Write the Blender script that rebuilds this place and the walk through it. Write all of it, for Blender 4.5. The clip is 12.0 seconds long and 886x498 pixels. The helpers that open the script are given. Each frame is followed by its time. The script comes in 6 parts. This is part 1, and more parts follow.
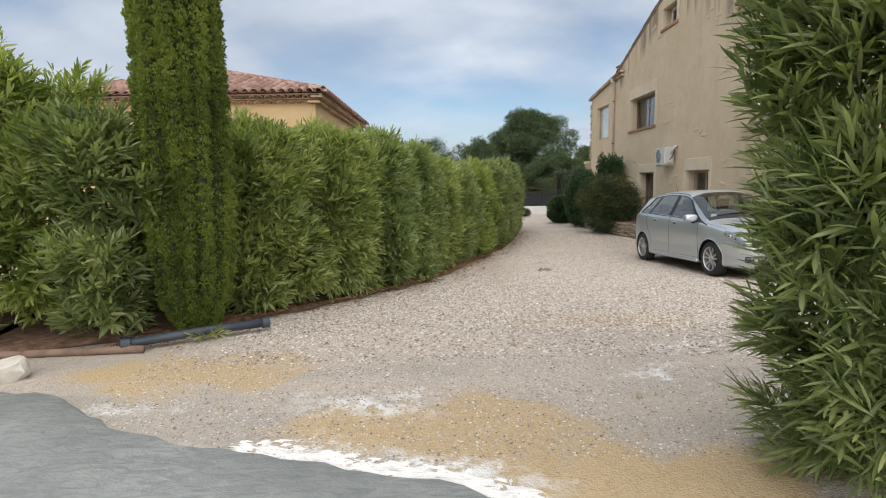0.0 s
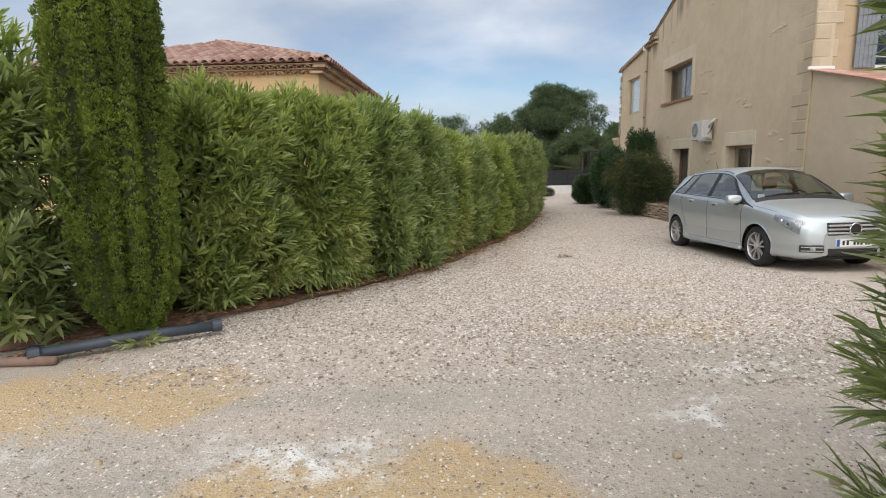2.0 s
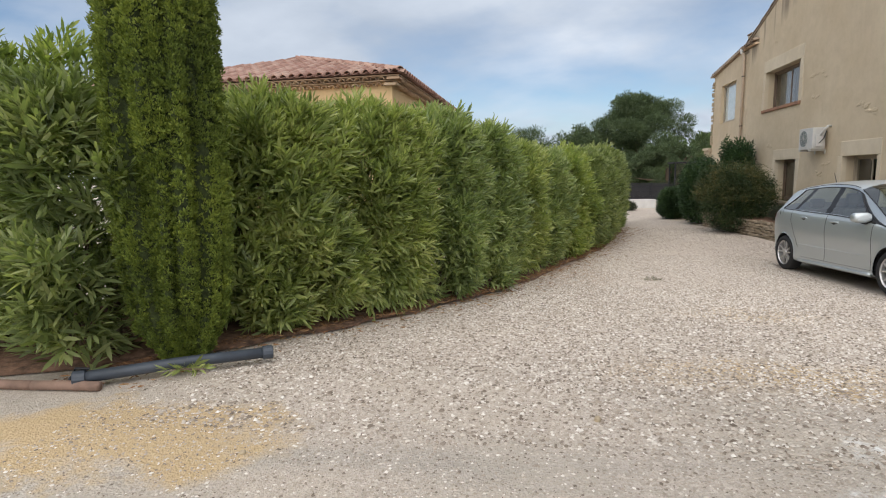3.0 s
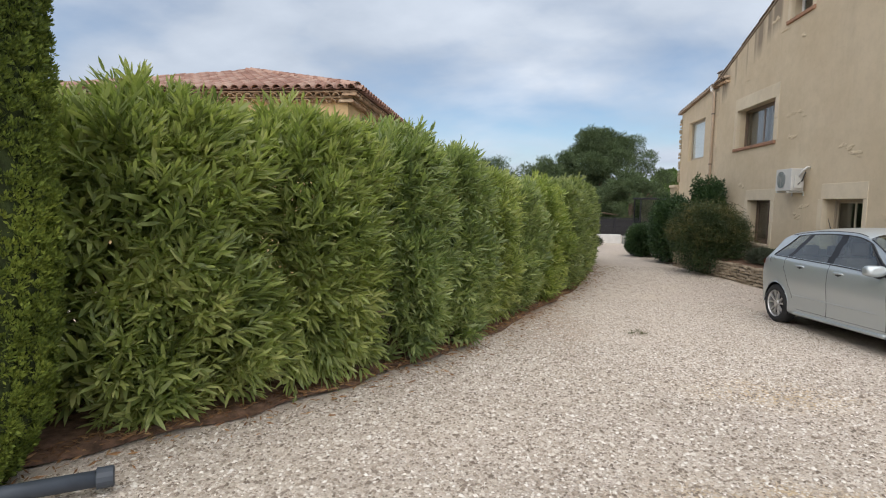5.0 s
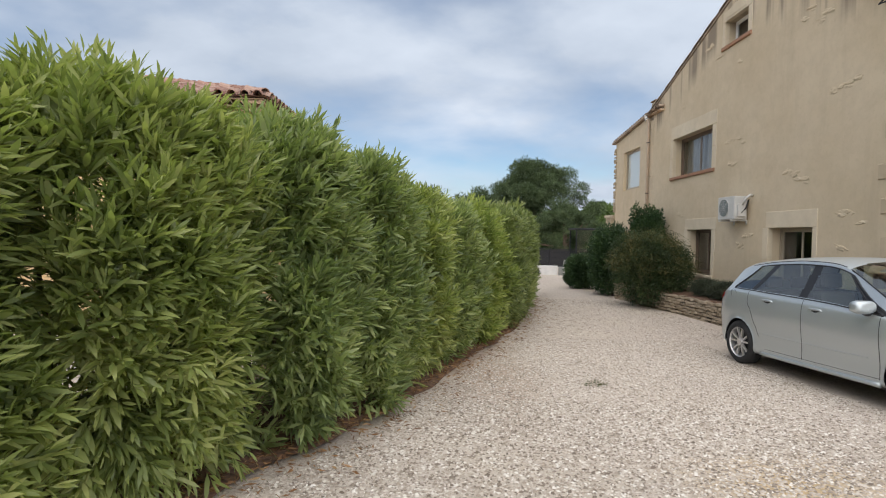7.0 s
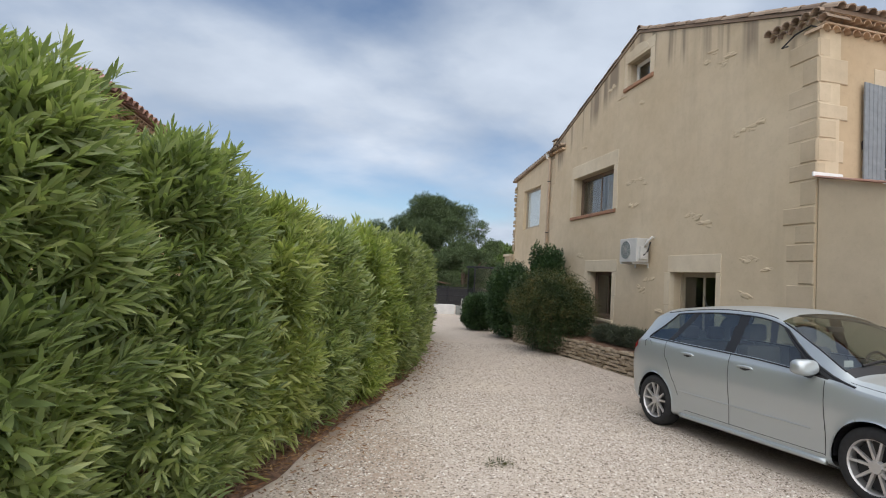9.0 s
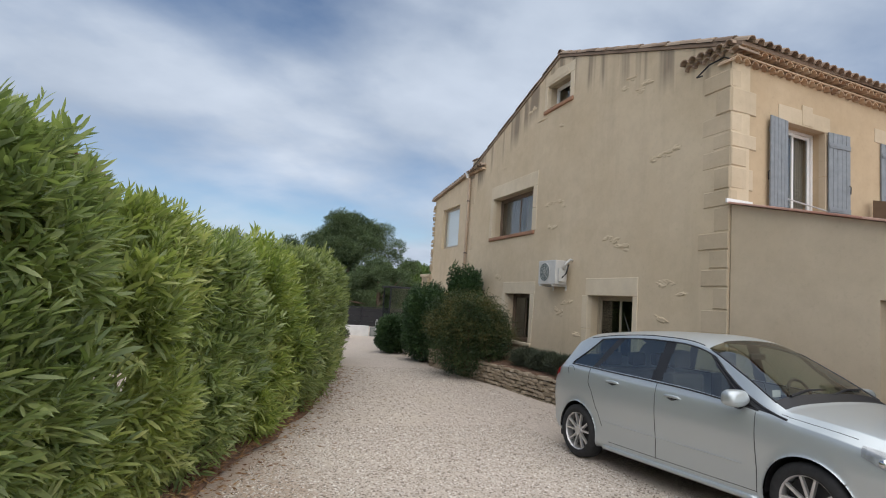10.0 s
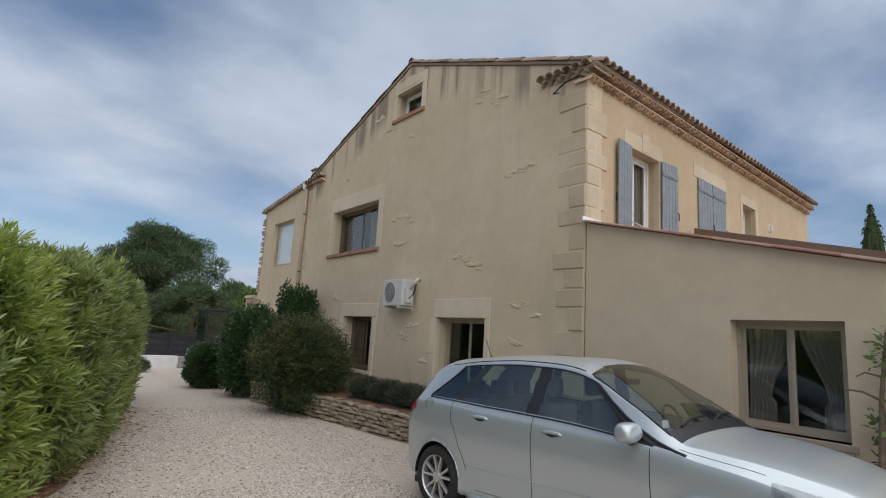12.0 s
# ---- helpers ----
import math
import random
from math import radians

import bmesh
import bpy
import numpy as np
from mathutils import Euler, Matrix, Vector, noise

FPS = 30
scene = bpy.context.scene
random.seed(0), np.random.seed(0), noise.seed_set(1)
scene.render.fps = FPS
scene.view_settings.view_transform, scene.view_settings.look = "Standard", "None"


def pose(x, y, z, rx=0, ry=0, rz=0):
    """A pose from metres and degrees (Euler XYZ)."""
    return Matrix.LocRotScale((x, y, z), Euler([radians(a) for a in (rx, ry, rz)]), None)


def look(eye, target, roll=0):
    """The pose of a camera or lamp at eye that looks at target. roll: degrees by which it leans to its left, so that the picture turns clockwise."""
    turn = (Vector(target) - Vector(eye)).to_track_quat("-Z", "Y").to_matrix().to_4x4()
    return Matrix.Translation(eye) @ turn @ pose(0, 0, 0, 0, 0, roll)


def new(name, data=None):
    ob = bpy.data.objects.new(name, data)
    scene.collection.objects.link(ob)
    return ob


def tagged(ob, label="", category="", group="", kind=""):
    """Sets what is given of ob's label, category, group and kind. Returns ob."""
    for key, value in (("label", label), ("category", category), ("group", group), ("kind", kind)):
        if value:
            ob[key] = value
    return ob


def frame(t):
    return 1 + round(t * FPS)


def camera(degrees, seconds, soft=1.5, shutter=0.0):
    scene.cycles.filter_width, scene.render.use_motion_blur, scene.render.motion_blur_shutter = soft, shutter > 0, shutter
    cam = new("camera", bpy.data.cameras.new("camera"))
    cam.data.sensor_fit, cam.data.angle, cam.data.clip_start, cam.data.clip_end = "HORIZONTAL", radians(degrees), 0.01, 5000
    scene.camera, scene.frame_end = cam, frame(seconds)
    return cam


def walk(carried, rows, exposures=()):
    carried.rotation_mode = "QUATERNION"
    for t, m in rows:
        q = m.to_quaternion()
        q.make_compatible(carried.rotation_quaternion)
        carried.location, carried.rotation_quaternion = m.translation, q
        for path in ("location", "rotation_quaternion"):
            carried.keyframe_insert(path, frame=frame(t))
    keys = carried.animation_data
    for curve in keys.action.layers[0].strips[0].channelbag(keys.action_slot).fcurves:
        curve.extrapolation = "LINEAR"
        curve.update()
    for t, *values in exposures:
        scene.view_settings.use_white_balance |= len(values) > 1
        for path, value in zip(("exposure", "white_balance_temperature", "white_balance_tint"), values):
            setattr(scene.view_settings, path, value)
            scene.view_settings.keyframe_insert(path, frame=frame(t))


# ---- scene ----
cam = camera(79.9, 12.0, soft=1.1)
PATH = [
    (0, (0.268, -0.026, 1.477), (0.278, 1.957, 1.223), -1.0),
    (0.5, (0.351, 0.252, 1.461), (0.444, 2.23, 1.179), -1.3),
    (1, (0.432, 0.514, 1.451), (0.54, 2.49, 1.163), -1.7),
    (1.5, (0.515, 0.781, 1.434), (0.588, 2.754, 1.117), -1.5),
    (2, (0.602, 1.02, 1.42), (0.514, 2.991, 1.091), -1.1),
    (2.5, (0.62, 1.284, 1.409), (0.318, 3.233, 1.076), -1.1),
    (2.7, (0.608, 1.412, 1.411), (0.247, 3.353, 1.097), -1.3),
    (4.3, (0.411, 2.425, 1.5), (0.105, 4.392, 1.309), 0.3),
    (4.5, (0.419, 2.583, 1.499), (0.169, 4.558, 1.299), 0.3),
    (5, (0.416, 2.951, 1.482), (0.198, 4.931, 1.303), 0.9),
    (5.5, (0.394, 3.317, 1.459), (0.205, 5.301, 1.294), -0.1),
    (6, (0.441, 3.694, 1.424), (0.284, 5.682, 1.279), 0.5),
    (6.5, (0.462, 4.063, 1.4), (0.39, 6.059, 1.292), 1.1),
    (7, (0.484, 4.467, 1.391), (0.505, 6.466, 1.336), 1.1),
    (7.2, (0.498, 4.624, 1.387), (0.534, 6.622, 1.329), 1.6),
    (8.8, (0.785, 5.847, 1.363), (1.121, 7.817, 1.439), 3.3),
    (9, (0.813, 5.969, 1.361), (1.204, 7.928, 1.456), 3.2),
    (9.5, (0.859, 6.239, 1.376), (1.399, 8.159, 1.52), 3.1),
    (10, (0.996, 6.606, 1.369), (1.681, 8.476, 1.559), 4.0),
    (10.5, (1.062, 6.873, 1.352), (1.871, 8.689, 1.576), 4.1),
    (11, (1.19, 7.205, 1.342), (2.148, 8.938, 1.624), 4.4),
    (11.5, (1.345, 7.51, 1.338), (2.434, 9.157, 1.657), 5.0),
    (12, (1.381, 7.77, 1.325), (2.597, 9.325, 1.649), 3.5),
]
walk(cam, [(t, look(eye, target, roll)) for t, eye, target, roll in PATH], [(0.0, 0.19, 6400, 10), (7.0, 0.22, 6350, 10), (9.5, 0.12, 6230, 10), (12.0, -0.12, 6080, 10)])

# ---- world and light ----
SUN_ELEV, SUN_AZ = 51.0, 178.0   # degrees; azimuth clockwise from +y
world = bpy.data.worlds.new("sky")
scene.world = world
world.use_nodes = True
wt = world.node_tree
wt.nodes.clear()
w_out = wt.nodes.new("ShaderNodeOutputWorld")
w_bg = wt.nodes.new("ShaderNodeBackground")
w_sky = wt.nodes.new("ShaderNodeTexSky")
w_sky.sky_type = "NISHITA"
w_sky.sun_disc = False
w_sky.sun_elevation = radians(SUN_ELEV)
w_sky.sun_rotation = radians(SUN_AZ)
w_sky.air_density, w_sky.dust_density, w_sky.ozone_density = 1.0, 0.5, 2.0
w_bg.inputs["Strength"].default_value = 0.1
w_tc = wt.nodes.new("ShaderNodeTexCoord")
# clouds lie on a flat layer: direction divided by its height
w_sep = wt.nodes.new("ShaderNodeSeparateXYZ")
w_add = wt.nodes.new("ShaderNodeMath"); w_add.operation = "ADD"; w_add.inputs[1].default_value = 0.30
w_max = wt.nodes.new("ShaderNodeMath"); w_max.operation = "MAXIMUM"; w_max.inputs[1].default_value = 0.05
w_div = wt.nodes.new("ShaderNodeVectorMath"); w_div.operation = "DIVIDE"
w_map = wt.nodes.new("ShaderNodeMapping")
w_map.inputs["Rotation"].default_value = (0, 0, radians(25))
w_map.inputs["Scale"].default_value = (0.85, 1.0, 1.0)
w_map.inputs["Location"].default_value = (3.1, 1.4, 0.0)
w_n1 = wt.nodes.new("ShaderNodeTexNoise")
w_n1.inputs["Scale"].default_value, w_n1.inputs["Detail"].default_value, w_n1.inputs["Roughness"].default_value = 1.15, 7.0, 0.50
w_n1.inputs["Distortion"].default_value = 0.1
w_n2 = wt.nodes.new("ShaderNodeTexNoise")
w_n2.inputs["Scale"].default_value, w_n2.inputs["Detail"].default_value = 2.3, 6.0
w_r1 = wt.nodes.new("ShaderNodeValToRGB")
w_r1.color_ramp.elements[0].position, w_r1.color_ramp.elements[1].position = 0.38, 0.57
w_r2 = wt.nodes.new("ShaderNodeValToRGB")
w_r2.color_ramp.elements[0].position, w_r2.color_ramp.elements[1].position = 0.35, 0.7
w_r2.color_ramp.elements[0].color, w_r2.color_ramp.elements[1].color = (4.3, 4.9, 5.8, 1), (6.4, 6.95, 7.75, 1)
w_mix = wt.nodes.new("ShaderNodeMix"); w_mix.data_type = "RGBA"
wl = wt.links.new
wl(w_tc.outputs["Generated"], w_sep.inputs[0])
wl(w_sep.outputs["Z"], w_add.inputs[0])
wl(w_add.outputs[0], w_max.inputs[0])
wl(w_tc.outputs["Generated"], w_div.inputs[0])
wl(w_max.outputs[0], w_div.inputs[1])
wl(w_div.outputs[0], w_map.inputs[0])
wl(w_map.outputs[0], w_n1.inputs[0])
wl(w_map.outputs[0], w_n2.inputs[0])
wl(w_n1.outputs["Fac"], w_r1.inputs[0])
wl(w_n2.outputs["Fac"], w_r2.inputs[0])
wl(w_r1.outputs[0], w_mix.inputs["Factor"])
wl(w_sky.outputs[0], w_mix.inputs["A"])
wl(w_r2.outputs[0], w_mix.inputs["B"])
wl(w_mix.outputs["Result"], w_bg.inputs["Color"])
wl(w_bg.outputs[0], w_out.inputs[0])

sun = new("sun", bpy.data.lights.new("sun", "SUN"))
sun.data.energy, sun.data.angle, sun.data.color = 3.1, radians(105), (1.0, 0.93, 0.84)
sun_dir = Vector((math.sin(radians(SUN_AZ)) * math.cos(radians(SUN_ELEV)), math.cos(radians(SUN_AZ)) * math.cos(radians(SUN_ELEV)), math.sin(radians(SUN_ELEV))))
sun.matrix_world = look(sun_dir * 60, (0, 0, 0))

# ---- materials ----
class Nodes:
    """Short hand for one material's nodes."""

    def __init__(self, name, rough=0.8, metal=0.0, spec=0.5):
        self.mat = bpy.data.materials.new(name)
        self.mat.use_nodes = True
        self.t = self.mat.node_tree
        self.b = self.t.nodes["Principled BSDF"]
        self.b.inputs["Roughness"].default_value = rough
        self.b.inputs["Metallic"].default_value = metal
        self.b.inputs["Specular IOR Level"].default_value = spec
        self.co = None

    def add(self, kind, **given):
        n = self.t.nodes.new(kind)
        for k, v in given.items():
            n.inputs[k].default_value = v
        return n

    def link(self, a, b):
        self.t.links.new(a, b)

    def place(self):
        if self.co is None:
            self.co = self.add("ShaderNodeTexCoord").outputs["Object"]
        return self.co

    def noise(self, scale, detail=5.0, rough=0.55, stretch=None, distort=0.0):
        n = self.add("ShaderNodeTexNoise", Scale=scale, Detail=detail, Roughness=rough, Distortion=distort)
        if stretch:
            m = self.add("ShaderNodeMapping", Scale=stretch)
            self.link(self.place(), m.inputs[0])
            self.link(m.outputs[0], n.inputs[0])
        else:
            self.link(self.place(), n.inputs[0])
        return n.outputs["Fac"]

    def ramp(self, fac, *stops):
        r = self.add("ShaderNodeValToRGB")
        e = r.color_ramp.elements
        while len(e) < len(stops):
            e.new(0.5)
        for el, (p, c) in zip(e, stops):
            el.position, el.color = p, (c if len(c) == 4 else (*c, 1)) if isinstance(c, tuple) else (c, c, c, 1)
        self.link(fac, r.inputs[0])
        return r.outputs[0]

    def mix(self, fac, a, b, mode="MIX"):
        n = self.add("ShaderNodeMix")
        n.data_type, n.blend_type = "RGBA", mode
        for v, s in ((fac, n.inputs["Factor"]), (a, n.inputs["A"]), (b, n.inputs["B"])):
            if isinstance(v, (int, float)):
                s.default_value = v if s.type == "VALUE" else (v, v, v, 1)
            elif isinstance(v, tuple):
                s.default_value = (*v, 1)
            else:
                self.link(v, s)
        return n.outputs["Result"]

    def math(self, op, a, b=0.5):
        n = self.add("ShaderNodeMath")
        n.operation = op
        for v, s in ((a, n.inputs[0]), (b, n.inputs[1])):
            if isinstance(v, (int, float)):
                s.default_value = v
            else:
                self.link(v, s)
        return n.outputs[0]

    def color(self, c):
        if isinstance(c, tuple):
            self.b.inputs["Base Color"].default_value = (*c, 1)
        else:
            self.link(c, self.b.inputs["Base Color"])
        return self

    def rough(self, r):
        self.link(r, self.b.inputs["Roughness"])
        return self

    def bump(self, h, dist=0.01, strength=0.5):
        n = self.add("ShaderNodeBump", Strength=strength, Distance=dist)
        self.link(h, n.inputs["Height"])
        self.link(n.outputs[0], self.b.inputs["Normal"])
        return self


def plain(name, c, rough=0.7, metal=0.0, vary=0.12, scale=6.0, bump=0.0):
    n = Nodes(name, rough, metal)
    f = n.noise(scale, 6)
    lo, hi = tuple(v * (1 - vary) for v in c), tuple(min(1, v * (1 + vary)) for v in c)
    n.color(n.ramp(f, (0.3, lo), (0.7, hi)))
    if bump:
        n.bump(n.noise(scale * 12, 4), bump, 0.5)
    return n.mat


def render_mat(name, base, light, runs=False):
    """Cement render with patchy tone and fine grain."""
    n = Nodes(name, 0.92, 0, 0.2)
    a = n.noise(0.55, 6, 0.6)
    b = n.noise(3.5, 6, 0.65)
    streak = n.noise(2.2, 5, 0.6, (1.0, 1.0, 0.12))
    c = n.mix(n.ramp(a, (0.35, 0.0), (0.68, 1.0)), base, light)
    c = n.mix(n.math("MULTIPLY", n.ramp(b, (0.4, 0.0), (0.75, 1.0)), 0.30), c, tuple(v * 0.70 for v in base))
    c = n.mix(n.math("MULTIPLY", n.ramp(n.noise(17, 6, 0.7), (0.55, 0.0), (0.7, 1.0)), 0.16), c, tuple(v * 0.55 for v in base))
    c = n.mix(n.math("MULTIPLY", n.ramp(streak, (0.55, 0.0), (0.8, 1.0)), 0.28), c, tuple(v * 0.6 for v in base))
    if runs:  # soot-grey water runs that start under the roof edge
        sp = n.add("ShaderNodeSeparateXYZ")
        n.link(n.place(), sp.inputs[0])
        drop = n.math("SUBTRACT", n.math("SUBTRACT", 7.36, sp.outputs["Z"]), n.math("MULTIPLY", n.math("ABSOLUTE", n.math("SUBTRACT", sp.outputs["Y"], 17.29)), 0.382))
        run = n.ramp(n.noise(3.4, 3, 0.5, (0.2, 1.0, 0.03)), (0.47, 0.0), (0.60, 1.0))
        ends = n.math("ADD", drop, n.math("MULTIPLY", n.noise(2.6, 2, 0.5, (0.1, 1.0, 0.0)), -0.8))
        c = n.mix(n.math("MULTIPLY", n.math("MULTIPLY", run, n.ramp(ends, (0.0, 1.0), (0.45, 0.0))), 0.75), c, (0.20, 0.16, 0.125))
    n.color(c)
    n.bump(n.mix(0.5, n.noise(60, 4), n.noise(7, 4)), 0.006, 0.55)
    return n.mat


M = {}
M["render"] = render_mat("beige_render", (0.57, 0.465, 0.32), (0.64, 0.535, 0.385))
M["render_warm"] = render_mat("warm_render", (0.47, 0.355, 0.225), (0.53, 0.41, 0.27))
M["render_annex"] = render_mat("annex_render", (0.57, 0.465, 0.325), (0.63, 0.52, 0.375))
M["render_neighbour"] = render_mat("ochre_render", (0.60, 0.42, 0.22), (0.65, 0.47, 0.26))
M["render_gable"] = render_mat("gable_render", (0.57, 0.465, 0.32), (0.64, 0.535, 0.385), True)
M["quoin"] = render_mat("quoin_limestone", (0.50, 0.405, 0.28), (0.62, 0.515, 0.375))
M["stone"] = render_mat("dressed_limestone", (0.61, 0.515, 0.375), (0.69, 0.60, 0.455))


def gravel_mat():
    n = Nodes("gravel", 0.95, 0, 0.15)
    v = n.add("ShaderNodeTexVoronoi", Scale=46.0)
    n.link(n.place(), v.inputs[0])
    v2 = n.add("ShaderNodeTexVoronoi", Scale=105.0)
    n.link(n.place(), v2.inputs[0])
    cell = n.ramp(v.outputs["Color"], (0.1, (0.34, 0.29, 0.235)), (0.45, (0.525, 0.465, 0.395)), (0.9, (0.73, 0.675, 0.60)))
    cell2 = n.ramp(v2.outputs["Color"], (0.1, (0.30, 0.255, 0.21)), (0.5, (0.54, 0.475, 0.40)), (0.95, (0.74, 0.68, 0.605)))
    c = n.mix(1.0, n.mix(0.45, cell, cell2), (1.04, 1.0, 0.99), "MULTIPLY")
    wobble = n.add("ShaderNodeVectorMath")
    wobble.operation = "MULTIPLY_ADD"
    nz = n.add("ShaderNodeTexNoise", Scale=1.6, Detail=7.0, Roughness=0.65)
    n.link(n.place(), nz.inputs[0])
    wobble.inputs[1].default_value = (1.5, 1.5, 0)
    n.link(nz.outputs["Color"], wobble.inputs[0])
    n.link(n.place(), wobble.inputs[2])

    def blob(x, y, rx, ry, soft=0.5):
        """A ragged patch round a place on the ground: 1 within, 0 outside."""
        m = n.add("ShaderNodeMapping", Location=(-(x + 0.75) / rx, -(y + 0.75) / ry, 0), Scale=(1 / rx, 1 / ry, 0))
        n.link(wobble.outputs[0], m.inputs[0])
        ln = n.add("ShaderNodeVectorMath")
        ln.operation = "LENGTH"
        n.link(m.outputs[0], ln.inputs[0])
        return n.ramp(ln.outputs["Value"], (max(0.0, 1 - soft), 1.0), (1.0, 0.0))

    def among(*blobs):
        out = blobs[0]
        for q in blobs[1:]:
            out = n.math("MAXIMUM", out, q)
        return out

    dust = n.ramp(n.noise(0.7, 7, 0.6), (0.44, 0.0), (0.66, 0.7))
    c = n.mix(dust, c, (0.60, 0.52, 0.42))
    # grey crushed stone near the gate, in bands that wheels have left
    sep = n.add("ShaderNodeSeparateXYZ")
    n.link(wobble.outputs[0], sep.inputs[0])
    near = n.ramp(n.math("MULTIPLY", sep.outputs["Y"], 0.1), (0.44, 1.0), (0.66, 0.0))
    band = n.ramp(n.noise(0.9, 6, 0.6, (0.35, 1.3, 1)), (0.42, 0.0), (0.6, 1.0))
    c = n.mix(n.math("MULTIPLY", near, 0.35), c, (0.44, 0.38, 0.305))
    c = n.mix(n.math("MULTIPLY", n.math("MULTIPLY", near, band), 0.45), c, (0.31, 0.30, 0.27))
    sand = among(blob(-1.75, 4.0, 1.05, 0.5, 0.3), blob(0.2, 2.95, 1.25, 0.5, 0.35), blob(1.3, 2.45, 1.3, 0.45, 0.4), blob(2.9, 7.9, 0.9, 0.8, 0.9), blob(2.2, 5.6, 1.4, 0.5, 0.9))
    c = n.mix(n.math("MULTIPLY", sand, 0.88), c, n.ramp(n.noise(30, 4), (0.3, (0.50, 0.355, 0.185)), (0.7, (0.60, 0.45, 0.26))))
    fleck = n.ramp(n.noise(9, 6, 0.7), (0.42, 0.0), (0.56, 1.0))
    lime = among(blob(-0.25, 3.35, 0.55, 0.3, 0.8), blob(2.4, 4.44, 0.45, 0.25, 0.8), blob(1.95, 3.85, 0.3, 0.15, 0.8), blob(-1.9, 3.3, 0.45, 0.2, 0.8), blob(-0.7, 2.75, 0.6, 0.2, 0.7), blob(0.25, 2.45, 0.8, 0.22, 0.7))
    c = n.mix(n.math("MULTIPLY", lime, fleck), c, (0.80, 0.78, 0.74))
    rust = n.math("MULTIPLY", blob(1.2, 11.5, 0.8, 3.0, 0.9), 0.5)
    c = n.mix(rust, c, (0.36, 0.22, 0.13))
    n.color(c)
    h = n.mix(0.5, v.outputs["Distance"], v2.outputs["Distance"])
    n.bump(h, 0.02, 0.8)
    return n.mat


M["gravel"] = gravel_mat()
M["soil"] = plain("leaf_litter_soil", (0.15, 0.085, 0.052), 0.95, 0, 0.6, 14, 0.03)


def leaf_mat(name, dark, mid, light, rough=0.36, through_light=0.5):
    n = Nodes(name, rough, 0, 0.5)
    g = n.add("ShaderNodeNewGeometry")
    f = n.math("ADD", n.math("MULTIPLY", g.outputs["Random Per Island"], 0.55), n.math("MULTIPLY", n.ramp(n.noise(1.9, 4), (0.36, 0.0), (0.66, 1.0)), 0.5))
    c = n.ramp(f, (0.15, dark), (0.55, mid), (0.95, light))
    n.color(c)
    tr = n.add("ShaderNodeBsdfTranslucent")
    n.link(n.mix(1.0, c, (0.9, 1.0, 0.48), "MULTIPLY"), tr.inputs[0])
    ms = n.add("ShaderNodeMixShader", Fac=through_light)
    n.link(n.b.outputs[0], ms.inputs[1])
    n.link(tr.outputs[0], ms.inputs[2])
    n.link(ms.outputs[0], n.t.nodes["Material Output"].inputs[0])
    return n.mat


M["oleander"] = leaf_mat("oleander_leaf", (0.18, 0.225, 0.075), (0.375, 0.425, 0.15), (0.59, 0.595, 0.26))
M["oleander_yellow"] = leaf_mat("oleander_yellow_leaf", (0.165, 0.22, 0.065), (0.35, 0.41, 0.125), (0.55, 0.565, 0.21))
M["oleander_dark"] = leaf_mat("oleander_dark_leaf", (0.16, 0.21, 0.085), (0.325, 0.385, 0.16), (0.52, 0.55, 0.26))
M["oleander_gate"] = leaf_mat("oleander_gate_leaf", (0.12, 0.155, 0.06), (0.265, 0.315, 0.125), (0.45, 0.47, 0.22))
M["rib"] = plain("pale_leaf_rib", (0.36, 0.42, 0.22), 0.5)
M["cypress"] = leaf_mat("cypress_scale", (0.075, 0.105, 0.016), (0.165, 0.215, 0.03), (0.29, 0.335, 0.05), 0.75, 0.22)
# core darker than the leaves: shade between the tufts put into colour
M["cypress_core"] = plain("cypress_core_shade", (0.04, 0.055, 0.014), 0.95, 0, 0.5, 22, 0.03)
M["pine"] = leaf_mat("pine_needle", (0.045, 0.07, 0.03), (0.085, 0.125, 0.05), (0.14, 0.18, 0.08), 0.7, 0.15)
M["shrub"] = leaf_mat("shrub_leaf", (0.016, 0.034, 0.010), (0.036, 0.064, 0.018), (0.085, 0.095, 0.026), 0.6, 0.15)
M["shrub_rust"] = leaf_mat("shrub_rust_leaf", (0.035, 0.046, 0.014), (0.078, 0.086, 0.024), (0.18, 0.13, 0.04), 0.6, 0.2)
M["shrub_green"] = leaf_mat("shrub_green_leaf", (0.018, 0.042, 0.014), (0.035, 0.075, 0.022), (0.07, 0.12, 0.035), 0.6, 0.15)
M["far_green"] = leaf_mat("far_leaf", (0.06, 0.10, 0.03), (0.11, 0.17, 0.045), (0.18, 0.25, 0.06), 0.7, 0.2)
M["lavender"] = leaf_mat("lavender_leaf", (0.04, 0.05, 0.035), (0.075, 0.09, 0.055), (0.12, 0.135, 0.085), 0.8, 0.15)
M["dry_leaf"] = leaf_mat("dry_leaf", (0.14, 0.06, 0.025), (0.27, 0.14, 0.06), (0.42, 0.27, 0.13), 0.8, 0.1)
M["bark"] = plain("bark", (0.16, 0.115, 0.08), 0.9, 0, 0.4, 14, 0.02)


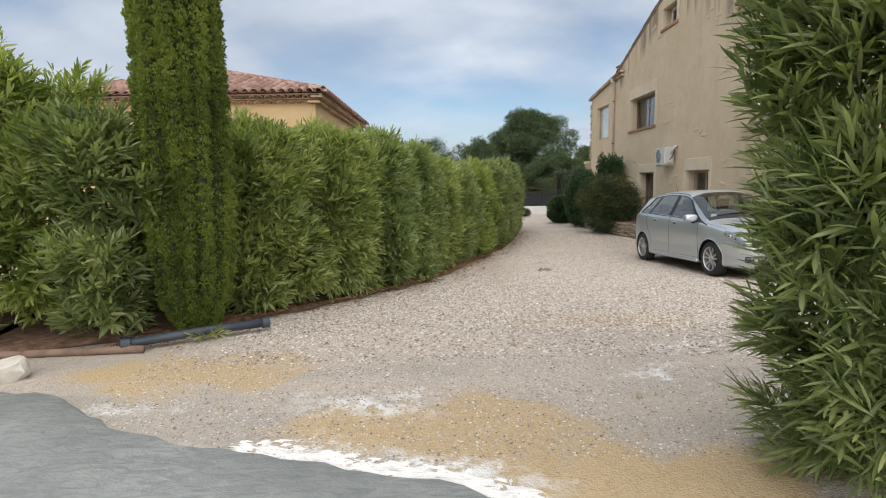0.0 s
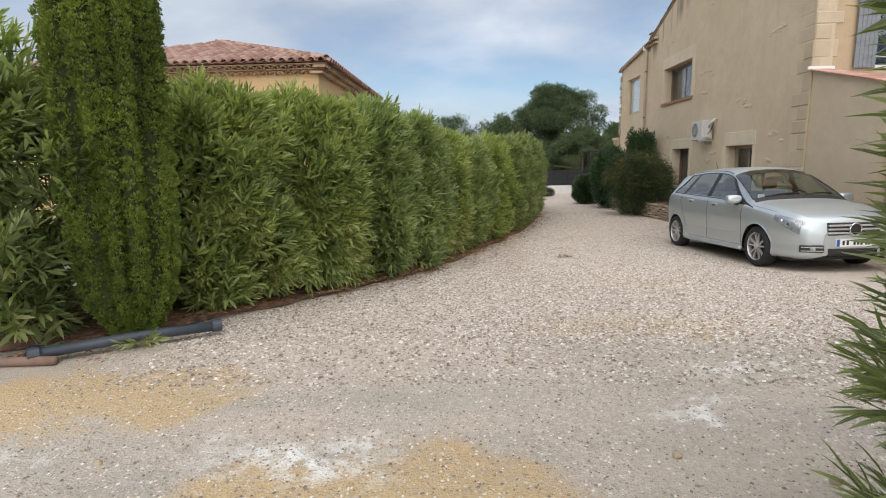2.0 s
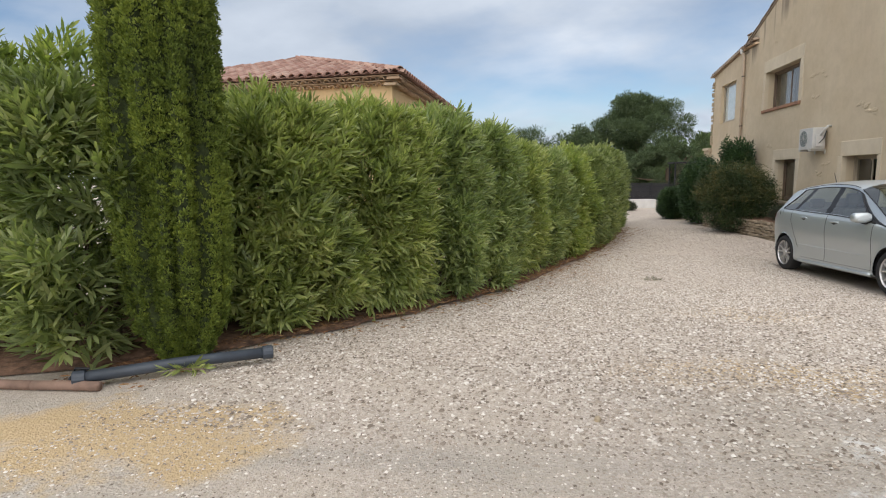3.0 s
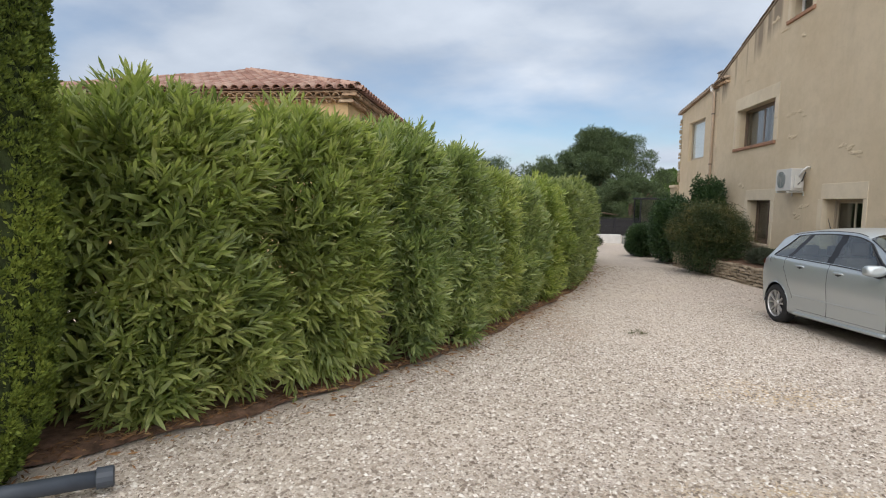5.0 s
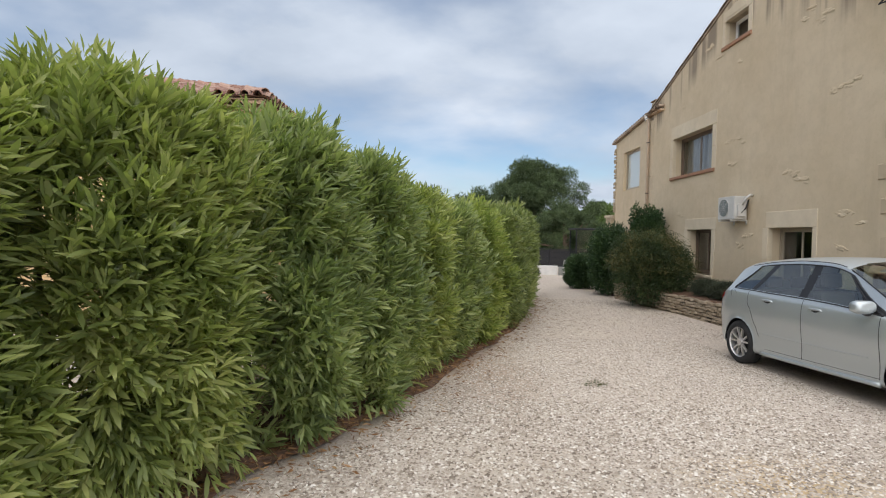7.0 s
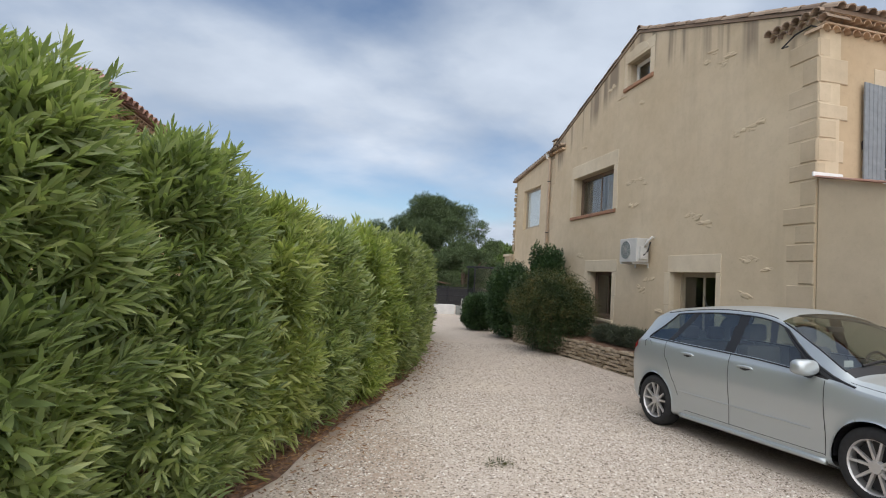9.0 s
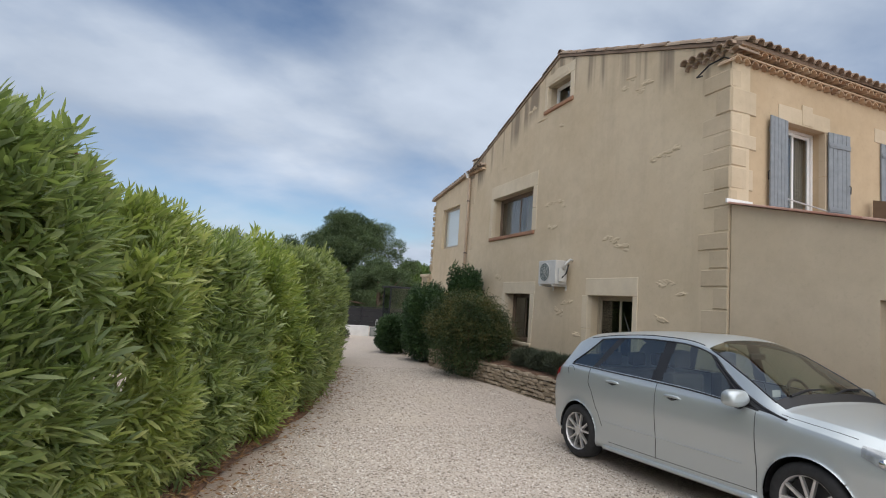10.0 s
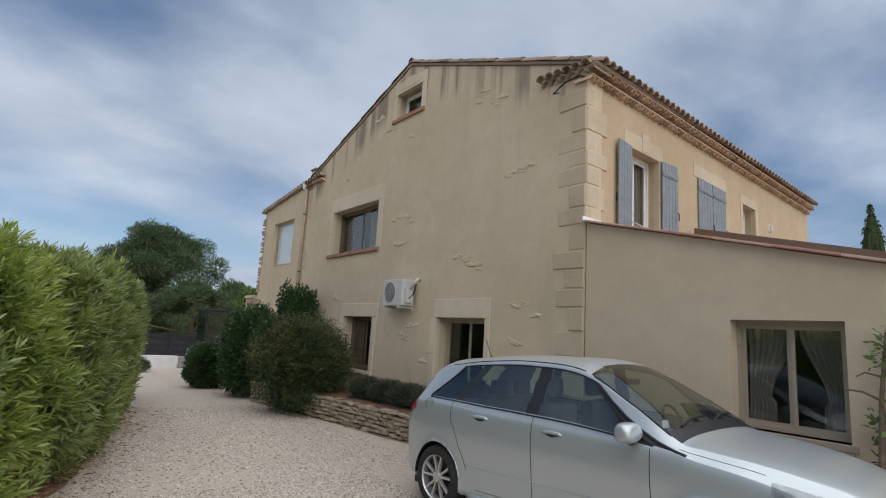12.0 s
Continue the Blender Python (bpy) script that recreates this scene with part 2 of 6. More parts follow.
def tile_mat(name, a, b, c3):
    n = Nodes(name, 0.85, 0, 0.25)
    o = n.add("ShaderNodeObjectInfo").outputs["Random"]
    g = n.add("ShaderNodeNewGeometry").outputs["Random Per Island"]
    f = n.math("ADD", n.math("MULTIPLY", n.math("FRACT", n.math("ADD", o, g)), 0.7), n.math("MULTIPLY", n.noise(5, 6), 0.35))
    n.color(n.mix(n.ramp(n.noise(2.5, 7, 0.65), (0.5, 0.0), (0.75, 0.7)), n.ramp(f, (0.1, a), (0.5, b), (0.95, c3)), (0.10, 0.075, 0.06)))
    n.bump(n.noise(40, 4), 0.005, 0.5)
    return n.mat


M["tile"] = tile_mat("clay_tile", (0.19, 0.14, 0.105), (0.30, 0.22, 0.16), (0.42, 0.335, 0.255))
M["genoise"] = tile_mat("corbel_clay", (0.34, 0.23, 0.15), (0.48, 0.33, 0.21), (0.58, 0.44, 0.30))
M["tile_red"] = tile_mat("red_clay_tile", (0.24, 0.135, 0.10), (0.34, 0.20, 0.155), (0.45, 0.31, 0.245))


def glass_mat(name, tint=(0.02, 0.024, 0.028), rough=0.03):
    n = Nodes(name, rough, 0, 0.6)
    n.color(tint)
    return n.mat


def clear_glass(name, tint, mirror=0.09):
    """Thin glass: clear with a tint, and mirror-like towards grazing angles on both faces."""
    n = Nodes(name, 0.0, 0, 0.5)
    gl = n.add("ShaderNodeBsdfGlossy", Roughness=0.02)
    lw = n.add("ShaderNodeLayerWeight", Blend=0.5)
    fac = n.math("ADD", n.math("MULTIPLY", n.math("POWER", lw.outputs["Facing"], 4.0), 0.85), mirror)
    ms = n.add("ShaderNodeMixShader")
    tp = n.add("ShaderNodeBsdfTransparent")
    tp.inputs[0].default_value = (*tint, 1)
    n.link(fac, ms.inputs[0])
    n.link(tp.outputs[0], ms.inputs[1])
    n.link(gl.outputs[0], ms.inputs[2])
    n.link(ms.outputs[0], n.t.nodes["Material Output"].inputs[0])
    return n.mat


M["pane"] = clear_glass("window_glass", (0.90, 0.93, 0.93), 0.06)
# near-black base colour that holds the shade of rooms and the wall gap
M["shade_black"] = plain("near_black_shade", (0.032, 0.03, 0.028), 0.9)
M["alu_cream"] = plain("cream_aluminium", (0.37, 0.31, 0.23), 0.45, 0, 0.05)
M["alu_brown"] = plain("brown_aluminium", (0.16, 0.11, 0.075), 0.45, 0, 0.08)
M["pvc"] = plain("white_pvc", (0.75, 0.74, 0.72), 0.4, 0, 0.04)
M["curtain"] = plain("voile_curtain", (0.20, 0.175, 0.145), 0.9, 0, 0.1, 20)
M["blind"] = plain("white_blind", (0.84, 0.86, 0.88), 0.5, 0, 0.03)
M["shutter"] = plain("blue_grey_shutter_paint", (0.205, 0.222, 0.236), 0.65, 0, 0.14, 9, 0.003)
M["iron"] = plain("dark_iron", (0.035, 0.035, 0.04), 0.5, 0.6, 0.3)
M["downpipe"] = plain("painted_downpipe", (0.50, 0.39, 0.29), 0.5, 0, 0.1)
M["white_wall"] = render_mat("white_render", (0.70, 0.69, 0.67), (0.78, 0.77, 0.75))
M["ac_white"] = plain("ac_casing", (0.54, 0.53, 0.50), 0.45, 0, 0.06)
M["ac_dark"] = plain("ac_fan_dark", (0.10, 0.13, 0.13), 0.5, 0, 0.2)
M["pipe_grey"] = plain("grey_plastic_pipe", (0.05, 0.06, 0.075), 0.5, 0, 0.2, 8)
M["rubble"] = plain("rubble_stone", (0.40, 0.325, 0.22), 0.95, 0, 0.35, 4, 0.02)
M["mortar"] = plain("lime_mortar", (0.36, 0.29, 0.2), 0.95, 0, 0.2, 6, 0.01)
n = Nodes("silver_paint", 0.36, 0.55, 0.5)
n.color(n.ramp(n.noise(900, 2), (0.3, (0.47, 0.51, 0.52)), (0.7, (0.57, 0.61, 0.62))))
n.b.inputs["Coat Weight"].default_value = 0.4
n.b.inputs["Coat Roughness"].default_value = 0.10
M["paint"] = n.mat
M["rubber"] = plain("tyre_rubber", (0.022, 0.022, 0.023), 0.85, 0, 0.3, 20)
M["alloy"] = plain("alloy_rim", (0.58, 0.57, 0.56), 0.40, 0.6, 0.12, 10)
M["black_trim"] = plain("black_plastic", (0.018, 0.018, 0.02), 0.45, 0, 0.2)
M["chrome"] = plain("chrome", (0.75, 0.75, 0.76), 0.12, 1.0, 0.03)
M["seat"] = plain("grey_seat_cloth", (0.10, 0.095, 0.09), 0.9, 0, 0.2)
M["car_glass"] = clear_glass("car_glass", (0.62, 0.70, 0.66), 0.16)
M["lamp_glass"] = clear_glass("lamp_glass", (0.92, 0.94, 0.95))
M["lamp_bowl"] = plain("lamp_reflector", (0.34, 0.35, 0.36), 0.35, 0.3, 0.35, 22)
M["plate_blue"] = plain("plate_blue", (0.02, 0.08, 0.35), 0.4)
M["tail"] = plain("red_lamp", (0.35, 0.02, 0.02), 0.15, 0, 0.1)
M["coping"] = tile_mat("coping_clay", (0.42, 0.20, 0.15), (0.52, 0.29, 0.22), (0.60, 0.42, 0.34))
M["sill_tile"] = tile_mat("sill_clay", (0.30, 0.16, 0.10), (0.38, 0.22, 0.14), (0.44, 0.29, 0.2))
M["edging"] = plain("dusty_clay", (0.24, 0.155, 0.115), 0.9, 0, 0.25, 8, 0.01)
M["pale_stone"] = plain("pale_limestone", (0.60, 0.55, 0.47), 0.9, 0, 0.2, 7, 0.02)
n = Nodes("pebble", 0.9, 0, 0.2)
n.color(n.ramp(n.add("ShaderNodeNewGeometry").outputs["Random Per Island"], (0.0, (0.17, 0.135, 0.105)), (0.35, (0.39, 0.325, 0.26)), (0.78, (0.60, 0.53, 0.45)), (1.0, (0.80, 0.75, 0.68))))
M["pebble"] = n.mat
n = Nodes("rubble_varied", 0.95, 0, 0.15)
n.color(n.mix(n.noise(9, 6), n.ramp(n.add("ShaderNodeObjectInfo").outputs["Random"], (0.0, (0.22, 0.175, 0.12)), (0.5, (0.34, 0.28, 0.2)), (1.0, (0.48, 0.40, 0.3))), (0.25, 0.2, 0.145)))
n.bump(n.noise(45, 5), 0.01, 0.6)
M["rubble_v"] = n.mat
n = Nodes("brushed_concrete", 0.85, 0, 0.3)
brush = n.noise(9, 7, 0.68, (0.5, 1.7, 1.0), 2.0)
c_ = n.mix(n.ramp(n.noise(1.3, 6, 0.6), (0.35, 0.0), (0.7, 1.0)), (0.25, 0.26, 0.245), (0.40, 0.405, 0.38))
c_ = n.mix(n.math("MULTIPLY", n.ramp(brush, (0.42, 0.0), (0.62, 1.0)), 0.6), c_, (0.185, 0.195, 0.18))
n.color(c_)
n.bump(n.mix(0.4, brush, n.noise(60, 4)), 0.02, 0.8)
M["pave"] = n.mat
M["lime"] = plain("spilled_lime", (0.80, 0.78, 0.74), 0.95, 0, 0.12, 12, 0.01)


# ---- builders ----
def part(name, bm, material, parent=None, label="", smooth=False):
    """Links a bmesh as one mesh object under a thing or a part."""
    me = bpy.data.meshes.new(name)
    if smooth:
        for fc in bm.faces:
            fc.smooth = True
    bm.to_mesh(me)
    bm.free()
    me.materials.append(material)
    ob = new(name, me)
    if parent is not None:
        ob.parent = parent
    if label:
        tagged(ob, label)
    return ob


def thing(name, label, category, at=None, group="", kind=""):
    ob = new(name)
    ob.empty_display_size = 0.2
    if at is not None:
        ob.matrix_world = at
    return tagged(ob, label, category, group, kind)


def box(bm, x0, y0, z0, x1, y1, z1, bevel=0.0):
    vs = [bm.verts.new((x, y, z)) for z in (z0, z1) for y in (y0, y1) for x in (x0, x1)]
    fs = [bm.faces.new([vs[i] for i in q]) for q in ((0, 2, 3, 1), (4, 5, 7, 6), (0, 1, 5, 4), (2, 6, 7, 3), (0, 4, 6, 2), (1, 3, 7, 5))]
    if bevel:
        es = {e for f_ in fs for e in f_.edges}
        bmesh.ops.bevel(bm, geom=list(es), offset=bevel, segments=2, affect="EDGES", profile=0.6)
    return bm


def boxes(*rows, bevel=0.0):
    bm = bmesh.new()
    for r in rows:
        b2 = bmesh.new()
        box(b2, *r, bevel=bevel)
        tmp = bpy.data.meshes.new("tmp")
        b2.to_mesh(tmp)
        b2.free()
        bm.from_mesh(tmp)
        bpy.data.meshes.remove(tmp)
    return bm


def tube(points, radius, sides=8):
    """A round bar along points; radius may be one number or one for each point."""
    bm = bmesh.new()
    pts = [Vector(p) for p in points]
    rs = radius if isinstance(radius, (list, tuple)) else [radius] * len(pts)
    rings = []
    for i, p in enumerate(pts):
        d = (pts[min(i + 1, len(pts) - 1)] - pts[max(i - 1, 0)]).normalized()
        a = d.cross(Vector((0, 0, 1)) if abs(d.z) < 0.9 else Vector((1, 0, 0))).normalized()
        b = d.cross(a)
        rings.append([bm.verts.new(p + (a * math.cos(k * 2 * math.pi / sides) + b * math.sin(k * 2 * math.pi / sides)) * rs[i]) for k in range(sides)])
    for r0, r1 in zip(rings, rings[1:]):
        for k in range(sides):
            bm.faces.new((r0[k], r0[(k + 1) % sides], r1[(k + 1) % sides], r1[k]))
    bm.faces.new(rings[0][::-1])
    bm.faces.new(rings[-1])
    bmesh.ops.recalc_face_normals(bm, faces=bm.faces)
    return bm


def ground_z(x, y):
    t = min(1.0, max(0.0, (y - 4.0) / 8.5))
    s = t * t * (3 - 2 * t)
    return -0.46 * s


def raw_mesh(name, co, faces, material, parent=None, label=""):
    me = bpy.data.meshes.new(name)
    co = np.asarray(co, dtype=np.float32)
    faces = np.asarray(faces, dtype=np.int32)
    n, k = faces.shape
    me.vertices.add(len(co))
    me.vertices.foreach_set("co", co.ravel())
    me.loops.add(n * k)
    me.loops.foreach_set("vertex_index", faces.ravel())
    me.polygons.add(n)
    me.polygons.foreach_set("loop_start", np.arange(0, n * k, k, dtype=np.int32))
    me.update(calc_edges=True)
    me.materials.append(material)
    ob = new(name, me)
    if parent is not None:
        ob.parent = parent
    if label:
        tagged(ob, label)
    return ob


def unit(v):
    return v / np.maximum(np.linalg.norm(v, axis=-1, keepdims=True), 1e-9)


def leaves(base, way, length, width, rng, droop=0.12, fine=True, level=0.0, ribs=None):
    """Leaves from arrays of bases and directions: six-sided blades, or four-sided ones where they stay small.
    level: how far the blades turn their faces to the sky; ribs: a list that takes a pale rib's mesh along each blade."""
    n = len(base)
    side = unit(np.cross(way, rng.normal(size=(n, 3)) + np.array([0, 0, level])))
    up = np.cross(side, way)
    flip = np.where(up[:, 2:3] < 0, -1.0, 1.0)
    up = up * flip
    L, W = length[:, None], width[:, None]
    tip = base + way * L - up * L * droop
    if fine:
        a, c = base + way * L * 0.36 + up * L * droop * 0.15, base + way * L * 0.74 - up * L * droop * 0.35
        co = np.stack([base, a + side * W * 0.5, c + side * W * 0.40, tip, c - side * W * 0.40, a - side * W * 0.5], axis=1).reshape(-1, 3)
        tri, k = np.array([[0, 1, 5], [1, 2, 5], [2, 4, 5], [2, 3, 4]]), 6
        if ribs is not None:
            lift, half = up * 0.0012, side * W * 0.035
            rc = np.stack([base + lift - half, base + lift + half, a + lift - half, a + lift + half, c + lift - half * 0.8, c + lift + half * 0.8, tip + lift], axis=1).reshape(-1, 3)
            rt = np.array([[0, 1, 3], [0, 3, 2], [2, 3, 5], [2, 5, 4], [4, 5, 6]])
            ribs.append((rc, (np.arange(n)[:, None, None] * 7 + rt[None]).reshape(-1, 3)))
    else:
        m = base + way * L * 0.45
        co = np.stack([base, m + side * W * 0.5, tip, m - side * W * 0.5], axis=1).reshape(-1, 3)
        tri, k = np.array([[0, 1, 2], [0, 2, 3]]), 4
    faces = (np.arange(n)[:, None, None] * k + tri[None]).reshape(-1, 3)
    return co, faces


def shoots(tips, ways, rng, count=15, span=0.26, length=0.125, width=0.021, level=0.0, ribs=None):
    """Leafy shoots: whorls of leaves along the last stretch of each twig, upright at the tip and spread lower down."""
    n = len(tips)
    k = np.arange(count) / (count - 1)
    way = np.repeat(ways[:, None], count, 1).reshape(-1, 3)
    s = np.tile(k, n)
    base = np.repeat(tips[:, None], count, 1).reshape(-1, 3) - way * (s * span)[:, None]
    rad = unit(np.cross(way, rng.normal(size=way.shape)))
    ang = np.radians(16 + 40 * s ** 0.7 + rng.normal(0, 8, len(s)))
    d = unit(way * np.cos(ang)[:, None] + rad * np.sin(ang)[:, None])
    ln = length * rng.uniform(0.65, 1.2, len(s)) * (0.65 + 0.45 * np.minimum(1, s * 3))
    return leaves(base, d, ln, ln * (width / length) * rng.uniform(0.85, 1.2, len(s)), rng, level=level, ribs=ribs)


# ---- ground ----
def sheet(name, xs, ys, zf, material, label="", category="", kind="structure"):
    X, Y = np.meshgrid(xs, ys)
    co = np.stack([X.ravel(), Y.ravel(), np.array([zf(a, b) for a, b in zip(X.ravel(), Y.ravel())])], axis=1)
    nx = len(xs)
    f = [[j * nx + i, j * nx + i + 1, (j + 1) * nx + i + 1, (j + 1) * nx + i] for j in range(len(ys) - 1) for i in range(nx - 1)]
    return tagged(raw_mesh(name, co, f, material), label, category, "", kind)


GX = np.concatenate([[-1500, -300, -80, -30], np.arange(-12, 20.1, 0.5), [30, 80, 300, 1500]])
GY = np.concatenate([[-1500, -300, -60, -20], np.arange(-6, 40.1, 0.5), [60, 120, 400, 1500]])
ground = sheet("ground", GX, GY, lambda x, y: ground_z(x, y) + 0.02 * noise.noise(Vector((x * 0.5, y * 0.5, 0))), M["gravel"], "pale limestone gravel drive with sandy and dusty patches", "ground")

# ---- hedge ----
HEDGE = [(-2.0, 5.75), (-1.1, 6.95), (-0.2, 8.9), (0.87, 12.0), (2.15, 15.2), (2.95, 18.4), (3.5, 21.8)]


def hedge_front(s):
    """Point on the hedge's foot line at s metres from its start, and the unit vector away from the drive."""
    for (x0, y0), (x1, y1) in zip(HEDGE, HEDGE[1:]):
        d = math.hypot(x1 - x0, y1 - y0)
        if s <= d or (x1, y1) == HEDGE[-1]:
            f = s / d
            return Vector((x0 + (x1 - x0) * f, y0 + (y1 - y0) * f, 0)), Vector((-(y1 - y0) / d, (x1 - x0) / d, 0)), math.atan2(y1 - y0, x1 - x0)
        s -= d


def oleander(x, y, rx, ry, h, yaw, count, material, seed, label, group="oleander hedge", face=None, size=1.0, slim=1.0, low=0.03, layers=(1.0, 0.87, 0.7), puff=0.09, rib=None):
    """One oleander shrub: leafy shoots over a rounded, uneven body on several woody stems. face: heading to which most shoots turn."""
    rng = np.random.default_rng(seed)
    gz = ground_z(x, y)
    ob = thing("oleander_shrub", label, "shrub", pose(x, y, gz, 0, 0, math.degrees(yaw)), group)
    n = count
    th = rng.uniform(-math.pi, math.pi, n)
    if face is not None:
        pick = rng.random(n) < 0.72
        th = np.where(pick, face + rng.normal(0, 0.75, n), th)
    v = rng.random(n) ** 0.85 * (1 - low) + low
    crown = rng.random(n) < 0.24
    depth = rng.choice(layers, n, p=[0.55, 0.28, 0.17][: len(layers)])
    bulge = 1 + 0.10 * np.sin(3 * th + seed) + 0.09 * np.sin(5 * th + 7 * v + seed * 2.1) + rng.normal(0, 0.05, n)
    prof = np.interp(v, [0, 0.12, 0.45, 0.8, 0.93, 1.0], [0.74, 0.9, 1.0, 0.95, 0.8, 0.55])
    rad = np.where(crown, np.sqrt(rng.random(n)) * 0.85, depth * bulge * prof)
    tall = np.where(rng.random(n) < 0.14, rng.uniform(0.03, 0.15, n), 0.0)
    zz = np.where(crown, h * (1.0 + rng.normal(0, 0.035, n)) - 0.16 * h * rad ** 2 + tall, v * h * (0.97 + 0.03 * np.sin(4 * th + seed)))
    # near-rectangular plan, so that neighbours close up into one hedge
    ct, st = np.cos(th), np.sin(th)
    sq = 1 / (np.abs(ct) ** 3.2 + np.abs(st) ** 3.2) ** (1 / 3.2)
    tips = np.stack([rx * rad * ct * sq, ry * rad * st * sq, zz], axis=1)
    up = np.where(crown, 1.6, 0.25 + 0.75 * v)
    ways = unit(np.stack([ct, st, up], axis=1) * np.array([0.8, 0.8, 1.0]) + rng.normal(0, 0.24, (n, 3)))
    # boughs: shoots fan out round the ends of branches and leave dark gaps between them
    ends = tips[rng.choice(n, max(8, n // 38), replace=False)]
    gap = np.linalg.norm(tips[:, None] - ends[None], axis=2)
    near = gap.argmin(axis=1)
    reach = 0.30 * size
    rel = (tips - ends[near]) / reach
    swell = np.clip(1 - (gap.min(axis=1) / reach) ** 2, -0.9, 1.0) * puff
    tips = tips + ways * swell[:, None]
    ways = unit(ways + rel * 0.5)
    blades_ribs = [] if rib else None
    co, f = shoots(tips, ways, rng, length=0.150 * size, width=0.0245 * size * slim, span=0.31 * size, level=1.6, ribs=blades_ribs)
    co[:, 2] = np.maximum(co[:, 2], 0.02)
    raw_mesh("foliage", co, f, material, ob)["kind"] = "stuff"
    if rib:
        raw_mesh("leaf_ribs", *blades_ribs[0], rib, ob, "pale midribs of the leaves")["kind"] = "stuff"
    for k in range(6):
        a, r = rng.uniform(0, 6.28), rng.uniform(0.05, 0.25)
        b = rng.uniform(0.35, 0.75)
        pts = [(r * math.cos(a), r * math.sin(a), -0.05), (rx * 0.35 * math.cos(a) * b * 1.4, ry * 0.35 * math.sin(a) * 1.4 * b, h * 0.4), (rx * b * math.cos(a), ry * b * math.sin(a), h * 0.85)]
        part("stem", tube(pts, [0.022, 0.016, 0.007], 6), M["bark"], ob)
    return ob


hedge_len = sum(math.dist(a, b) for a, b in zip(HEDGE, HEDGE[1:]))
s_at, k = 0.55, 0
HEDGE_TOPS = (2.21, 2.30, 2.42, 2.40, 2.30, 2.26, 2.28)
while s_at < hedge_len - 0.3:
    p, away, yaw = hedge_front(s_at)
    c = p + away * 0.62
    far = c.y
    kind_ = "oleander_yellow" if k == 6 else ("oleander_dark" if k in (2, 3, 5) else "oleander_gate" if k > 6 else "oleander")
    tone = {"oleander_yellow": "yellowish green", "oleander_dark": "dark green", "oleander_gate": "deep green", "oleander": "mid green"}[kind_]
    oleander(c.x, c.y, 0.86 if k < 3 else 0.97, 0.78, HEDGE_TOPS[k] if k < 7 else 2.37 + 0.10 * math.sin(k * 2.3), yaw, 1450 if far < 11 else 1000, M[kind_], 11 + k, tone + " oleander shrub clipped into the drive's hedge", face=-math.pi / 2, low=0.06)
    s_at += 1.3
    k += 1
# shrubs before the cypress, near the gate
oleander(-3.0, 5.2, 0.62, 0.66, 2.05, 0.3, 440, M["oleander_gate"], 57, "loose green oleander shrub before the cypress", face=-math.pi / 2, size=1.1, puff=0.22, low=0.10)
oleander(-4.05, 5.4, 0.95, 0.85, 2.72, 0.15, 900, M["oleander_yellow"], 51, "bright green oleander shrub beside the cypress", face=-math.pi / 2, size=1.15, puff=0.2, low=0.10)
oleander(-5.5, 5.2, 1.0, 0.9, 2.75, 0.1, 1200, M["oleander_gate"], 52, "tall green oleander shrub in the border by the gate", face=-math.pi / 2, puff=0.18)
oleander(-2.75, 6.9, 0.9, 0.8, 2.3, 0.6, 900, M["oleander"], 53, "green oleander shrub behind the cypress", face=-math.pi / 2)
oleander(-4.9, 6.9, 1.2, 0.8, 2.6, 0.2, 900, M["oleander_dark"], 54, "dark green oleander shrub in the border's back row", face=-math.pi / 2)
oleander(-6.9, 5.6, 1.1, 0.9, 2.8, 0.1, 900, M["oleander"], 55, "tall green oleander shrub in the border by the gate", face=-math.pi / 2)
oleander(-3.2, 7.6, 1.1, 0.8, 2.4, 0.5, 700, M["oleander_dark"], 56, "dark green oleander shrub in the border's back row", face=-math.pi / 2)
oleander(2.50, 2.37, 0.66, 0.66, 3.0, 0.4, 1250, M["oleander_gate"], 61, "tall dark green oleander shrub beside the gateway", group="oleanders by the gate", face=math.pi * 0.95, size=1.25, slim=0.62, low=0.02, puff=0.12, rib=M["rib"])


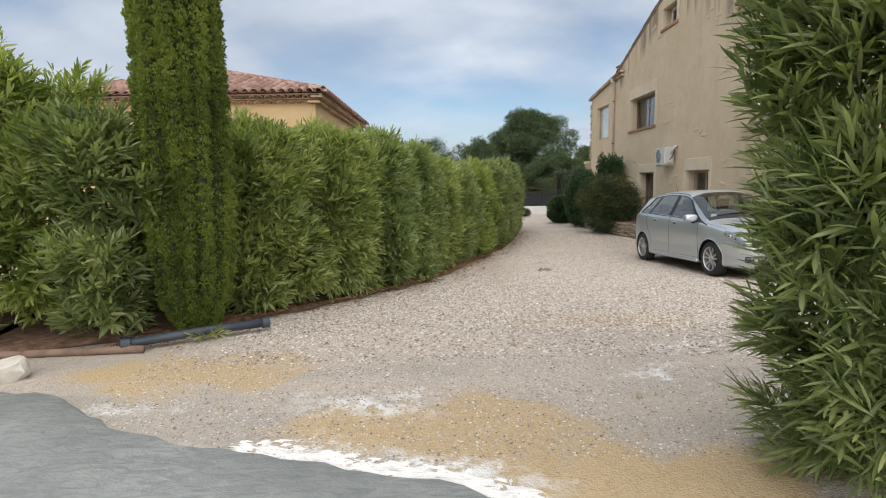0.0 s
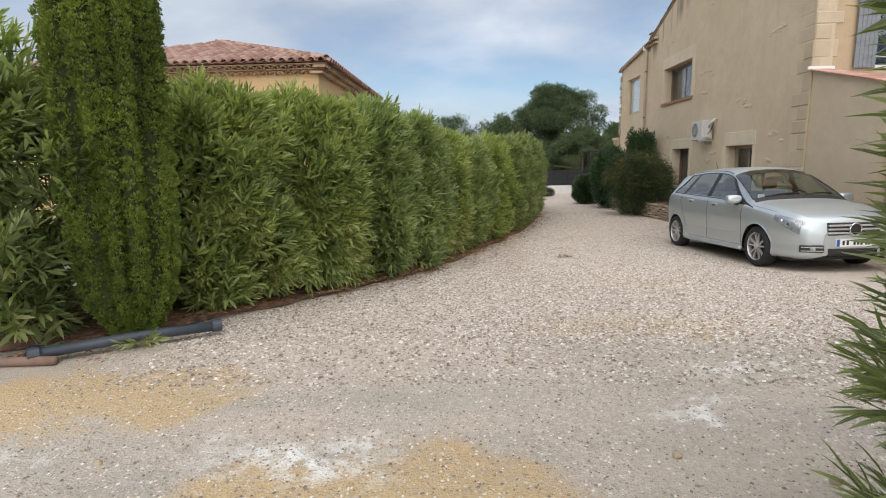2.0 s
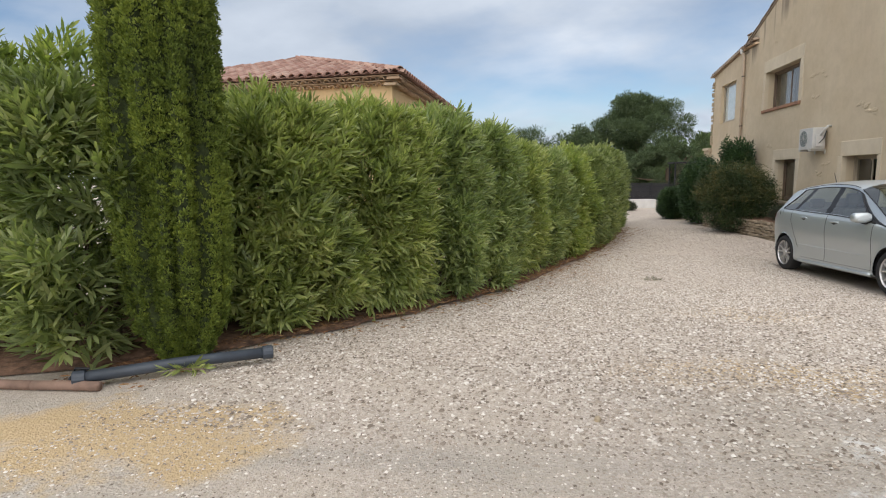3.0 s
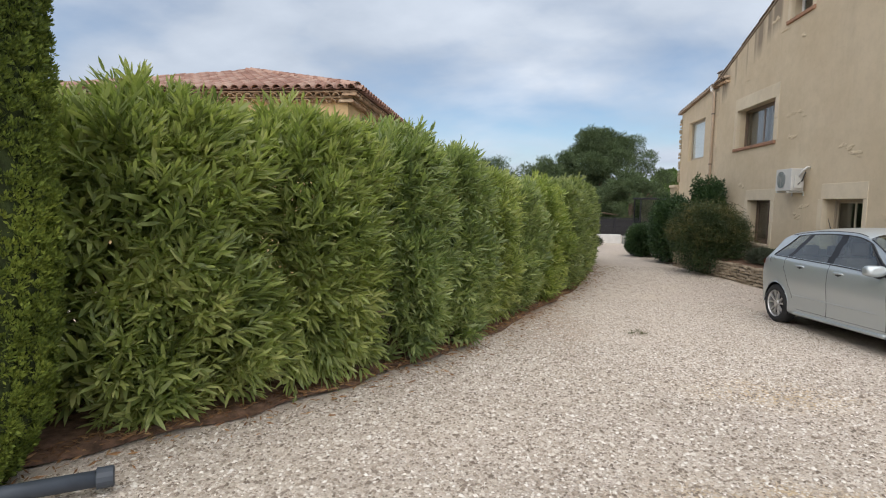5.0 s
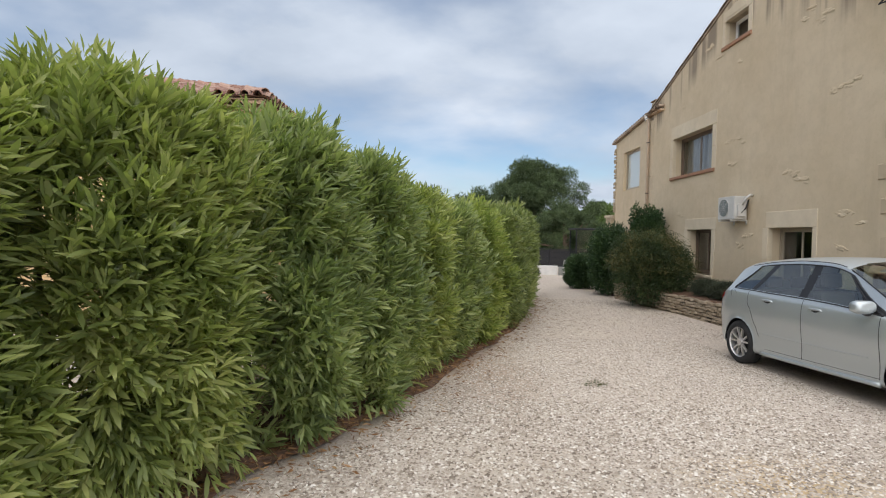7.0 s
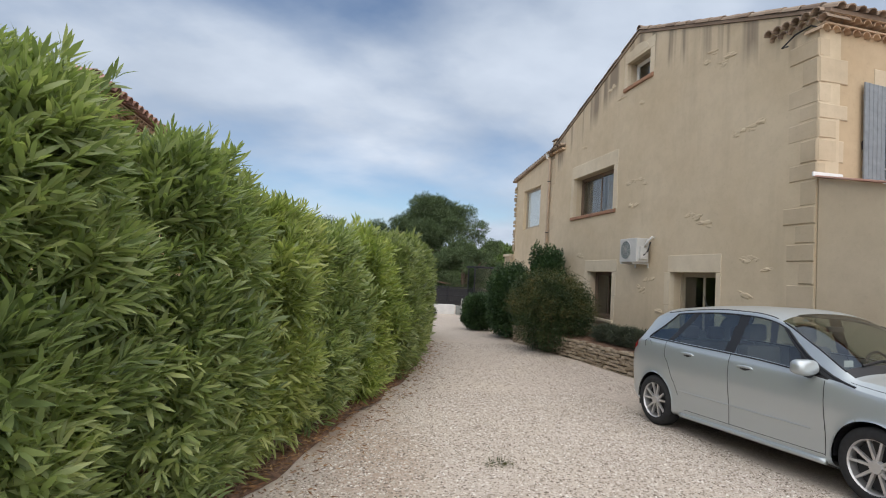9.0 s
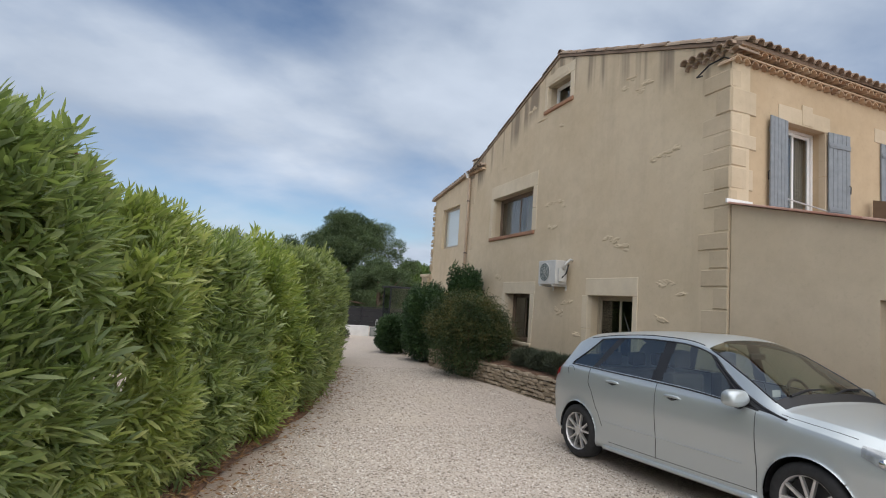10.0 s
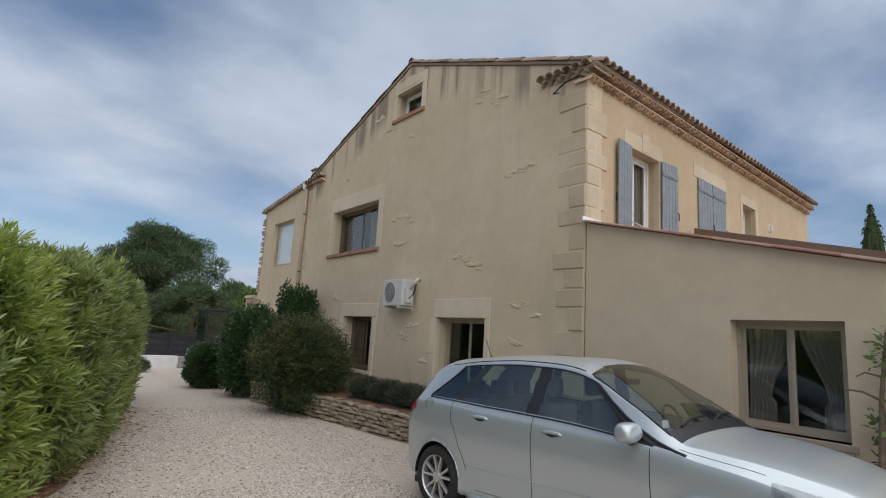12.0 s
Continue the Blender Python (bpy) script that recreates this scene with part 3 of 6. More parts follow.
# ---- house ----
def wall_sheet(us, vs, holes, top, to3, depth):
    """A wall with openings. us, vs: cuts along and up; holes: (u0, u1, v0, v1); top(u): upper edge; to3(u, v, d): place at depth d behind the face."""
    us = sorted(set(us) | {h_ for q in holes for h_ in q[:2]})
    vs = sorted(set(vs) | {h_ for q in holes for h_ in q[2:]})
    bm = bmesh.new()
    cache = {}

    def vert(u, v, d):
        v = min(v, top(u))
        key = (round(u, 4), round(v, 4), d)
        if key not in cache:
            cache[key] = bm.verts.new(to3(u, v, d))
        return cache[key]

    def face(*q):
        q = [a for i, a in enumerate(q) if a is not q[i - 1]]
        if len(set(q)) > 2:
            try:
                bm.faces.new(q)
            except ValueError:
                pass

    solid = {}
    for i in range(len(us) - 1):
        for j in range(len(vs) - 1):
            um, vm = (us[i] + us[i + 1]) / 2, (vs[j] + vs[j + 1]) / 2
            hole = any(a < um < b and c < vm < d for a, b, c, d in holes)
            out = vs[j] >= max(top(us[i]), top(us[i + 1])) - 1e-6
            solid[i, j] = not hole and not out
    for (i, j), full in solid.items():
        if not full:
            continue
        u0, u1, v0, v1 = us[i], us[i + 1], vs[j], vs[j + 1]
        face(vert(u0, v0, 0), vert(u1, v0, 0), vert(u1, v1, 0), vert(u0, v1, 0))
        face(vert(u0, v1, depth), vert(u1, v1, depth), vert(u1, v0, depth), vert(u0, v0, depth))
        for di, dj, a, b in ((-1, 0, (u0, v1), (u0, v0)), (1, 0, (u1, v0), (u1, v1)), (0, -1, (u0, v0), (u1, v0)), (0, 1, (u1, v1), (u0, v1))):
            if not solid.get((i + di, j + dj), False):
                face(vert(*a, 0), vert(*a, depth), vert(*b, depth), vert(*b, 0))
    bmesh.ops.recalc_face_normals(bm, faces=bm.faces)
    return bm


GABLE_X, CORNER_Y, NORTH_Y, RIDGE_Y, EAVE_Z, RIDGE_Z = 7.6, 12.42, 22.5, 17.29, 5.53, 7.39
TAN_ROOF = (RIDGE_Z - EAVE_Z) / (RIDGE_Y - CORNER_Y)
TAN_NORTH = TAN_ROOF * 0.925
gable_top = lambda u: RIDGE_Z - (TAN_ROOF if u < RIDGE_Y else TAN_NORTH) * abs(u - RIDGE_Y)
W_UP = (18.25, 20.58, 3.25, 4.40)
W_LOW_A = (14.44, 15.80, 0.30, 1.67)
W_LOW_B = (18.15, 19.50, 0.46, 1.66)
W_ATTIC = (16.80, 17.80, 6.22, 6.84)
house = thing("house", "two-storey beige rendered farmhouse with stone quoins and clay tile roof", "house", pose(0, 0, 0))
part("wall", wall_sheet([CORNER_Y, RIDGE_Y, NORTH_Y], [-0.7, 5.6, 8.0], [W_UP, W_LOW_A, W_LOW_B, W_ATTIC], gable_top, lambda u, v, d: (GABLE_X + d, u, v), 0.38), M["render_gable"], house, "beige rendered gable wall with weather streaks")
ST = math.tan(radians(2.4))


def south(u, v, d):
    """Along the south front u metres from the corner, v up, d behind its face."""
    return (GABLE_X + u - d * ST, CORNER_Y + u * ST + d, v)


W_S1 = (1.24, 2.20, 3.10, 4.58)
W_S2 = (3.70, 4.98, 3.20, 4.66)
W_S3 = (5.95, 6.70, 3.75, 4.62)
part("wall", wall_sheet([0.381, 10.6], [-0.7, EAVE_Z], [W_S1, W_S3], lambda u: EAVE_Z, south, 0.4), M["render_warm"], house, "warm ochre rendered south front")
part("wall", boxes((GABLE_X + 10.2, CORNER_Y + 0.9, -0.7, GABLE_X + 10.6, NORTH_Y, EAVE_Z), (GABLE_X + 0.381, NORTH_Y - 0.4, -0.7, GABLE_X + 10.2, NORTH_Y, EAVE_Z)), M["render"], house)
# roof slabs; the south eave follows the turned front
LAST = 10.62


def roof_z(y):
    return gable_top(y)


for y_a, y_b in ((CORNER_Y - 0.20, CORNER_Y - 0.20 + LAST * ST), (NORTH_Y + 0.12, NORTH_Y + 0.12)):
    bm = bmesh.new()
    q = [bm.verts.new(p_) for p_ in ((GABLE_X - 0.03, RIDGE_Y, RIDGE_Z + 0.01), (GABLE_X + LAST, RIDGE_Y, RIDGE_Z + 0.01), (GABLE_X + LAST, y_b, roof_z(y_b) + 0.01), (GABLE_X - 0.03, y_a, roof_z(y_a) + 0.01))]
    q2 = [bm.verts.new(v_.co + Vector((0, 0, 0.06))) for v_ in q]
    bm.faces.new(q), bm.faces.new(q2[::-1])
    for i_ in range(4):
        bm.faces.new((q[i_], q2[i_], q2[(i_ + 1) % 4], q[(i_ + 1) % 4]))
    bmesh.ops.recalc_face_normals(bm, faces=bm.faces)
    part("roof", bm, M["tile"], house, "weathered clay tile roof")
# north extension with the large window
EXT_TOP = lambda u: 5.55 - (u - NORTH_Y) * 0.115
W_EXT = (23.3, 24.95, 3.2, 4.66)
part("wall", wall_sheet([NORTH_Y + 0.002, 25.85], [-0.7, 6.0], [W_EXT], EXT_TOP, lambda u, v, d: (GABLE_X + 0.03 + d, u, v), 0.35), M["render"], house)
# south annex
ANNEX_TOP = lambda u: 3.07 - (CORNER_Y - u) * 0.247
W_PATIO = (9.39, 10.45, 0.55, 1.70)
annex = thing("annex", "low beige rendered lean-to annex with sloping tiled coping", "house", pose(0, 0, 0))
part("wall", wall_sheet([5.2, CORNER_Y - 0.018], [-0.7, 4.0], [W_PATIO], ANNEX_TOP, lambda u, v, d: (GABLE_X + 0.02 + d, u, v), 0.3), M["render_annex"], annex)



# ---- house details ----
def face_box(bm, to3, u0, u1, v0, v1, proud, sink=0.05, soft=0.006):
    """A block laid on a wall: to3 maps along, up and depth; proud of the face by so much, with a chamfered rim."""
    q0 = [bm.verts.new(to3(u, v, sink)) for u, v in ((u0, v0), (u1, v0), (u1, v1), (u0, v1))]
    q1 = [bm.verts.new(to3(u, v, -proud + soft)) for u, v in ((u0, v0), (u1, v0), (u1, v1), (u0, v1))]
    q2 = [bm.verts.new(to3(u, v, -proud)) for u, v in ((u0 + soft, v0 + soft), (u1 - soft, v0 + soft), (u1 - soft, v1 - soft), (u0 + soft, v1 - soft))]
    for a, b in ((q0, q1), (q1, q2)):
        for k in range(4):
            bm.faces.new((a[k], a[(k + 1) % 4], b[(k + 1) % 4], b[k]))
    bm.faces.new(q2)
    bmesh.ops.recalc_face_normals(bm, faces=bm.faces)
    return bm


gable = lambda u, v, d: (GABLE_X + d, u, v)
north_ext = lambda u, v, d: (GABLE_X + 0.03 + d, u, v)
annex_face = lambda u, v, d: (GABLE_X + 0.02 + d, u, v)
rnd = random.Random(5)

# corner stones, long and short in turn, on both faces
z, k = -0.5, 0
while z < 5.15:
    h = rnd.uniform(0.24, 0.40)
    lg, ls = ((0.52, 0.30) if k % 2 else (0.30, 0.50))
    lg, ls = lg + rnd.uniform(-0.05, 0.05), ls + rnd.uniform(-0.05, 0.05)
    bm = bmesh.new()
    face_box(bm, gable, CORNER_Y + 0.001, CORNER_Y + lg, z, z + h - 0.016, 0.006 + rnd.uniform(0, 0.016), 0.05, 0.014)
    if z > 3.0:
        face_box(bm, south, 0.0, ls, z, z + h - 0.016, 0.006 + rnd.uniform(0, 0.016), 0.05, 0.014)
    part("quoin_stone", bm, M["quoin"], house)
    z += h
    k += 1
z = -0.4
while z < 5.2:
    h = rnd.uniform(0.30, 0.55)
    lg = rnd.choice((0.22, 0.36))
    part("quoin_stone", face_box(bmesh.new(), gable, NORTH_Y - 0.12 - lg, NORTH_Y - 0.12, z, z + h - 0.014, 0.009), M["quoin"], house)
    z += h


def surround(to3, w, lintel=0.34, jamb=0.17, over=0.2, sill=True, sill_mat="stone", blocks=2, mat="stone"):
    """Dressed stone round an opening: lintel, jamb stones and a sill."""
    u0, u1, v0, v1 = w
    part("lintel", face_box(bmesh.new(), to3, u0 - over, u1 + over * 0.6, v1 - 0.004, v1 + lintel, 0.012, 0.1), M[mat], house)
    for a, b in ((u0 - jamb, u0 + 0.004), (u1 - 0.004, u1 + jamb)):
        for i in range(blocks):
            x = rnd.uniform(-0.03, 0.04)
            a2, b2 = (a - x, b) if a < u0 - 0.01 else (a, b + x)
            part("jamb_stone", face_box(bmesh.new(), to3, a2, b2, v0 + (v1 - v0) * i / blocks + 0.004, v0 + (v1 - v0) * (i + 1) / blocks - 0.008, 0.012, 0.1), M[mat], house)
    if sill:
        part("sill", face_box(bmesh.new(), to3, u0 - 0.14, u1 + 0.10, v0 - 0.09, v0, 0.05, 0.25, 0.012), M[sill_mat], house)


surround(gable, W_UP, 0.36, 0.18, 0.20, True, "sill_tile")
surround(gable, W_LOW_A, 0.34, 0.15, 0.12)
surround(gable, W_LOW_B, 0.30, 0.17, 0.22)
surround(gable, W_ATTIC, 0.26, 0.13, 0.16, True, "sill_tile", 1)
# arched stone over the attic window
bm = bmesh.new()
arc = [(17.30 + 0.42 * math.cos(t_), 6.90 + 0.24 * math.sin(t_)) for t_ in np.linspace(0, math.pi, 13)]
f0 = [bm.verts.new(gable(u, v, -0.022)) for u, v in arc]
f1 = [bm.verts.new(gable(u, v, 0.0)) for u, v in arc]
bm.faces.new(f0)
for i_ in range(13):
    bm.faces.new((f0[i_], f0[(i_ + 1) % 13], f1[(i_ + 1) % 13], f1[i_]))
bmesh.ops.recalc_face_normals(bm, faces=bm.faces)
part("arch_stone", bm, M["stone"], house)
surround(south, W_S1, 0.26, 0.10, 0.2, False, mat="quoin")
surround(south, W_S3, 0.2, 0.12, 0.12, False, "stone", 1, "quoin")
part("keystone", face_box(bmesh.new(), south, 1.60, 1.86, 4.60, 4.93, 0.02, 0.1), M["quoin"], house)
part("lintel", face_box(bmesh.new(), south, W_S2[0] - 0.15, W_S2[1] + 0.1, W_S2[3] + 0.01, W_S2[3] + 0.26, 0.012, 0.1), M["quoin"], house)


def window(to3, w, material, depth=0.26, panes=2, name="window", label="sliding aluminium window with dark panes", bar=0.045, owner=None):
    """A framed window set back in its opening."""
    u0, u1, v0, v1 = w
    win = thing(name, label, "window", pose(0, 0, 0), kind="structure")
    win.name = name

    def slab(nm, a, b, c, d, d0, d1, mat, mother):
        bm = bmesh.new()
        vs = [bm.verts.new(to3(u, v, e)) for e in (d0, d1) for u, v in ((a, c), (b, c), (b, d), (a, d))]
        for q in ((0, 1, 2, 3), (7, 6, 5, 4), (0, 4, 5, 1), (1, 5, 6, 2), (2, 6, 7, 3), (3, 7, 4, 0)):
            bm.faces.new([vs[i] for i in q])
        bmesh.ops.recalc_face_normals(bm, faces=bm.faces)
        return part(nm, bm, mat, mother)

    for nm, a, b, c, d in (("frame_rail", u0, u1, v0, v0 + bar), ("frame_rail", u0, u1, v1 - bar, v1), ("frame_stile", u0, u0 + bar, v0 + bar, v1 - bar), ("frame_stile", u1 - bar, u1, v0 + bar, v1 - bar)):
        slab(nm, a, b, c, d, depth, depth + 0.07, material, win)
    ws = (u1 - u0 - 2 * bar) / panes
    for i in range(panes):
        a, b = u0 + bar + ws * i, u0 + bar + ws * (i + 1)
        e = depth + 0.01 + 0.025 * (i % 2)
        sash = slab("sash", a, a + 0.04, v0 + bar, v1 - bar, e, e + 0.025, material, win)
        slab("sash_stile", b - 0.04, b, v0 + bar, v1 - bar, e, e + 0.025, material, sash)
        slab("sash_rail", a + 0.04, b - 0.04, v0 + bar, v0 + bar + 0.045, e, e + 0.025, material, sash)
        slab("sash_rail", a + 0.04, b - 0.04, v1 - bar - 0.045, v1 - bar, e, e + 0.025, material, sash)
        g = slab("pane", a + 0.04, b - 0.04, v0 + bar + 0.045, v1 - bar - 0.045, e + 0.010, e + 0.016, M["pane"], sash)
        g.visible_shadow = False
    return win


window(gable, W_UP, M["alu_brown"], name="window_1", label="wide brown aluminium sliding window with half-drawn curtains")
window(gable, W_LOW_A, M["alu_cream"], name="window_2", label="cream aluminium sliding window on the ground floor")
window(gable, W_LOW_B, M["alu_brown"], name="window_3", label="narrow brown framed ground floor window")
window(gable, W_ATTIC, M["pvc"], panes=1, name="window_4", label="small white attic window under the ridge")
window(north_ext, W_EXT, M["alu_cream"], 0.12, 1, "window_5", "large single-pane window with a lowered white blind")
window(south, W_S1, M["pvc"], 0.20, 2, "window_6", "white framed bedroom window between open shutters")
window(south, W_S3, M["pvc"], 0.22, 1, "window_7", "small window in the ochre south front")
window(annex_face, W_PATIO, M["alu_cream"], 0.16, 2, "window_8", "cream aluminium sliding window with tied-back curtains", 0.042)
for u0, u1, v0, v1, nm in ((W_PATIO[0] - 0.06, W_PATIO[1] + 0.06, W_PATIO[2] - 0.07, W_PATIO[2], "sill"), (W_PATIO[0] - 0.02, W_PATIO[1] + 0.02, W_PATIO[2] - 0.13, W_PATIO[2] - 0.075, "sill")):
    part(nm, face_box(bmesh.new(), annex_face, u0, u1, v0, v1, 0.035, 0.2), M["alu_cream"], annex)


def curtain(name, to3, u0, u1, v0, v1, depth, gather, material, label):
    """A hanging cloth with folds; gather pulls its foot to one side."""
    bm = bmesh.new()
    rows = []
    for j in range(15):
        f = j / 14
        pull = gather * math.sin(min(1, f * 1.35) * math.pi / 2) ** 2
        wide = 1 - abs(pull) * (0.9 if f < 0.75 else 0.75)
        r = []
        for i in range(41):
            g = i / 40
            u = u0 + (u1 - u0) * (g * wide + (1 - wide) * (1.0 if gather > 0 else 0.0))
            r.append(bm.verts.new(to3(u, v1 - (v1 - v0) * f, depth + 0.022 * math.sin(g * 44 + 2 * math.sin(f * 3)) )))
        rows.append(r)
    for a, b in zip(rows, rows[1:]):
        for i in range(40):
            bm.faces.new((a[i], a[i + 1], b[i + 1], b[i]))
    return tagged(part(name, bm, material, None, smooth=True), label, "curtain", "curtains")


curtain("curtain", annex_face, W_PATIO[0] + 0.06, W_PATIO[0] + 0.50, 0.60, 1.64, 0.30, -0.62, M["curtain"], "pale voile curtain tied back beside the window")
curtain("curtain", annex_face, W_PATIO[1] - 0.56, W_PATIO[1] - 0.06, 0.60, 1.64, 0.30, 0.62, M["curtain"], "pale voile curtain tied back beside the window")
curtain("curtain", gable, 19.55, 20.5, 3.3, 4.35, 0.42, 0.0, M["seat"], "dark curtain hanging in the upper window")
curtain("curtain", gable, 18.72, 19.3, 3.3, 4.35, 0.42, 0.0, M["curtain"], "pale voile curtain in the upper window")
curtain("curtain", gable, 18.2, 18.75, 0.5, 1.62, 0.42, 0.0, M["curtain"], "pale voile curtain in the ground floor window")
curtain("curtain", south, 1.75, 2.15, 3.15, 4.53, 0.34, 0.0, M["curtain"], "white voile curtain in the bedroom window")
# the blind's white also paints in the pane's pale sky reflection
tagged(part("window_blind", boxes((GABLE_X + 0.2, W_EXT[0] + 0.06, W_EXT[2] + 0.06, GABLE_X + 0.206, W_EXT[1] - 0.06, W_EXT[3] - 0.06)), M["blind"]), "white roller blind behind the large pane, whitened to look like reflected sky", "blind")

# rooms behind the windows: added slabs and walls, unlit shade put into their colour
part("floor_slab", boxes((GABLE_X + 0.39, CORNER_Y + 0.95, 2.75, GABLE_X + 10.1, NORTH_Y - 0.41, 3.0), (GABLE_X + 0.39, CORNER_Y + 0.95, 5.42, GABLE_X + 10.1, NORTH_Y - 0.41, 5.52), (GABLE_X + 0.39, CORNER_Y + 0.95, -0.5, GABLE_X + 10.1, NORTH_Y - 0.41, -0.4)), M["shade_black"], house)
part("partition", boxes((GABLE_X + 4.2, CORNER_Y + 0.95, -0.4, GABLE_X + 4.3, NORTH_Y - 0.41, 5.42), (GABLE_X + 0.39, 17.2, -0.4, GABLE_X + 4.2, 17.3, 5.42)), M["shade_black"], house)
part("wall", boxes((GABLE_X + 0.381, 25.50, -0.7, GABLE_X + 6, 25.85, 5.1), (GABLE_X + 5.7, NORTH_Y + 0.01, -0.7, GABLE_X + 6, 25.50, 5.1)), M["render"], house)
bm = bmesh.new()
q = [bm.verts.new(p_) for p_ in ((GABLE_X - 0.08, NORTH_Y, 5.57), (GABLE_X + 6.1, NORTH_Y, 5.57), (GABLE_X + 6.1, 26.05, 5.16), (GABLE_X - 0.08, 26.05, 5.16))]
q2 = [bm.verts.new(v_.co + Vector((0, 0, 0.07))) for v_ in q]
bm.faces.new(q), bm.faces.new(q2[::-1])
for i_ in range(4):
    bm.faces.new((q[i_], q2[i_], q2[(i_ + 1) % 4], q[(i_ + 1) % 4]))
bmesh.ops.recalc_face_normals(bm, faces=bm.faces)
part("roof", bm, M["tile"], house, "low tiled roof of the extension")

# stones left bare in the render
SCARS = ((19.95, 5.21), (18.45, 6.44), (17.09, 5.63), (14.69, 5.81), (13.83, 4.13), (13.5, 4.21), (17.34, 3.83), (16.86, 3.75), (17.22, 3.29), (15.01, 2.76), (14.72, 2.57), (13.57, 1.89), (13.29, 1.69), (16.79, 1.29), (16.46, 1.47), (19.89, 2.12), (13.74, 1.3), (16.16, 0.85), (14.25, 5.62), (17.9, 6.05))


def lump(rng, sx, sy, sz, material):
    """A chipped block of stone about so large."""
    bm = bmesh.new()
    bmesh.ops.create_cube(bm, size=1.0)
    bmesh.ops.bevel(bm, geom=bm.edges[:], offset=0.16, segments=1, affect="EDGES")
    for v_ in bm.verts:
        v_.co = Vector((v_.co.x * sx, v_.co.y * sy, v_.co.z * sz)) + Vector([rng.uniform(-0.09, 0.09) * s_ for s_ in (sx, sy, sz)])
    me = bpy.data.meshes.new("stone")
    bm.to_mesh(me)
    bm.free()
    me.materials.append(material)
    return me


def cobble(sx, sy, sz, material, seed):
    """A rough rounded stone with an uneven face."""
    bm = bmesh.new()
    bmesh.ops.create_icosphere(bm, subdivisions=3, radius=1.0)
    for v_ in bm.verts:
        k_ = 1 + 0.6 * noise.noise(v_.co * 1.7 + Vector((seed * 3.1, 0, 0))) + 0.22 * noise.noise(v_.co * 3.7 + Vector((0, seed * 2.3, 0)))
        v_.co = Vector((v_.co.x * sx, v_.co.y * sy, v_.co.z * sz)) * k_
    me = bpy.data.meshes.new("stone")
    bm.to_mesh(me)
    bm.free()
    me.materials.append(material)
    return me


scar_lumps = [cobble(0.026, 0.15, 0.058, M["render"], i_) for i_ in range(12)]
for su, sv in SCARS:
    for i_ in range(rnd.choice((1, 2, 2))):
        o = new("exposed_stone", rnd.choice(scar_lumps))
        o.parent = house
        o.matrix_local = pose(GABLE_X + 0.012, su + i_ * rnd.uniform(0.16, 0.24), sv + rnd.uniform(-0.07, 0.07), rnd.uniform(-20, 20), 0, 0) @ Matrix.Diagonal((1, rnd.uniform(0.7, 1.25), rnd.uniform(0.7, 1.2), 1))
# rough stone end of the extension
for i_ in range(60):
    zz, w_ = rnd.uniform(0.2, 5.0), rnd.uniform(0.06, 0.16)
    bm = box(bmesh.new(), GABLE_X - 0.02 + rnd.uniform(-0.02, 0.02), 25.72 + rnd.uniform(0, 0.1), zz, GABLE_X + rnd.uniform(0.1, 0.3), 25.9 + rnd.uniform(0, 0.06), zz + w_ * 0.7, 0.015)
    part("rubble_stone", bm, M["rubble"], house)


# ---- clay tiles ----
def canal_tile(r0, r1, length, thick=0.014, seg=7):
    """A tapered half-round clay tile along +y, hollow below."""
    bm = bmesh.new()
    rings = []
    for y, r in ((0, r0), (length, r1)):
        for rr in (r, r - thick):
            rings.append([bm.verts.new((rr * math.cos(t_), y, rr * math.sin(t_))) for t_ in np.linspace(0, math.pi, seg)])
    a, b, c, d = rings
    for i in range(seg - 1):
        bm.faces.new((a[i], c[i], c[i + 1], a[i + 1]))
        bm.faces.new((b[i + 1], d[i + 1], d[i], b[i]))
        bm.faces.new((a[i + 1], b[i + 1], b[i], a[i]))
        bm.faces.new((c[i], d[i], d[i + 1], c[i + 1]))
    bmesh.ops.recalc_face_normals(bm, faces=bm.faces)
    me = bpy.data.meshes.new("roof_tile")
    bm.to_mesh(me)
    bm.free()
    me.materials.append(M["tile"])
    return me


TILE = canal_tile(0.088, 0.072, 0.42)
GEN = canal_tile(0.078, 0.078, 0.30)
GEN.materials[0] = M["genoise"]
TILE_RED = canal_tile(0.10, 0.085, 0.50)
TILE_RED.materials[0] = M["tile_red"]


def lay(name, me, m, parent):
    o = new(name, me)
    o.parent = parent
    o.matrix_local = m
    return o


slope = math.degrees(math.atan(TAN_ROOF))
yaw_s = math.degrees(math.atan(ST))
u = 0.02
while u < LAST - 0.05:  # south eave: two rows of corbelled tiles and the roof's lowest course
    for row_, (dz, out_) in enumerate(((-0.26, 0.09), (-0.135, 0.18))):
        x, y, z = south(u + 0.09 * row_, EAVE_Z + dz, -out_)
        lay("corbel_tile", GEN, pose(x, y, z + 0.0, 0, 0, yaw_s) @ pose(0, 0, 0, rnd.uniform(-1.5, 1.5), rnd.uniform(-3, 3), 0), house)
    x, y, z = south(u + 0.05, EAVE_Z - 0.035, -0.27)
    lay("roof_tile", TILE, pose(x, y, z + 0.01, slope + rnd.uniform(-1, 1), 0, yaw_s + rnd.uniform(-2, 2)), house)
    u += 0.19
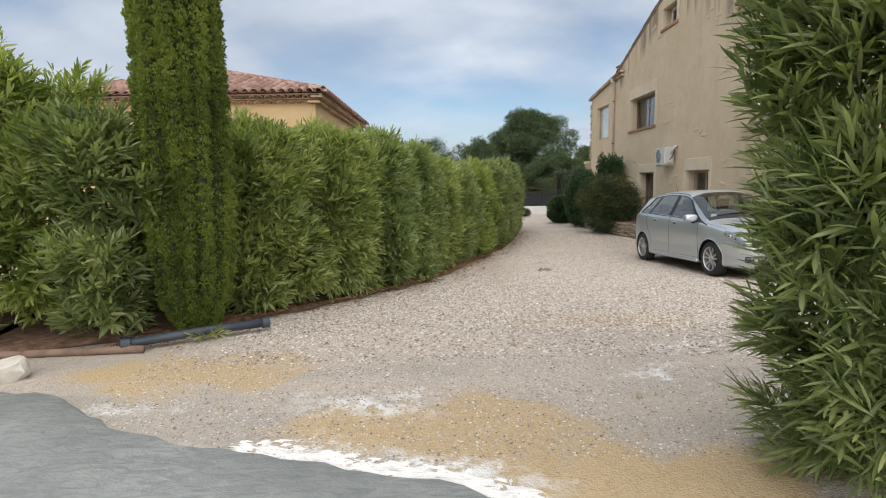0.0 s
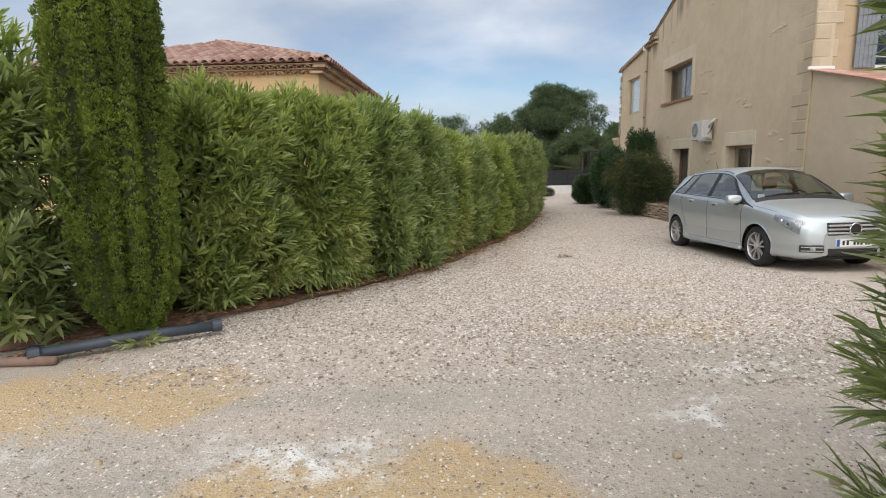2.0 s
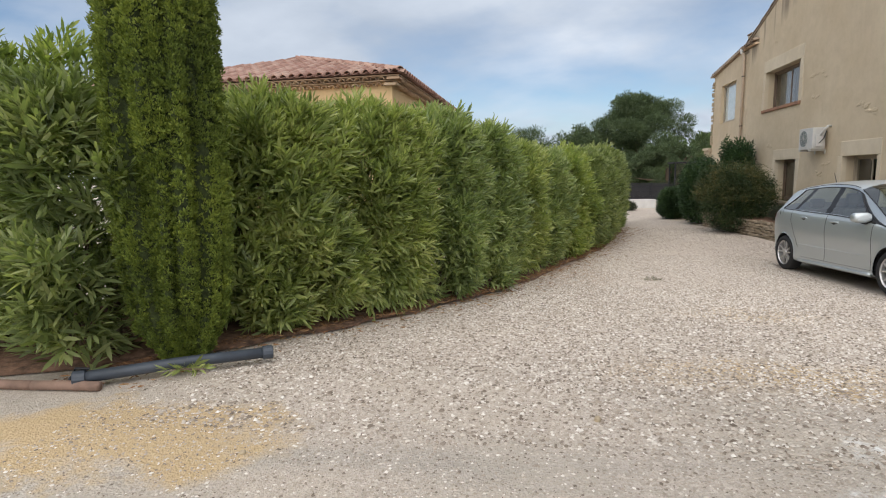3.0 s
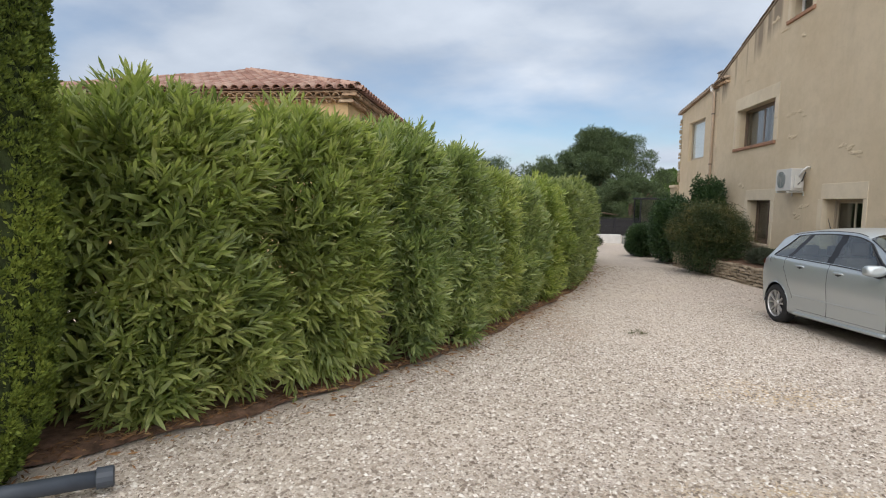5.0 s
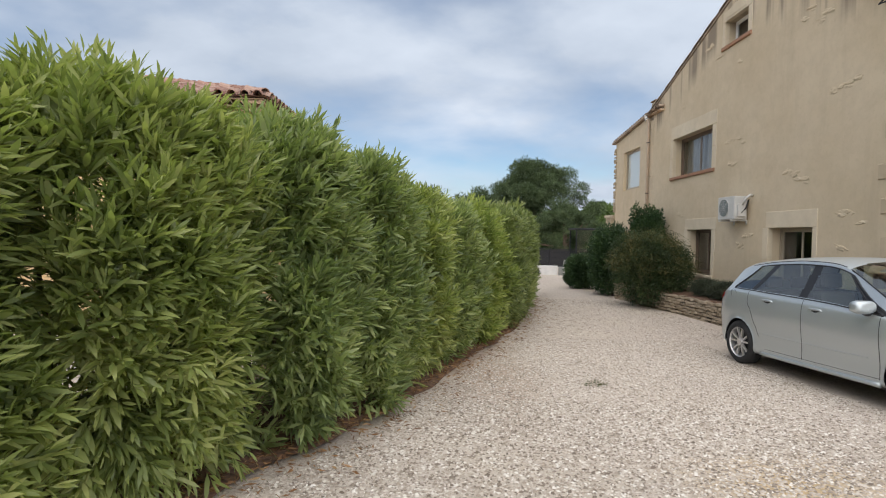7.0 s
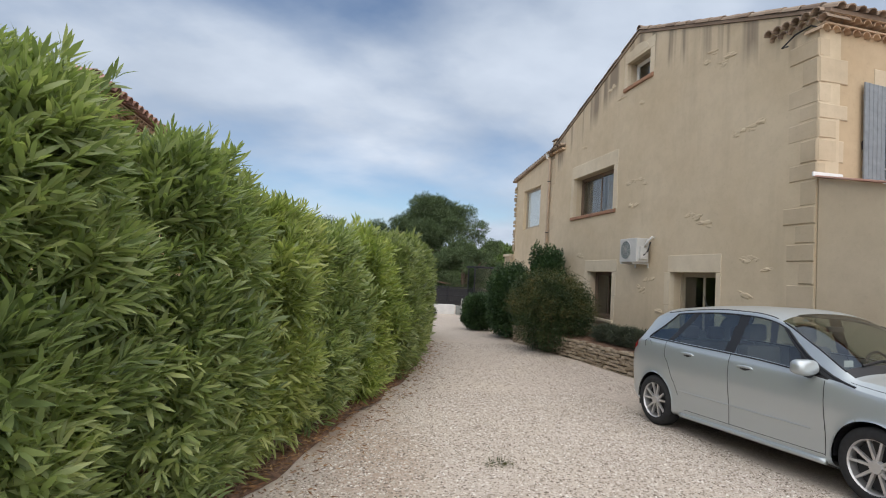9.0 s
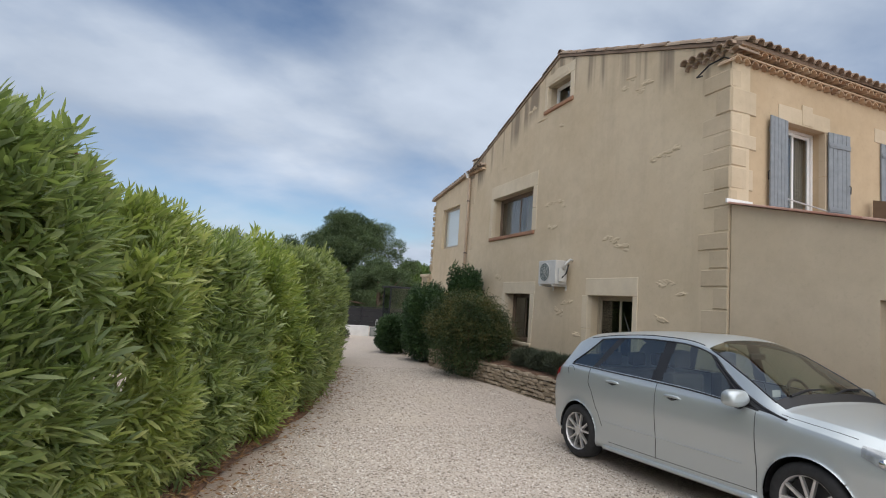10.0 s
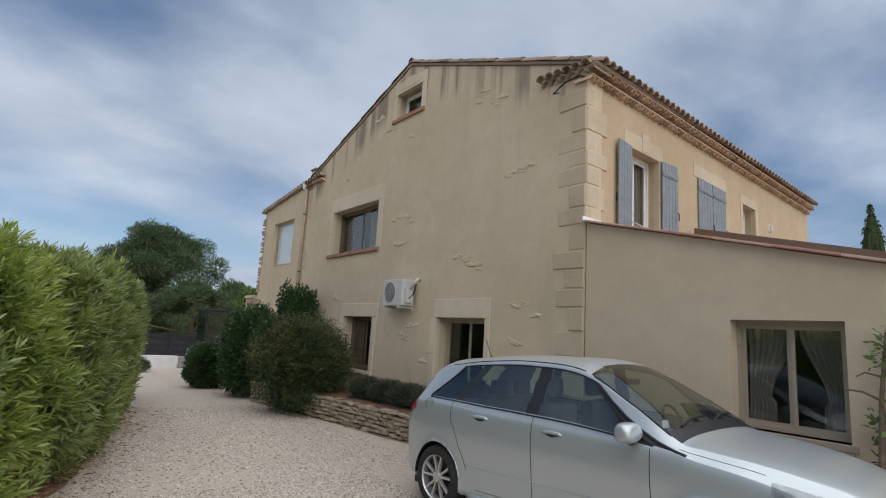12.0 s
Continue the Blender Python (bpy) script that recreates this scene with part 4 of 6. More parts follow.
# mortar fillets that carry the corbelled rows
for dz, out_ in ((-0.172, 0.10), (-0.05, 0.19)):
    bm = bmesh.new()
    vs = [bm.verts.new(south(u_, EAVE_Z + dz + e, d_)) for e in (-0.012, 0.012) for u_, d_ in ((-0.02, -out_), (LAST, -out_), (LAST, 0.05), (-0.02, 0.05))]
    for q_ in ((0, 1, 2, 3), (7, 6, 5, 4), (0, 4, 5, 1), (1, 5, 6, 2), (2, 6, 7, 3), (3, 7, 4, 0)):
        bm.faces.new([vs[i] for i in q_])
    bmesh.ops.recalc_face_normals(bm, faces=bm.faces)
    part("eave_fillet", bm, M["genoise"], house)
# verge tiles down both slopes of the gable, two columns
for col in (0.0, 0.22):
    for sgn in (-1, 1):
        d = 0.0
        while d < 5.1:
            y = RIDGE_Y + sgn * (d + 0.40)
            if (sgn < 0 and y > CORNER_Y - 0.2) or (sgn > 0 and y < NORTH_Y + 0.15):
                zt = roof_z(y) + 0.085 - 0.01 * (d % 0.7)
                lay("roof_tile", TILE, pose(GABLE_X + 0.03 + col + rnd.uniform(-0.01, 0.01), y, zt, slope * (1 if sgn < 0 else 1) + rnd.uniform(-1.5, 1.5), 0, 0 if sgn < 0 else 180), house)
            d += 0.345
for i_ in range(26):  # ridge
    lay("ridge_tile", TILE, pose(GABLE_X - 0.05 + i_ * 0.41, RIDGE_Y, RIDGE_Z + 0.11, 0, 0, -90), house)
# corbelled returns on the gable's feet
for i_ in range(6):
    lay("corbel_tile", TILE, pose(GABLE_X - 0.07, CORNER_Y - 0.10 + i_ * 0.175, EAVE_Z - 0.13 + i_ * 0.008, 0, 0, -90), house)
    lay("roof_tile", TILE, pose(GABLE_X - 0.11, CORNER_Y - 0.02 + i_ * 0.175, EAVE_Z - 0.02 + i_ * 0.008, 6, 0, -90), house)
for i_ in range(7):
    lay("corbel_tile", GEN, pose(GABLE_X - 0.13, 21.35 + i_ * 0.175, 5.46, 0, 0, -90), house)
    lay("roof_tile", TILE, pose(GABLE_X - 0.18, 21.35 + i_ * 0.175, 5.58 - i_ * 0.012, 10, 0, -90), house)
for i_ in range(16):
    lay("roof_tile", TILE, pose(GABLE_X - 0.05, NORTH_Y + 0.2 + i_ * 0.215, 5.61 - i_ * 0.0245, 0, 0, -90), house)
tagged(part("cable", tube([(GABLE_X - 0.03, 12.95, 5.25), (GABLE_X - 0.10, 13.0, 5.22), (GABLE_X - 0.06, 12.8, 5.36), (GABLE_X - 0.02, 12.55, 5.40), (GABLE_X - 0.02, 12.44, 5.33)], 0.014, 6), M["black_trim"]), "black cable looped under the eave corner", "cable")

# downpipe, chimney stub
pipe = thing("downpipe", "pinkish painted downpipe with clips on the wall", "downpipe", pose(GABLE_X - 0.07, 22.35, 0))
part("pipe", tube([(0, 0, -0.45), (0, 0, 5.2), (-0.02, -0.02, 5.32), (-0.06, 0.05, 5.42)], 0.045, 12), M["downpipe"], pipe, smooth=True)
part("hopper", tube([(-0.06, 0.05, 5.38), (-0.06, 0.05, 5.55)], [0.05, 0.08], 12), M["pvc"], pipe)
for z in (1.2, 2.9, 4.6):
    part("clip", tube([(0, 0, z), (0, 0, z + 0.03)], 0.052, 12), M["iron"], pipe)
chim = thing("chimney_stub", "small masonry vent stub on the roof's foot", "chimney", pose(GABLE_X + 0.12, 22.2, 5.6))
part("stack", boxes((-0.1, -0.16, 0, 0.1, 0.16, 0.34), bevel=0.01), M["render"], chim)
part("cap", boxes((-0.13, -0.2, 0.36, 0.13, 0.2, 0.40), bevel=0.01), M["tile"], chim)

# air conditioner
ac = thing("air_conditioner", "white outdoor air conditioning unit on wall brackets", "air conditioner", pose(GABLE_X, 0, 0))
part("casing", boxes((-0.36, 16.50, 1.87, -0.06, 17.20, 2.40), bevel=0.015), M["ac_white"], ac)
fan = [(-0.362 - 0.006, 16.93 + 0.205 * math.cos(t_), 2.14 + 0.205 * math.sin(t_)) for t_ in np.linspace(0, 2 * math.pi, 33)]
bm = bmesh.new()
bmesh.ops.create_cone(bm, cap_ends=True, segments=32, radius1=0.205, radius2=0.205, depth=0.012, matrix=Matrix.Translation((-0.362, 16.93, 2.14)) @ Matrix.Rotation(radians(90), 4, "Y"))
part("fan_opening", bm, M["ac_dark"], ac, "dark round fan opening")
grille_ = part("fan_grille", tube(fan, 0.006, 6), M["ac_white"], ac)
for r_ in (0.055, 0.11, 0.16):
    part("grille_ring", tube([(-0.372, 16.93 + r_ * math.cos(t_), 2.14 + r_ * math.sin(t_)) for t_ in np.linspace(0, 2 * math.pi, 25)], 0.003, 5), M["ac_white"], grille_)
for i_ in range(8):
    t_ = i_ * math.pi / 4
    part("grille_spoke", tube([(-0.374, 16.93, 2.14), (-0.374, 16.93 + 0.203 * math.cos(t_), 2.14 + 0.203 * math.sin(t_))], 0.003, 5), M["ac_white"], grille_)
part("valve_cover", boxes((-0.30, 16.44, 1.93, -0.12, 16.498, 2.22), bevel=0.01), M["ac_white"], ac)
part("hose", tube([(-0.2, 16.44, 2.20), (-0.17, 16.38, 2.33), (-0.08, 16.37, 2.42), (0.0, 16.40, 2.41)], 0.028, 8), M["ac_white"], ac, smooth=True)
part("hose", tube([(-0.22, 16.45, 2.02), (-0.16, 16.38, 2.11), (-0.1, 16.39, 2.31)], 0.016, 8), M["black_trim"], ac, smooth=True)
for y in (16.6, 17.1):
    part("bracket", boxes((-0.38, y - 0.02, 1.825, 0.01, y + 0.02, 1.868), (-0.02, y - 0.02, 1.75, 0.01, y + 0.02, 1.825)), M["ac_white"], ac)


# shutters
def shutter(name, width, height, at, label, group):
    """A ledged board shutter; hinge edge at x = 0, face towards -y."""
    ob = thing(name, label, "shutter", at, group)
    nb = 5
    for i in range(nb):
        part("board", boxes((i * width / nb + 0.003, -0.013, 0, (i + 1) * width / nb - 0.003, 0.013, height), bevel=0.006), M["shutter"], ob)
    for z in (0.18, height - 0.22):
        part("ledge", boxes((0.01, -0.026, z - 0.04, width - 0.01, -0.0135, z + 0.04), bevel=0.004), M["shutter"], ob)
        part("hinge_strap", boxes((-0.01, -0.031, z - 0.013, width * 0.7, -0.0265, z + 0.013)), M["shutter"], ob)
    part("latch", tube([(width - 0.06, -0.03, height * 0.42), (width - 0.06, -0.06, height * 0.40), (width - 0.06, -0.055, height * 0.32)], 0.009, 6), M["iron"], ob)
    return ob


hs = W_S1[3] - W_S1[2]
x, y, z = south(W_S1[0] - 0.01, W_S1[2], -0.03)
shutter("shutter", 0.46, hs, pose(x, y, z, 0, 0, yaw_s + 180 + 5), "blue-grey wooden board shutter standing open", "bedroom shutters")
x, y, z = south(W_S1[1] + 0.01, W_S1[2], -0.045)
shutter("shutter", 0.50, hs, pose(x, y, z, 0, 0, yaw_s - 5), "blue-grey wooden board shutter folded open on the wall", "bedroom shutters")
hs = W_S2[3] - W_S2[2]
x, y, z = south(W_S2[0], W_S2[2], -0.02)
shutter("shutter", 0.63, hs, pose(x, y, z, 0, 0, yaw_s), "blue-grey wooden board shutter closed over a window", "closed shutters")
x, y, z = south(W_S2[0] + 0.65, W_S2[2], -0.02)
shutter("shutter", 0.63, hs, pose(x, y, z, 0, 0, yaw_s), "blue-grey wooden board shutter closed over a window", "closed shutters")
rail = thing("window_rail", "thin iron bar across the bedroom window", "rail", pose(0, 0, 0))
part("bar", tube([south(W_S1[0] - 0.02, 3.32, -0.03), south(W_S1[1] + 0.35, 3.22, -0.03)], 0.012, 8), M["alloy"], rail)
for uu in (W_S1[0] - 0.02, W_S1[1] + 0.35):
    part("stay", tube([south(uu, 3.27, -0.03), south(uu, 3.27, 0.02)], 0.012, 6), M["iron"], rail)
lamp = thing("wall_lamp", "small white bulkhead lamp on the ochre wall", "lamp", pose(*south(7.6, 4.35, 0)))
part("base", boxes((-0.06, -0.03, -0.09, 0.06, 0.01, 0.09), bevel=0.01), M["pvc"], lamp)
part("cover", boxes((-0.045, -0.07, -0.07, 0.045, -0.031, 0.07), bevel=0.015), M["ac_white"], lamp)

# ---- annex roof ----
bm = bmesh.new()
q = [bm.verts.new(p_) for p_ in ((GABLE_X + 0.33, CORNER_Y + 0.0, 3.0), (GABLE_X + 9.5, CORNER_Y + 0.35, 3.0), (GABLE_X + 9.5, 5.2, 1.20), (GABLE_X + 0.33, 5.2, 1.20))]
bm.faces.new(q)
geo = bmesh.ops.extrude_face_region(bm, geom=bm.faces[:])
for v_ in [g_ for g_ in geo["geom"] if isinstance(g_, bmesh.types.BMVert)]:
    v_.co.z -= 0.1
bmesh.ops.recalc_face_normals(bm, faces=bm.faces)
part("roof", bm, M["tile_red"], annex, "sloping clay tile roof of the annex")
part("wall", boxes((GABLE_X + 0.33, 5.2, -0.7, GABLE_X + 9.4, 5.5, 1.10), (GABLE_X + 9.1, 5.5, -0.7, GABLE_X + 9.4, CORNER_Y + 0.3, 1.10)), M["render_annex"], annex)
# added partitions stop a light leak; room shade is in their near-black colour
part("partition", wall_sheet([5.5, CORNER_Y - 0.01], [-0.5, 4.0], [], lambda u: ANNEX_TOP(u) - 0.16, lambda u, v, d: (GABLE_X + 2.2 + d, u, v), 0.1), M["shade_black"], annex)
part("partition", boxes((GABLE_X + 0.33, CORNER_Y - 0.12, -0.4, GABLE_X + 2.2, CORNER_Y - 0.05, 2.8)), M["shade_black"], annex)
part("floor_slab", boxes((GABLE_X + 0.33, 5.5, -0.5, GABLE_X + 2.2, CORNER_Y - 0.13, -0.4)), M["shade_black"], annex)
a_s = math.degrees(math.atan(0.247))
y = CORNER_Y - 0.02
while y > 5.6:  # coping tiles down the wall's sloping top
    ln = 0.62
    bm = boxes((-0.24, -ln, 0.0, 0.17, 0.0, 0.028), bevel=0.008)
    o = part("coping_tile", bm, M["coping"], annex)
    o.matrix_local = pose(GABLE_X + 0.17, y, ANNEX_TOP(y) + 0.006 + rnd.uniform(0, 0.006), a_s, 0, 0)
    y -= ln * math.cos(radians(a_s)) + 0.004
part("flashing", boxes((GABLE_X - 0.10, CORNER_Y - 0.04, 3.085, GABLE_X + 0.42, CORNER_Y - 0.012, 3.15), bevel=0.008), M["pvc"], annex)
# added near-black strip that paints the shade inside the wall gap
part("joint_filler", boxes((GABLE_X + 0.035, CORNER_Y - 0.017, -0.6, GABLE_X + 0.06, CORNER_Y - 0.001, 3.0)), M["shade_black"], annex)
# raised tiled upstand further along the annex roof
bm = bmesh.new()
vs = [bm.verts.new(p_) for e in (0, 0.16) for p_ in ((10.9 + e, 12.45, 2.9), (10.9 + e, 6.0, 1.3), (10.9 + e, 6.0, 1.98), (10.9 + e, 12.45, 3.57))]
for q_ in ((0, 1, 2, 3), (7, 6, 5, 4), (0, 4, 5, 1), (1, 5, 6, 2), (2, 6, 7, 3), (3, 7, 4, 0)):
    bm.faces.new([vs[i] for i in q_])
bmesh.ops.recalc_face_normals(bm, faces=bm.faces)
part("upstand", bm, M["alu_brown"], annex, "brown upstand between two roof fields")


# ---- car ----
def smooth_rows(table, ys):
    """Catmull-Rom through the columns of a table of (y, values...)."""
    t = np.array(table, dtype=float)
    out = []
    for y in ys:
        i = int(np.clip(np.searchsorted(t[:, 0], y) - 1, 0, len(t) - 2))
        p0, p1, p2, p3 = t[max(i - 1, 0)], t[i], t[i + 1], t[min(i + 2, len(t) - 1)]
        h = p2[0] - p1[0]
        u = (y - p1[0]) / h
        m1 = (p2 - p0) / max(p2[0] - p0[0], 1e-6) * h
        m2 = (p3 - p1) / max(p3[0] - p1[0], 1e-6) * h
        out.append((2 * u ** 3 - 3 * u ** 2 + 1) * p1 + (u ** 3 - 2 * u ** 2 + u) * m1 + (-2 * u ** 3 + 3 * u ** 2) * p2 + (u ** 3 - u ** 2) * m2)
    return np.array(out)[:, 1:]


# along the car: y (front is negative), half width, belt z, rail x, rail z, top z, underside z
CAR = [
    (-2.27, 0.42, 0.56, 0.34, 0.66, 0.70, 0.28),
    (-2.24, 0.60, 0.63, 0.49, 0.745, 0.785, 0.24),
    (-2.13, 0.735, 0.715, 0.60, 0.82, 0.86, 0.21),
    (-1.92, 0.82, 0.79, 0.67, 0.88, 0.925, 0.20),
    (-1.65, 0.86, 0.855, 0.72, 0.935, 0.98, 0.20),
    (-1.30, 0.877, 0.91, 0.75, 0.98, 1.03, 0.20),
    (-1.18, 0.882, 0.935, 0.765, 1.00, 1.055, 0.20),
    (-0.78, 0.886, 0.97, 0.715, 1.235, 1.31, 0.20),
    (-0.29, 0.888, 0.995, 0.645, 1.475, 1.565, 0.20),
    (0.27, 0.888, 1.02, 0.615, 1.535, 1.605, 0.20),
    (0.80, 0.886, 1.045, 0.60, 1.525, 1.60, 0.20),
    (1.29, 0.876, 1.075, 0.585, 1.48, 1.565, 0.20),
    (1.69, 0.85, 1.085, 0.575, 1.40, 1.505, 0.22),
    (1.88, 0.81, 1.03, 0.60, 1.19, 1.27, 0.25),
    (2.02, 0.74, 0.92, 0.62, 0.97, 1.0, 0.30),
]
AXLES, WHEEL_R, ARCH_R = (-1.389, 1.389), 0.318, 0.350


def car_section(row, sub):
    """Half cross-section from the sill up to the middle of the roof."""
    w, belt, rx, rz, top, low = row
    pts = [(w * 0.84, low), (w * 0.965, low + 0.05), (w * 0.978, 0.28 + belt * 0.20), (w, 0.06 + belt * 0.72), (w * 0.968, belt), (rx, rz), (rx * 0.66, rz + (top - rz) * 0.72), (0.0, top)]
    out = []
    for i in range(len(pts) - 1):
        p0, p1, p2 = Vector(pts[max(i - 1, 0)]), Vector(pts[i]), Vector(pts[i + 1])
        p3 = Vector(pts[i + 2]) if i + 2 < len(pts) else Vector((-pts[i][0], pts[i][1]))
        if i == 4:
            p0, p3 = p1 * 2 - p2, p2 * 2 - p1
        for k in range(sub):
            u = k / sub
            m1, m2 = (p2 - p0) * 0.5, (p3 - p1) * 0.5
            if i == 3:
                m2 = Vector((-0.05, 0.10))
            if i == 5:
                m1 = Vector((-0.08, 0.03))
            out.append((2 * u ** 3 - 3 * u ** 2 + 1) * p1 + (u ** 3 - 2 * u ** 2 + u) * m1 + (-2 * u ** 3 + 3 * u ** 2) * p2 + (u ** 3 - u ** 2) * m2)
    out.append(Vector(pts[-1]))
    return out


def build_car(at):
    ob = thing("car", "silver five-door hatchback parked on the gravel", "car", at)
    ys = np.concatenate([np.linspace(-2.27, -1.80, 24), np.arange(-1.78, 1.80, 0.02), np.linspace(1.80, 2.02, 12)])
    rows = smooth_rows(CAR, ys)
    sub = 16
    grid = np.array([[(p.x, y, p.y) for p in car_section(r, sub)] for y, r in zip(ys, rows)])
    ny, nv = grid.shape[:2]
    def kind(y, v, z, x):
        """What a face is, by its place along the car and up the section (in rows)."""
        for a in AXLES:
            if x > 0.5 and v < 4 and math.hypot(y - a, z - WHEEL_R - 0.01) < ARCH_R - 0.012:
                return None
        if 4.12 < v < 4.92:
            lead = -1.02 + (v - 4.12) * 0.72
            tail = 1.57 - (v - 4.12) * 0.42
            if lead - 0.22 < y < lead + 0.02 + max(0.0, 0.16 - abs(v - 4.30) * 0.5):
                return "mirror_base_trim" if y > lead - 0.22 + (v - 4.12) * 0.25 else "body"
            if lead <= y < tail:
                if 0.06 < y + (v - 4.5) * 0.05 < 0.20:
                    return "pillar_trim"
                slant = 1.12 - (v - 4.12) * 0.30
                if slant - 0.055 < y < slant + 0.055:
                    return "rear_pillar_trim"
                return "front_side_window" if y < 0.13 else ("rear_side_window" if y < slant else "quarter_window")
        if v > 5.04 and -1.17 < y < -0.33 + (v - 7) * 0.02:
            return "windscreen" if y > -1.08 else "cowl_panel"
        if v > 5.2 and 1.66 < y < 1.90:
            return "rear_window"
        return "body"

    # wheel arches: what remains inside the rim is drawn out onto it
    keep = np.zeros((ny, nv), bool)
    for i in range(ny - 1):
        for j in range(nv - 1):
            q = grid[i:i + 2, j:j + 2].reshape(4, 3).mean(axis=0)
            if kind(q[1], (j + 0.5) / sub, q[2], q[0]):
                keep[i:i + 2, j:j + 2] = True
    cells_kind = {}
    for i in range(ny - 1):
        for j in range(nv - 1):
            q = grid[i:i + 2, j:j + 2].reshape(4, 3).mean(axis=0)
            cells_kind[i, j] = kind(q[1], (j + 0.5) / sub, q[2], q[0])
    for a in AXLES:
        d = grid[:, :, 1:] - np.array([a, WHEEL_R + 0.01])
        r = np.linalg.norm(d, axis=2)
        low = (np.arange(nv)[None] < 4 * sub) & (grid[:, :, 0] > 0.5)
        snap = keep & low & (r < ARCH_R + 0.020)
        k = ARCH_R / np.maximum(r, 1e-6)
        grid[:, :, 1] = np.where(snap, a + d[:, :, 0] * k, grid[:, :, 1])
        grid[:, :, 2] = np.where(snap, WHEEL_R + 0.01 + d[:, :, 1] * k, grid[:, :, 2])
        grid[:, :, 0] += np.where(low, 0.014 * np.clip((ARCH_R + 0.09 - r) / 0.09, 0, 1) ** 2, 0)

    mats = {"body": M["paint"], "pillar_trim": M["black_trim"], "rear_pillar_trim": M["black_trim"], "mirror_base_trim": M["black_trim"], "cowl_panel": M["black_trim"]}
    for side in (1, -1):
        groups = {}
        for i in range(ny - 1):
            for j in range(nv - 1):
                k_ = cells_kind[i, j]
                if k_:
                    groups.setdefault(k_, []).append((i, j))
        for k_, cells in groups.items():
            bm = bmesh.new()
            ids = {}

            def vert(i, j):
                if (i, j) not in ids:
                    x, y, z = grid[i, j]
                    ids[i, j] = bm.verts.new((side * x, y, z))
                return ids[i, j]

            for i, j in cells:
                q = [vert(i, j), vert(i + 1, j), vert(i + 1, j + 1), vert(i, j + 1)]
                bm.faces.new(q if side > 0 else q[::-1])
            bmesh.ops.remove_doubles(bm, verts=bm.verts, dist=0.0008)
            name = "body_side" if k_ == "body" else k_
            o = part(name, bm, mats.get(k_, M["car_glass"]), ob, smooth=True)
            if k_ not in mats:
                o.visible_shadow = False
    # closed ends: lower bumper faces
    for end, nm in ((0, "front_bumper"), (-1, "rear_bumper")):
        bm = bmesh.new()
        ring = [bm.verts.new((s * x, y - (0.012 if end == 0 else -0.03) * (1 - abs(x) / 0.75), z)) for s in (1, -1) for x, y, z in (grid[end] if s > 0 else grid[end][::-1][1:])]
        c = bm.verts.new((0, grid[end][0][1] + (-0.015 if end == 0 else 0.05), 0.46))
        for a_, b_ in zip(ring, ring[1:] + ring[:1]):
            bm.faces.new((c, a_, b_) if end == 0 else (c, b_, a_))
        part(nm, bm, M["paint"], ob, smooth=True)
    part("underbody", boxes((-0.72, -2.0, 0.17, 0.72, 1.9, 0.24), (-0.5, -1.9, 0.24, 0.5, 1.8, 0.5)), M["black_trim"], ob)
    # wheel housings
    for a in AXLES:
        for side in (1, -1):
            bm = bmesh.new()
            rr = [[bm.verts.new((side * x, a + math.cos(t_) * (ARCH_R + 0.004), WHEEL_R + 0.01 + math.sin(t_) * (ARCH_R + 0.004))) for t_ in np.linspace(-0.05, math.pi + 0.05, 20)] for x in (0.85, 0.5)]
            for p_, q_ in zip(range(19), range(1, 20)):
                bm.faces.new((rr[0][p_], rr[0][q_], rr[1][q_], rr[1][p_]))
            bm.faces.new(rr[1])
            part("wheel_housing", bm, M["black_trim"], ob)
    # wheels
    for a in AXLES:
        for side in (1, -1):
            wheel = new("wheel")
            wheel.parent = ob
            wheel.matrix_local = pose(side * 0.765, a, WHEEL_R, 0, 90 * side, 0)
            bm = bmesh.new()
            prof = [(0.225, -0.10), (0.245, -0.11), (0.295, -0.10), (WHEEL_R, -0.075), (WHEEL_R, 0.075), (0.295, 0.10), (0.245, 0.11), (0.222, 0.10)]
            rings = [[bm.verts.new((r * math.cos(t_), r * math.sin(t_), z)) for r, z in prof] for t_ in np.linspace(0, 2 * math.pi, 40, endpoint=False)]
            for r0, r1 in zip(rings, rings[1:] + rings[:1]):
                for k in range(len(prof) - 1):
                    bm.faces.new((r0[k], r1[k], r1[k + 1], r0[k + 1]))
            part("tyre", bm, M["rubber"], wheel, smooth=True)
            bm = bmesh.new()
            prof = [(0.226, -0.09), (0.215, 0.02), (0.212, 0.085), (0.222, 0.10), (0.232, 0.098)]
            rings = [[bm.verts.new((r * math.cos(t_), r * math.sin(t_), z)) for r, z in prof] for t_ in np.linspace(0, 2 * math.pi, 40, endpoint=False)]
            for r0, r1 in zip(rings, rings[1:] + rings[:1]):
                for k in range(len(prof) - 1):
                    bm.faces.new((r0[k], r1[k], r1[k + 1], r0[k + 1]))
            for s_ in range(10):  # five pairs of spokes
                t_ = (s_ // 2) * 2 * math.pi / 5 + (0.20 if s_ % 2 else -0.20)
                t2 = (s_ // 2) * 2 * math.pi / 5 + (0.27 if s_ % 2 else -0.27)
                a0, a1 = Vector((math.cos(t_) * 0.05, math.sin(t_) * 0.05, 0.075)), Vector((math.cos(t2) * 0.218, math.sin(t2) * 0.218, 0.085))
                w_ = Vector((-(a1 - a0).y, (a1 - a0).x, 0)).normalized() * 0.0125
                q = [bm.verts.new(p_) for p_ in (a0 - w_, a0 + w_, a1 + w_ * 0.8, a1 - w_ * 0.8)]
                q2 = [bm.verts.new(v_.co - Vector((0, 0, 0.03))) for v_ in q]
                bm.faces.new(q)
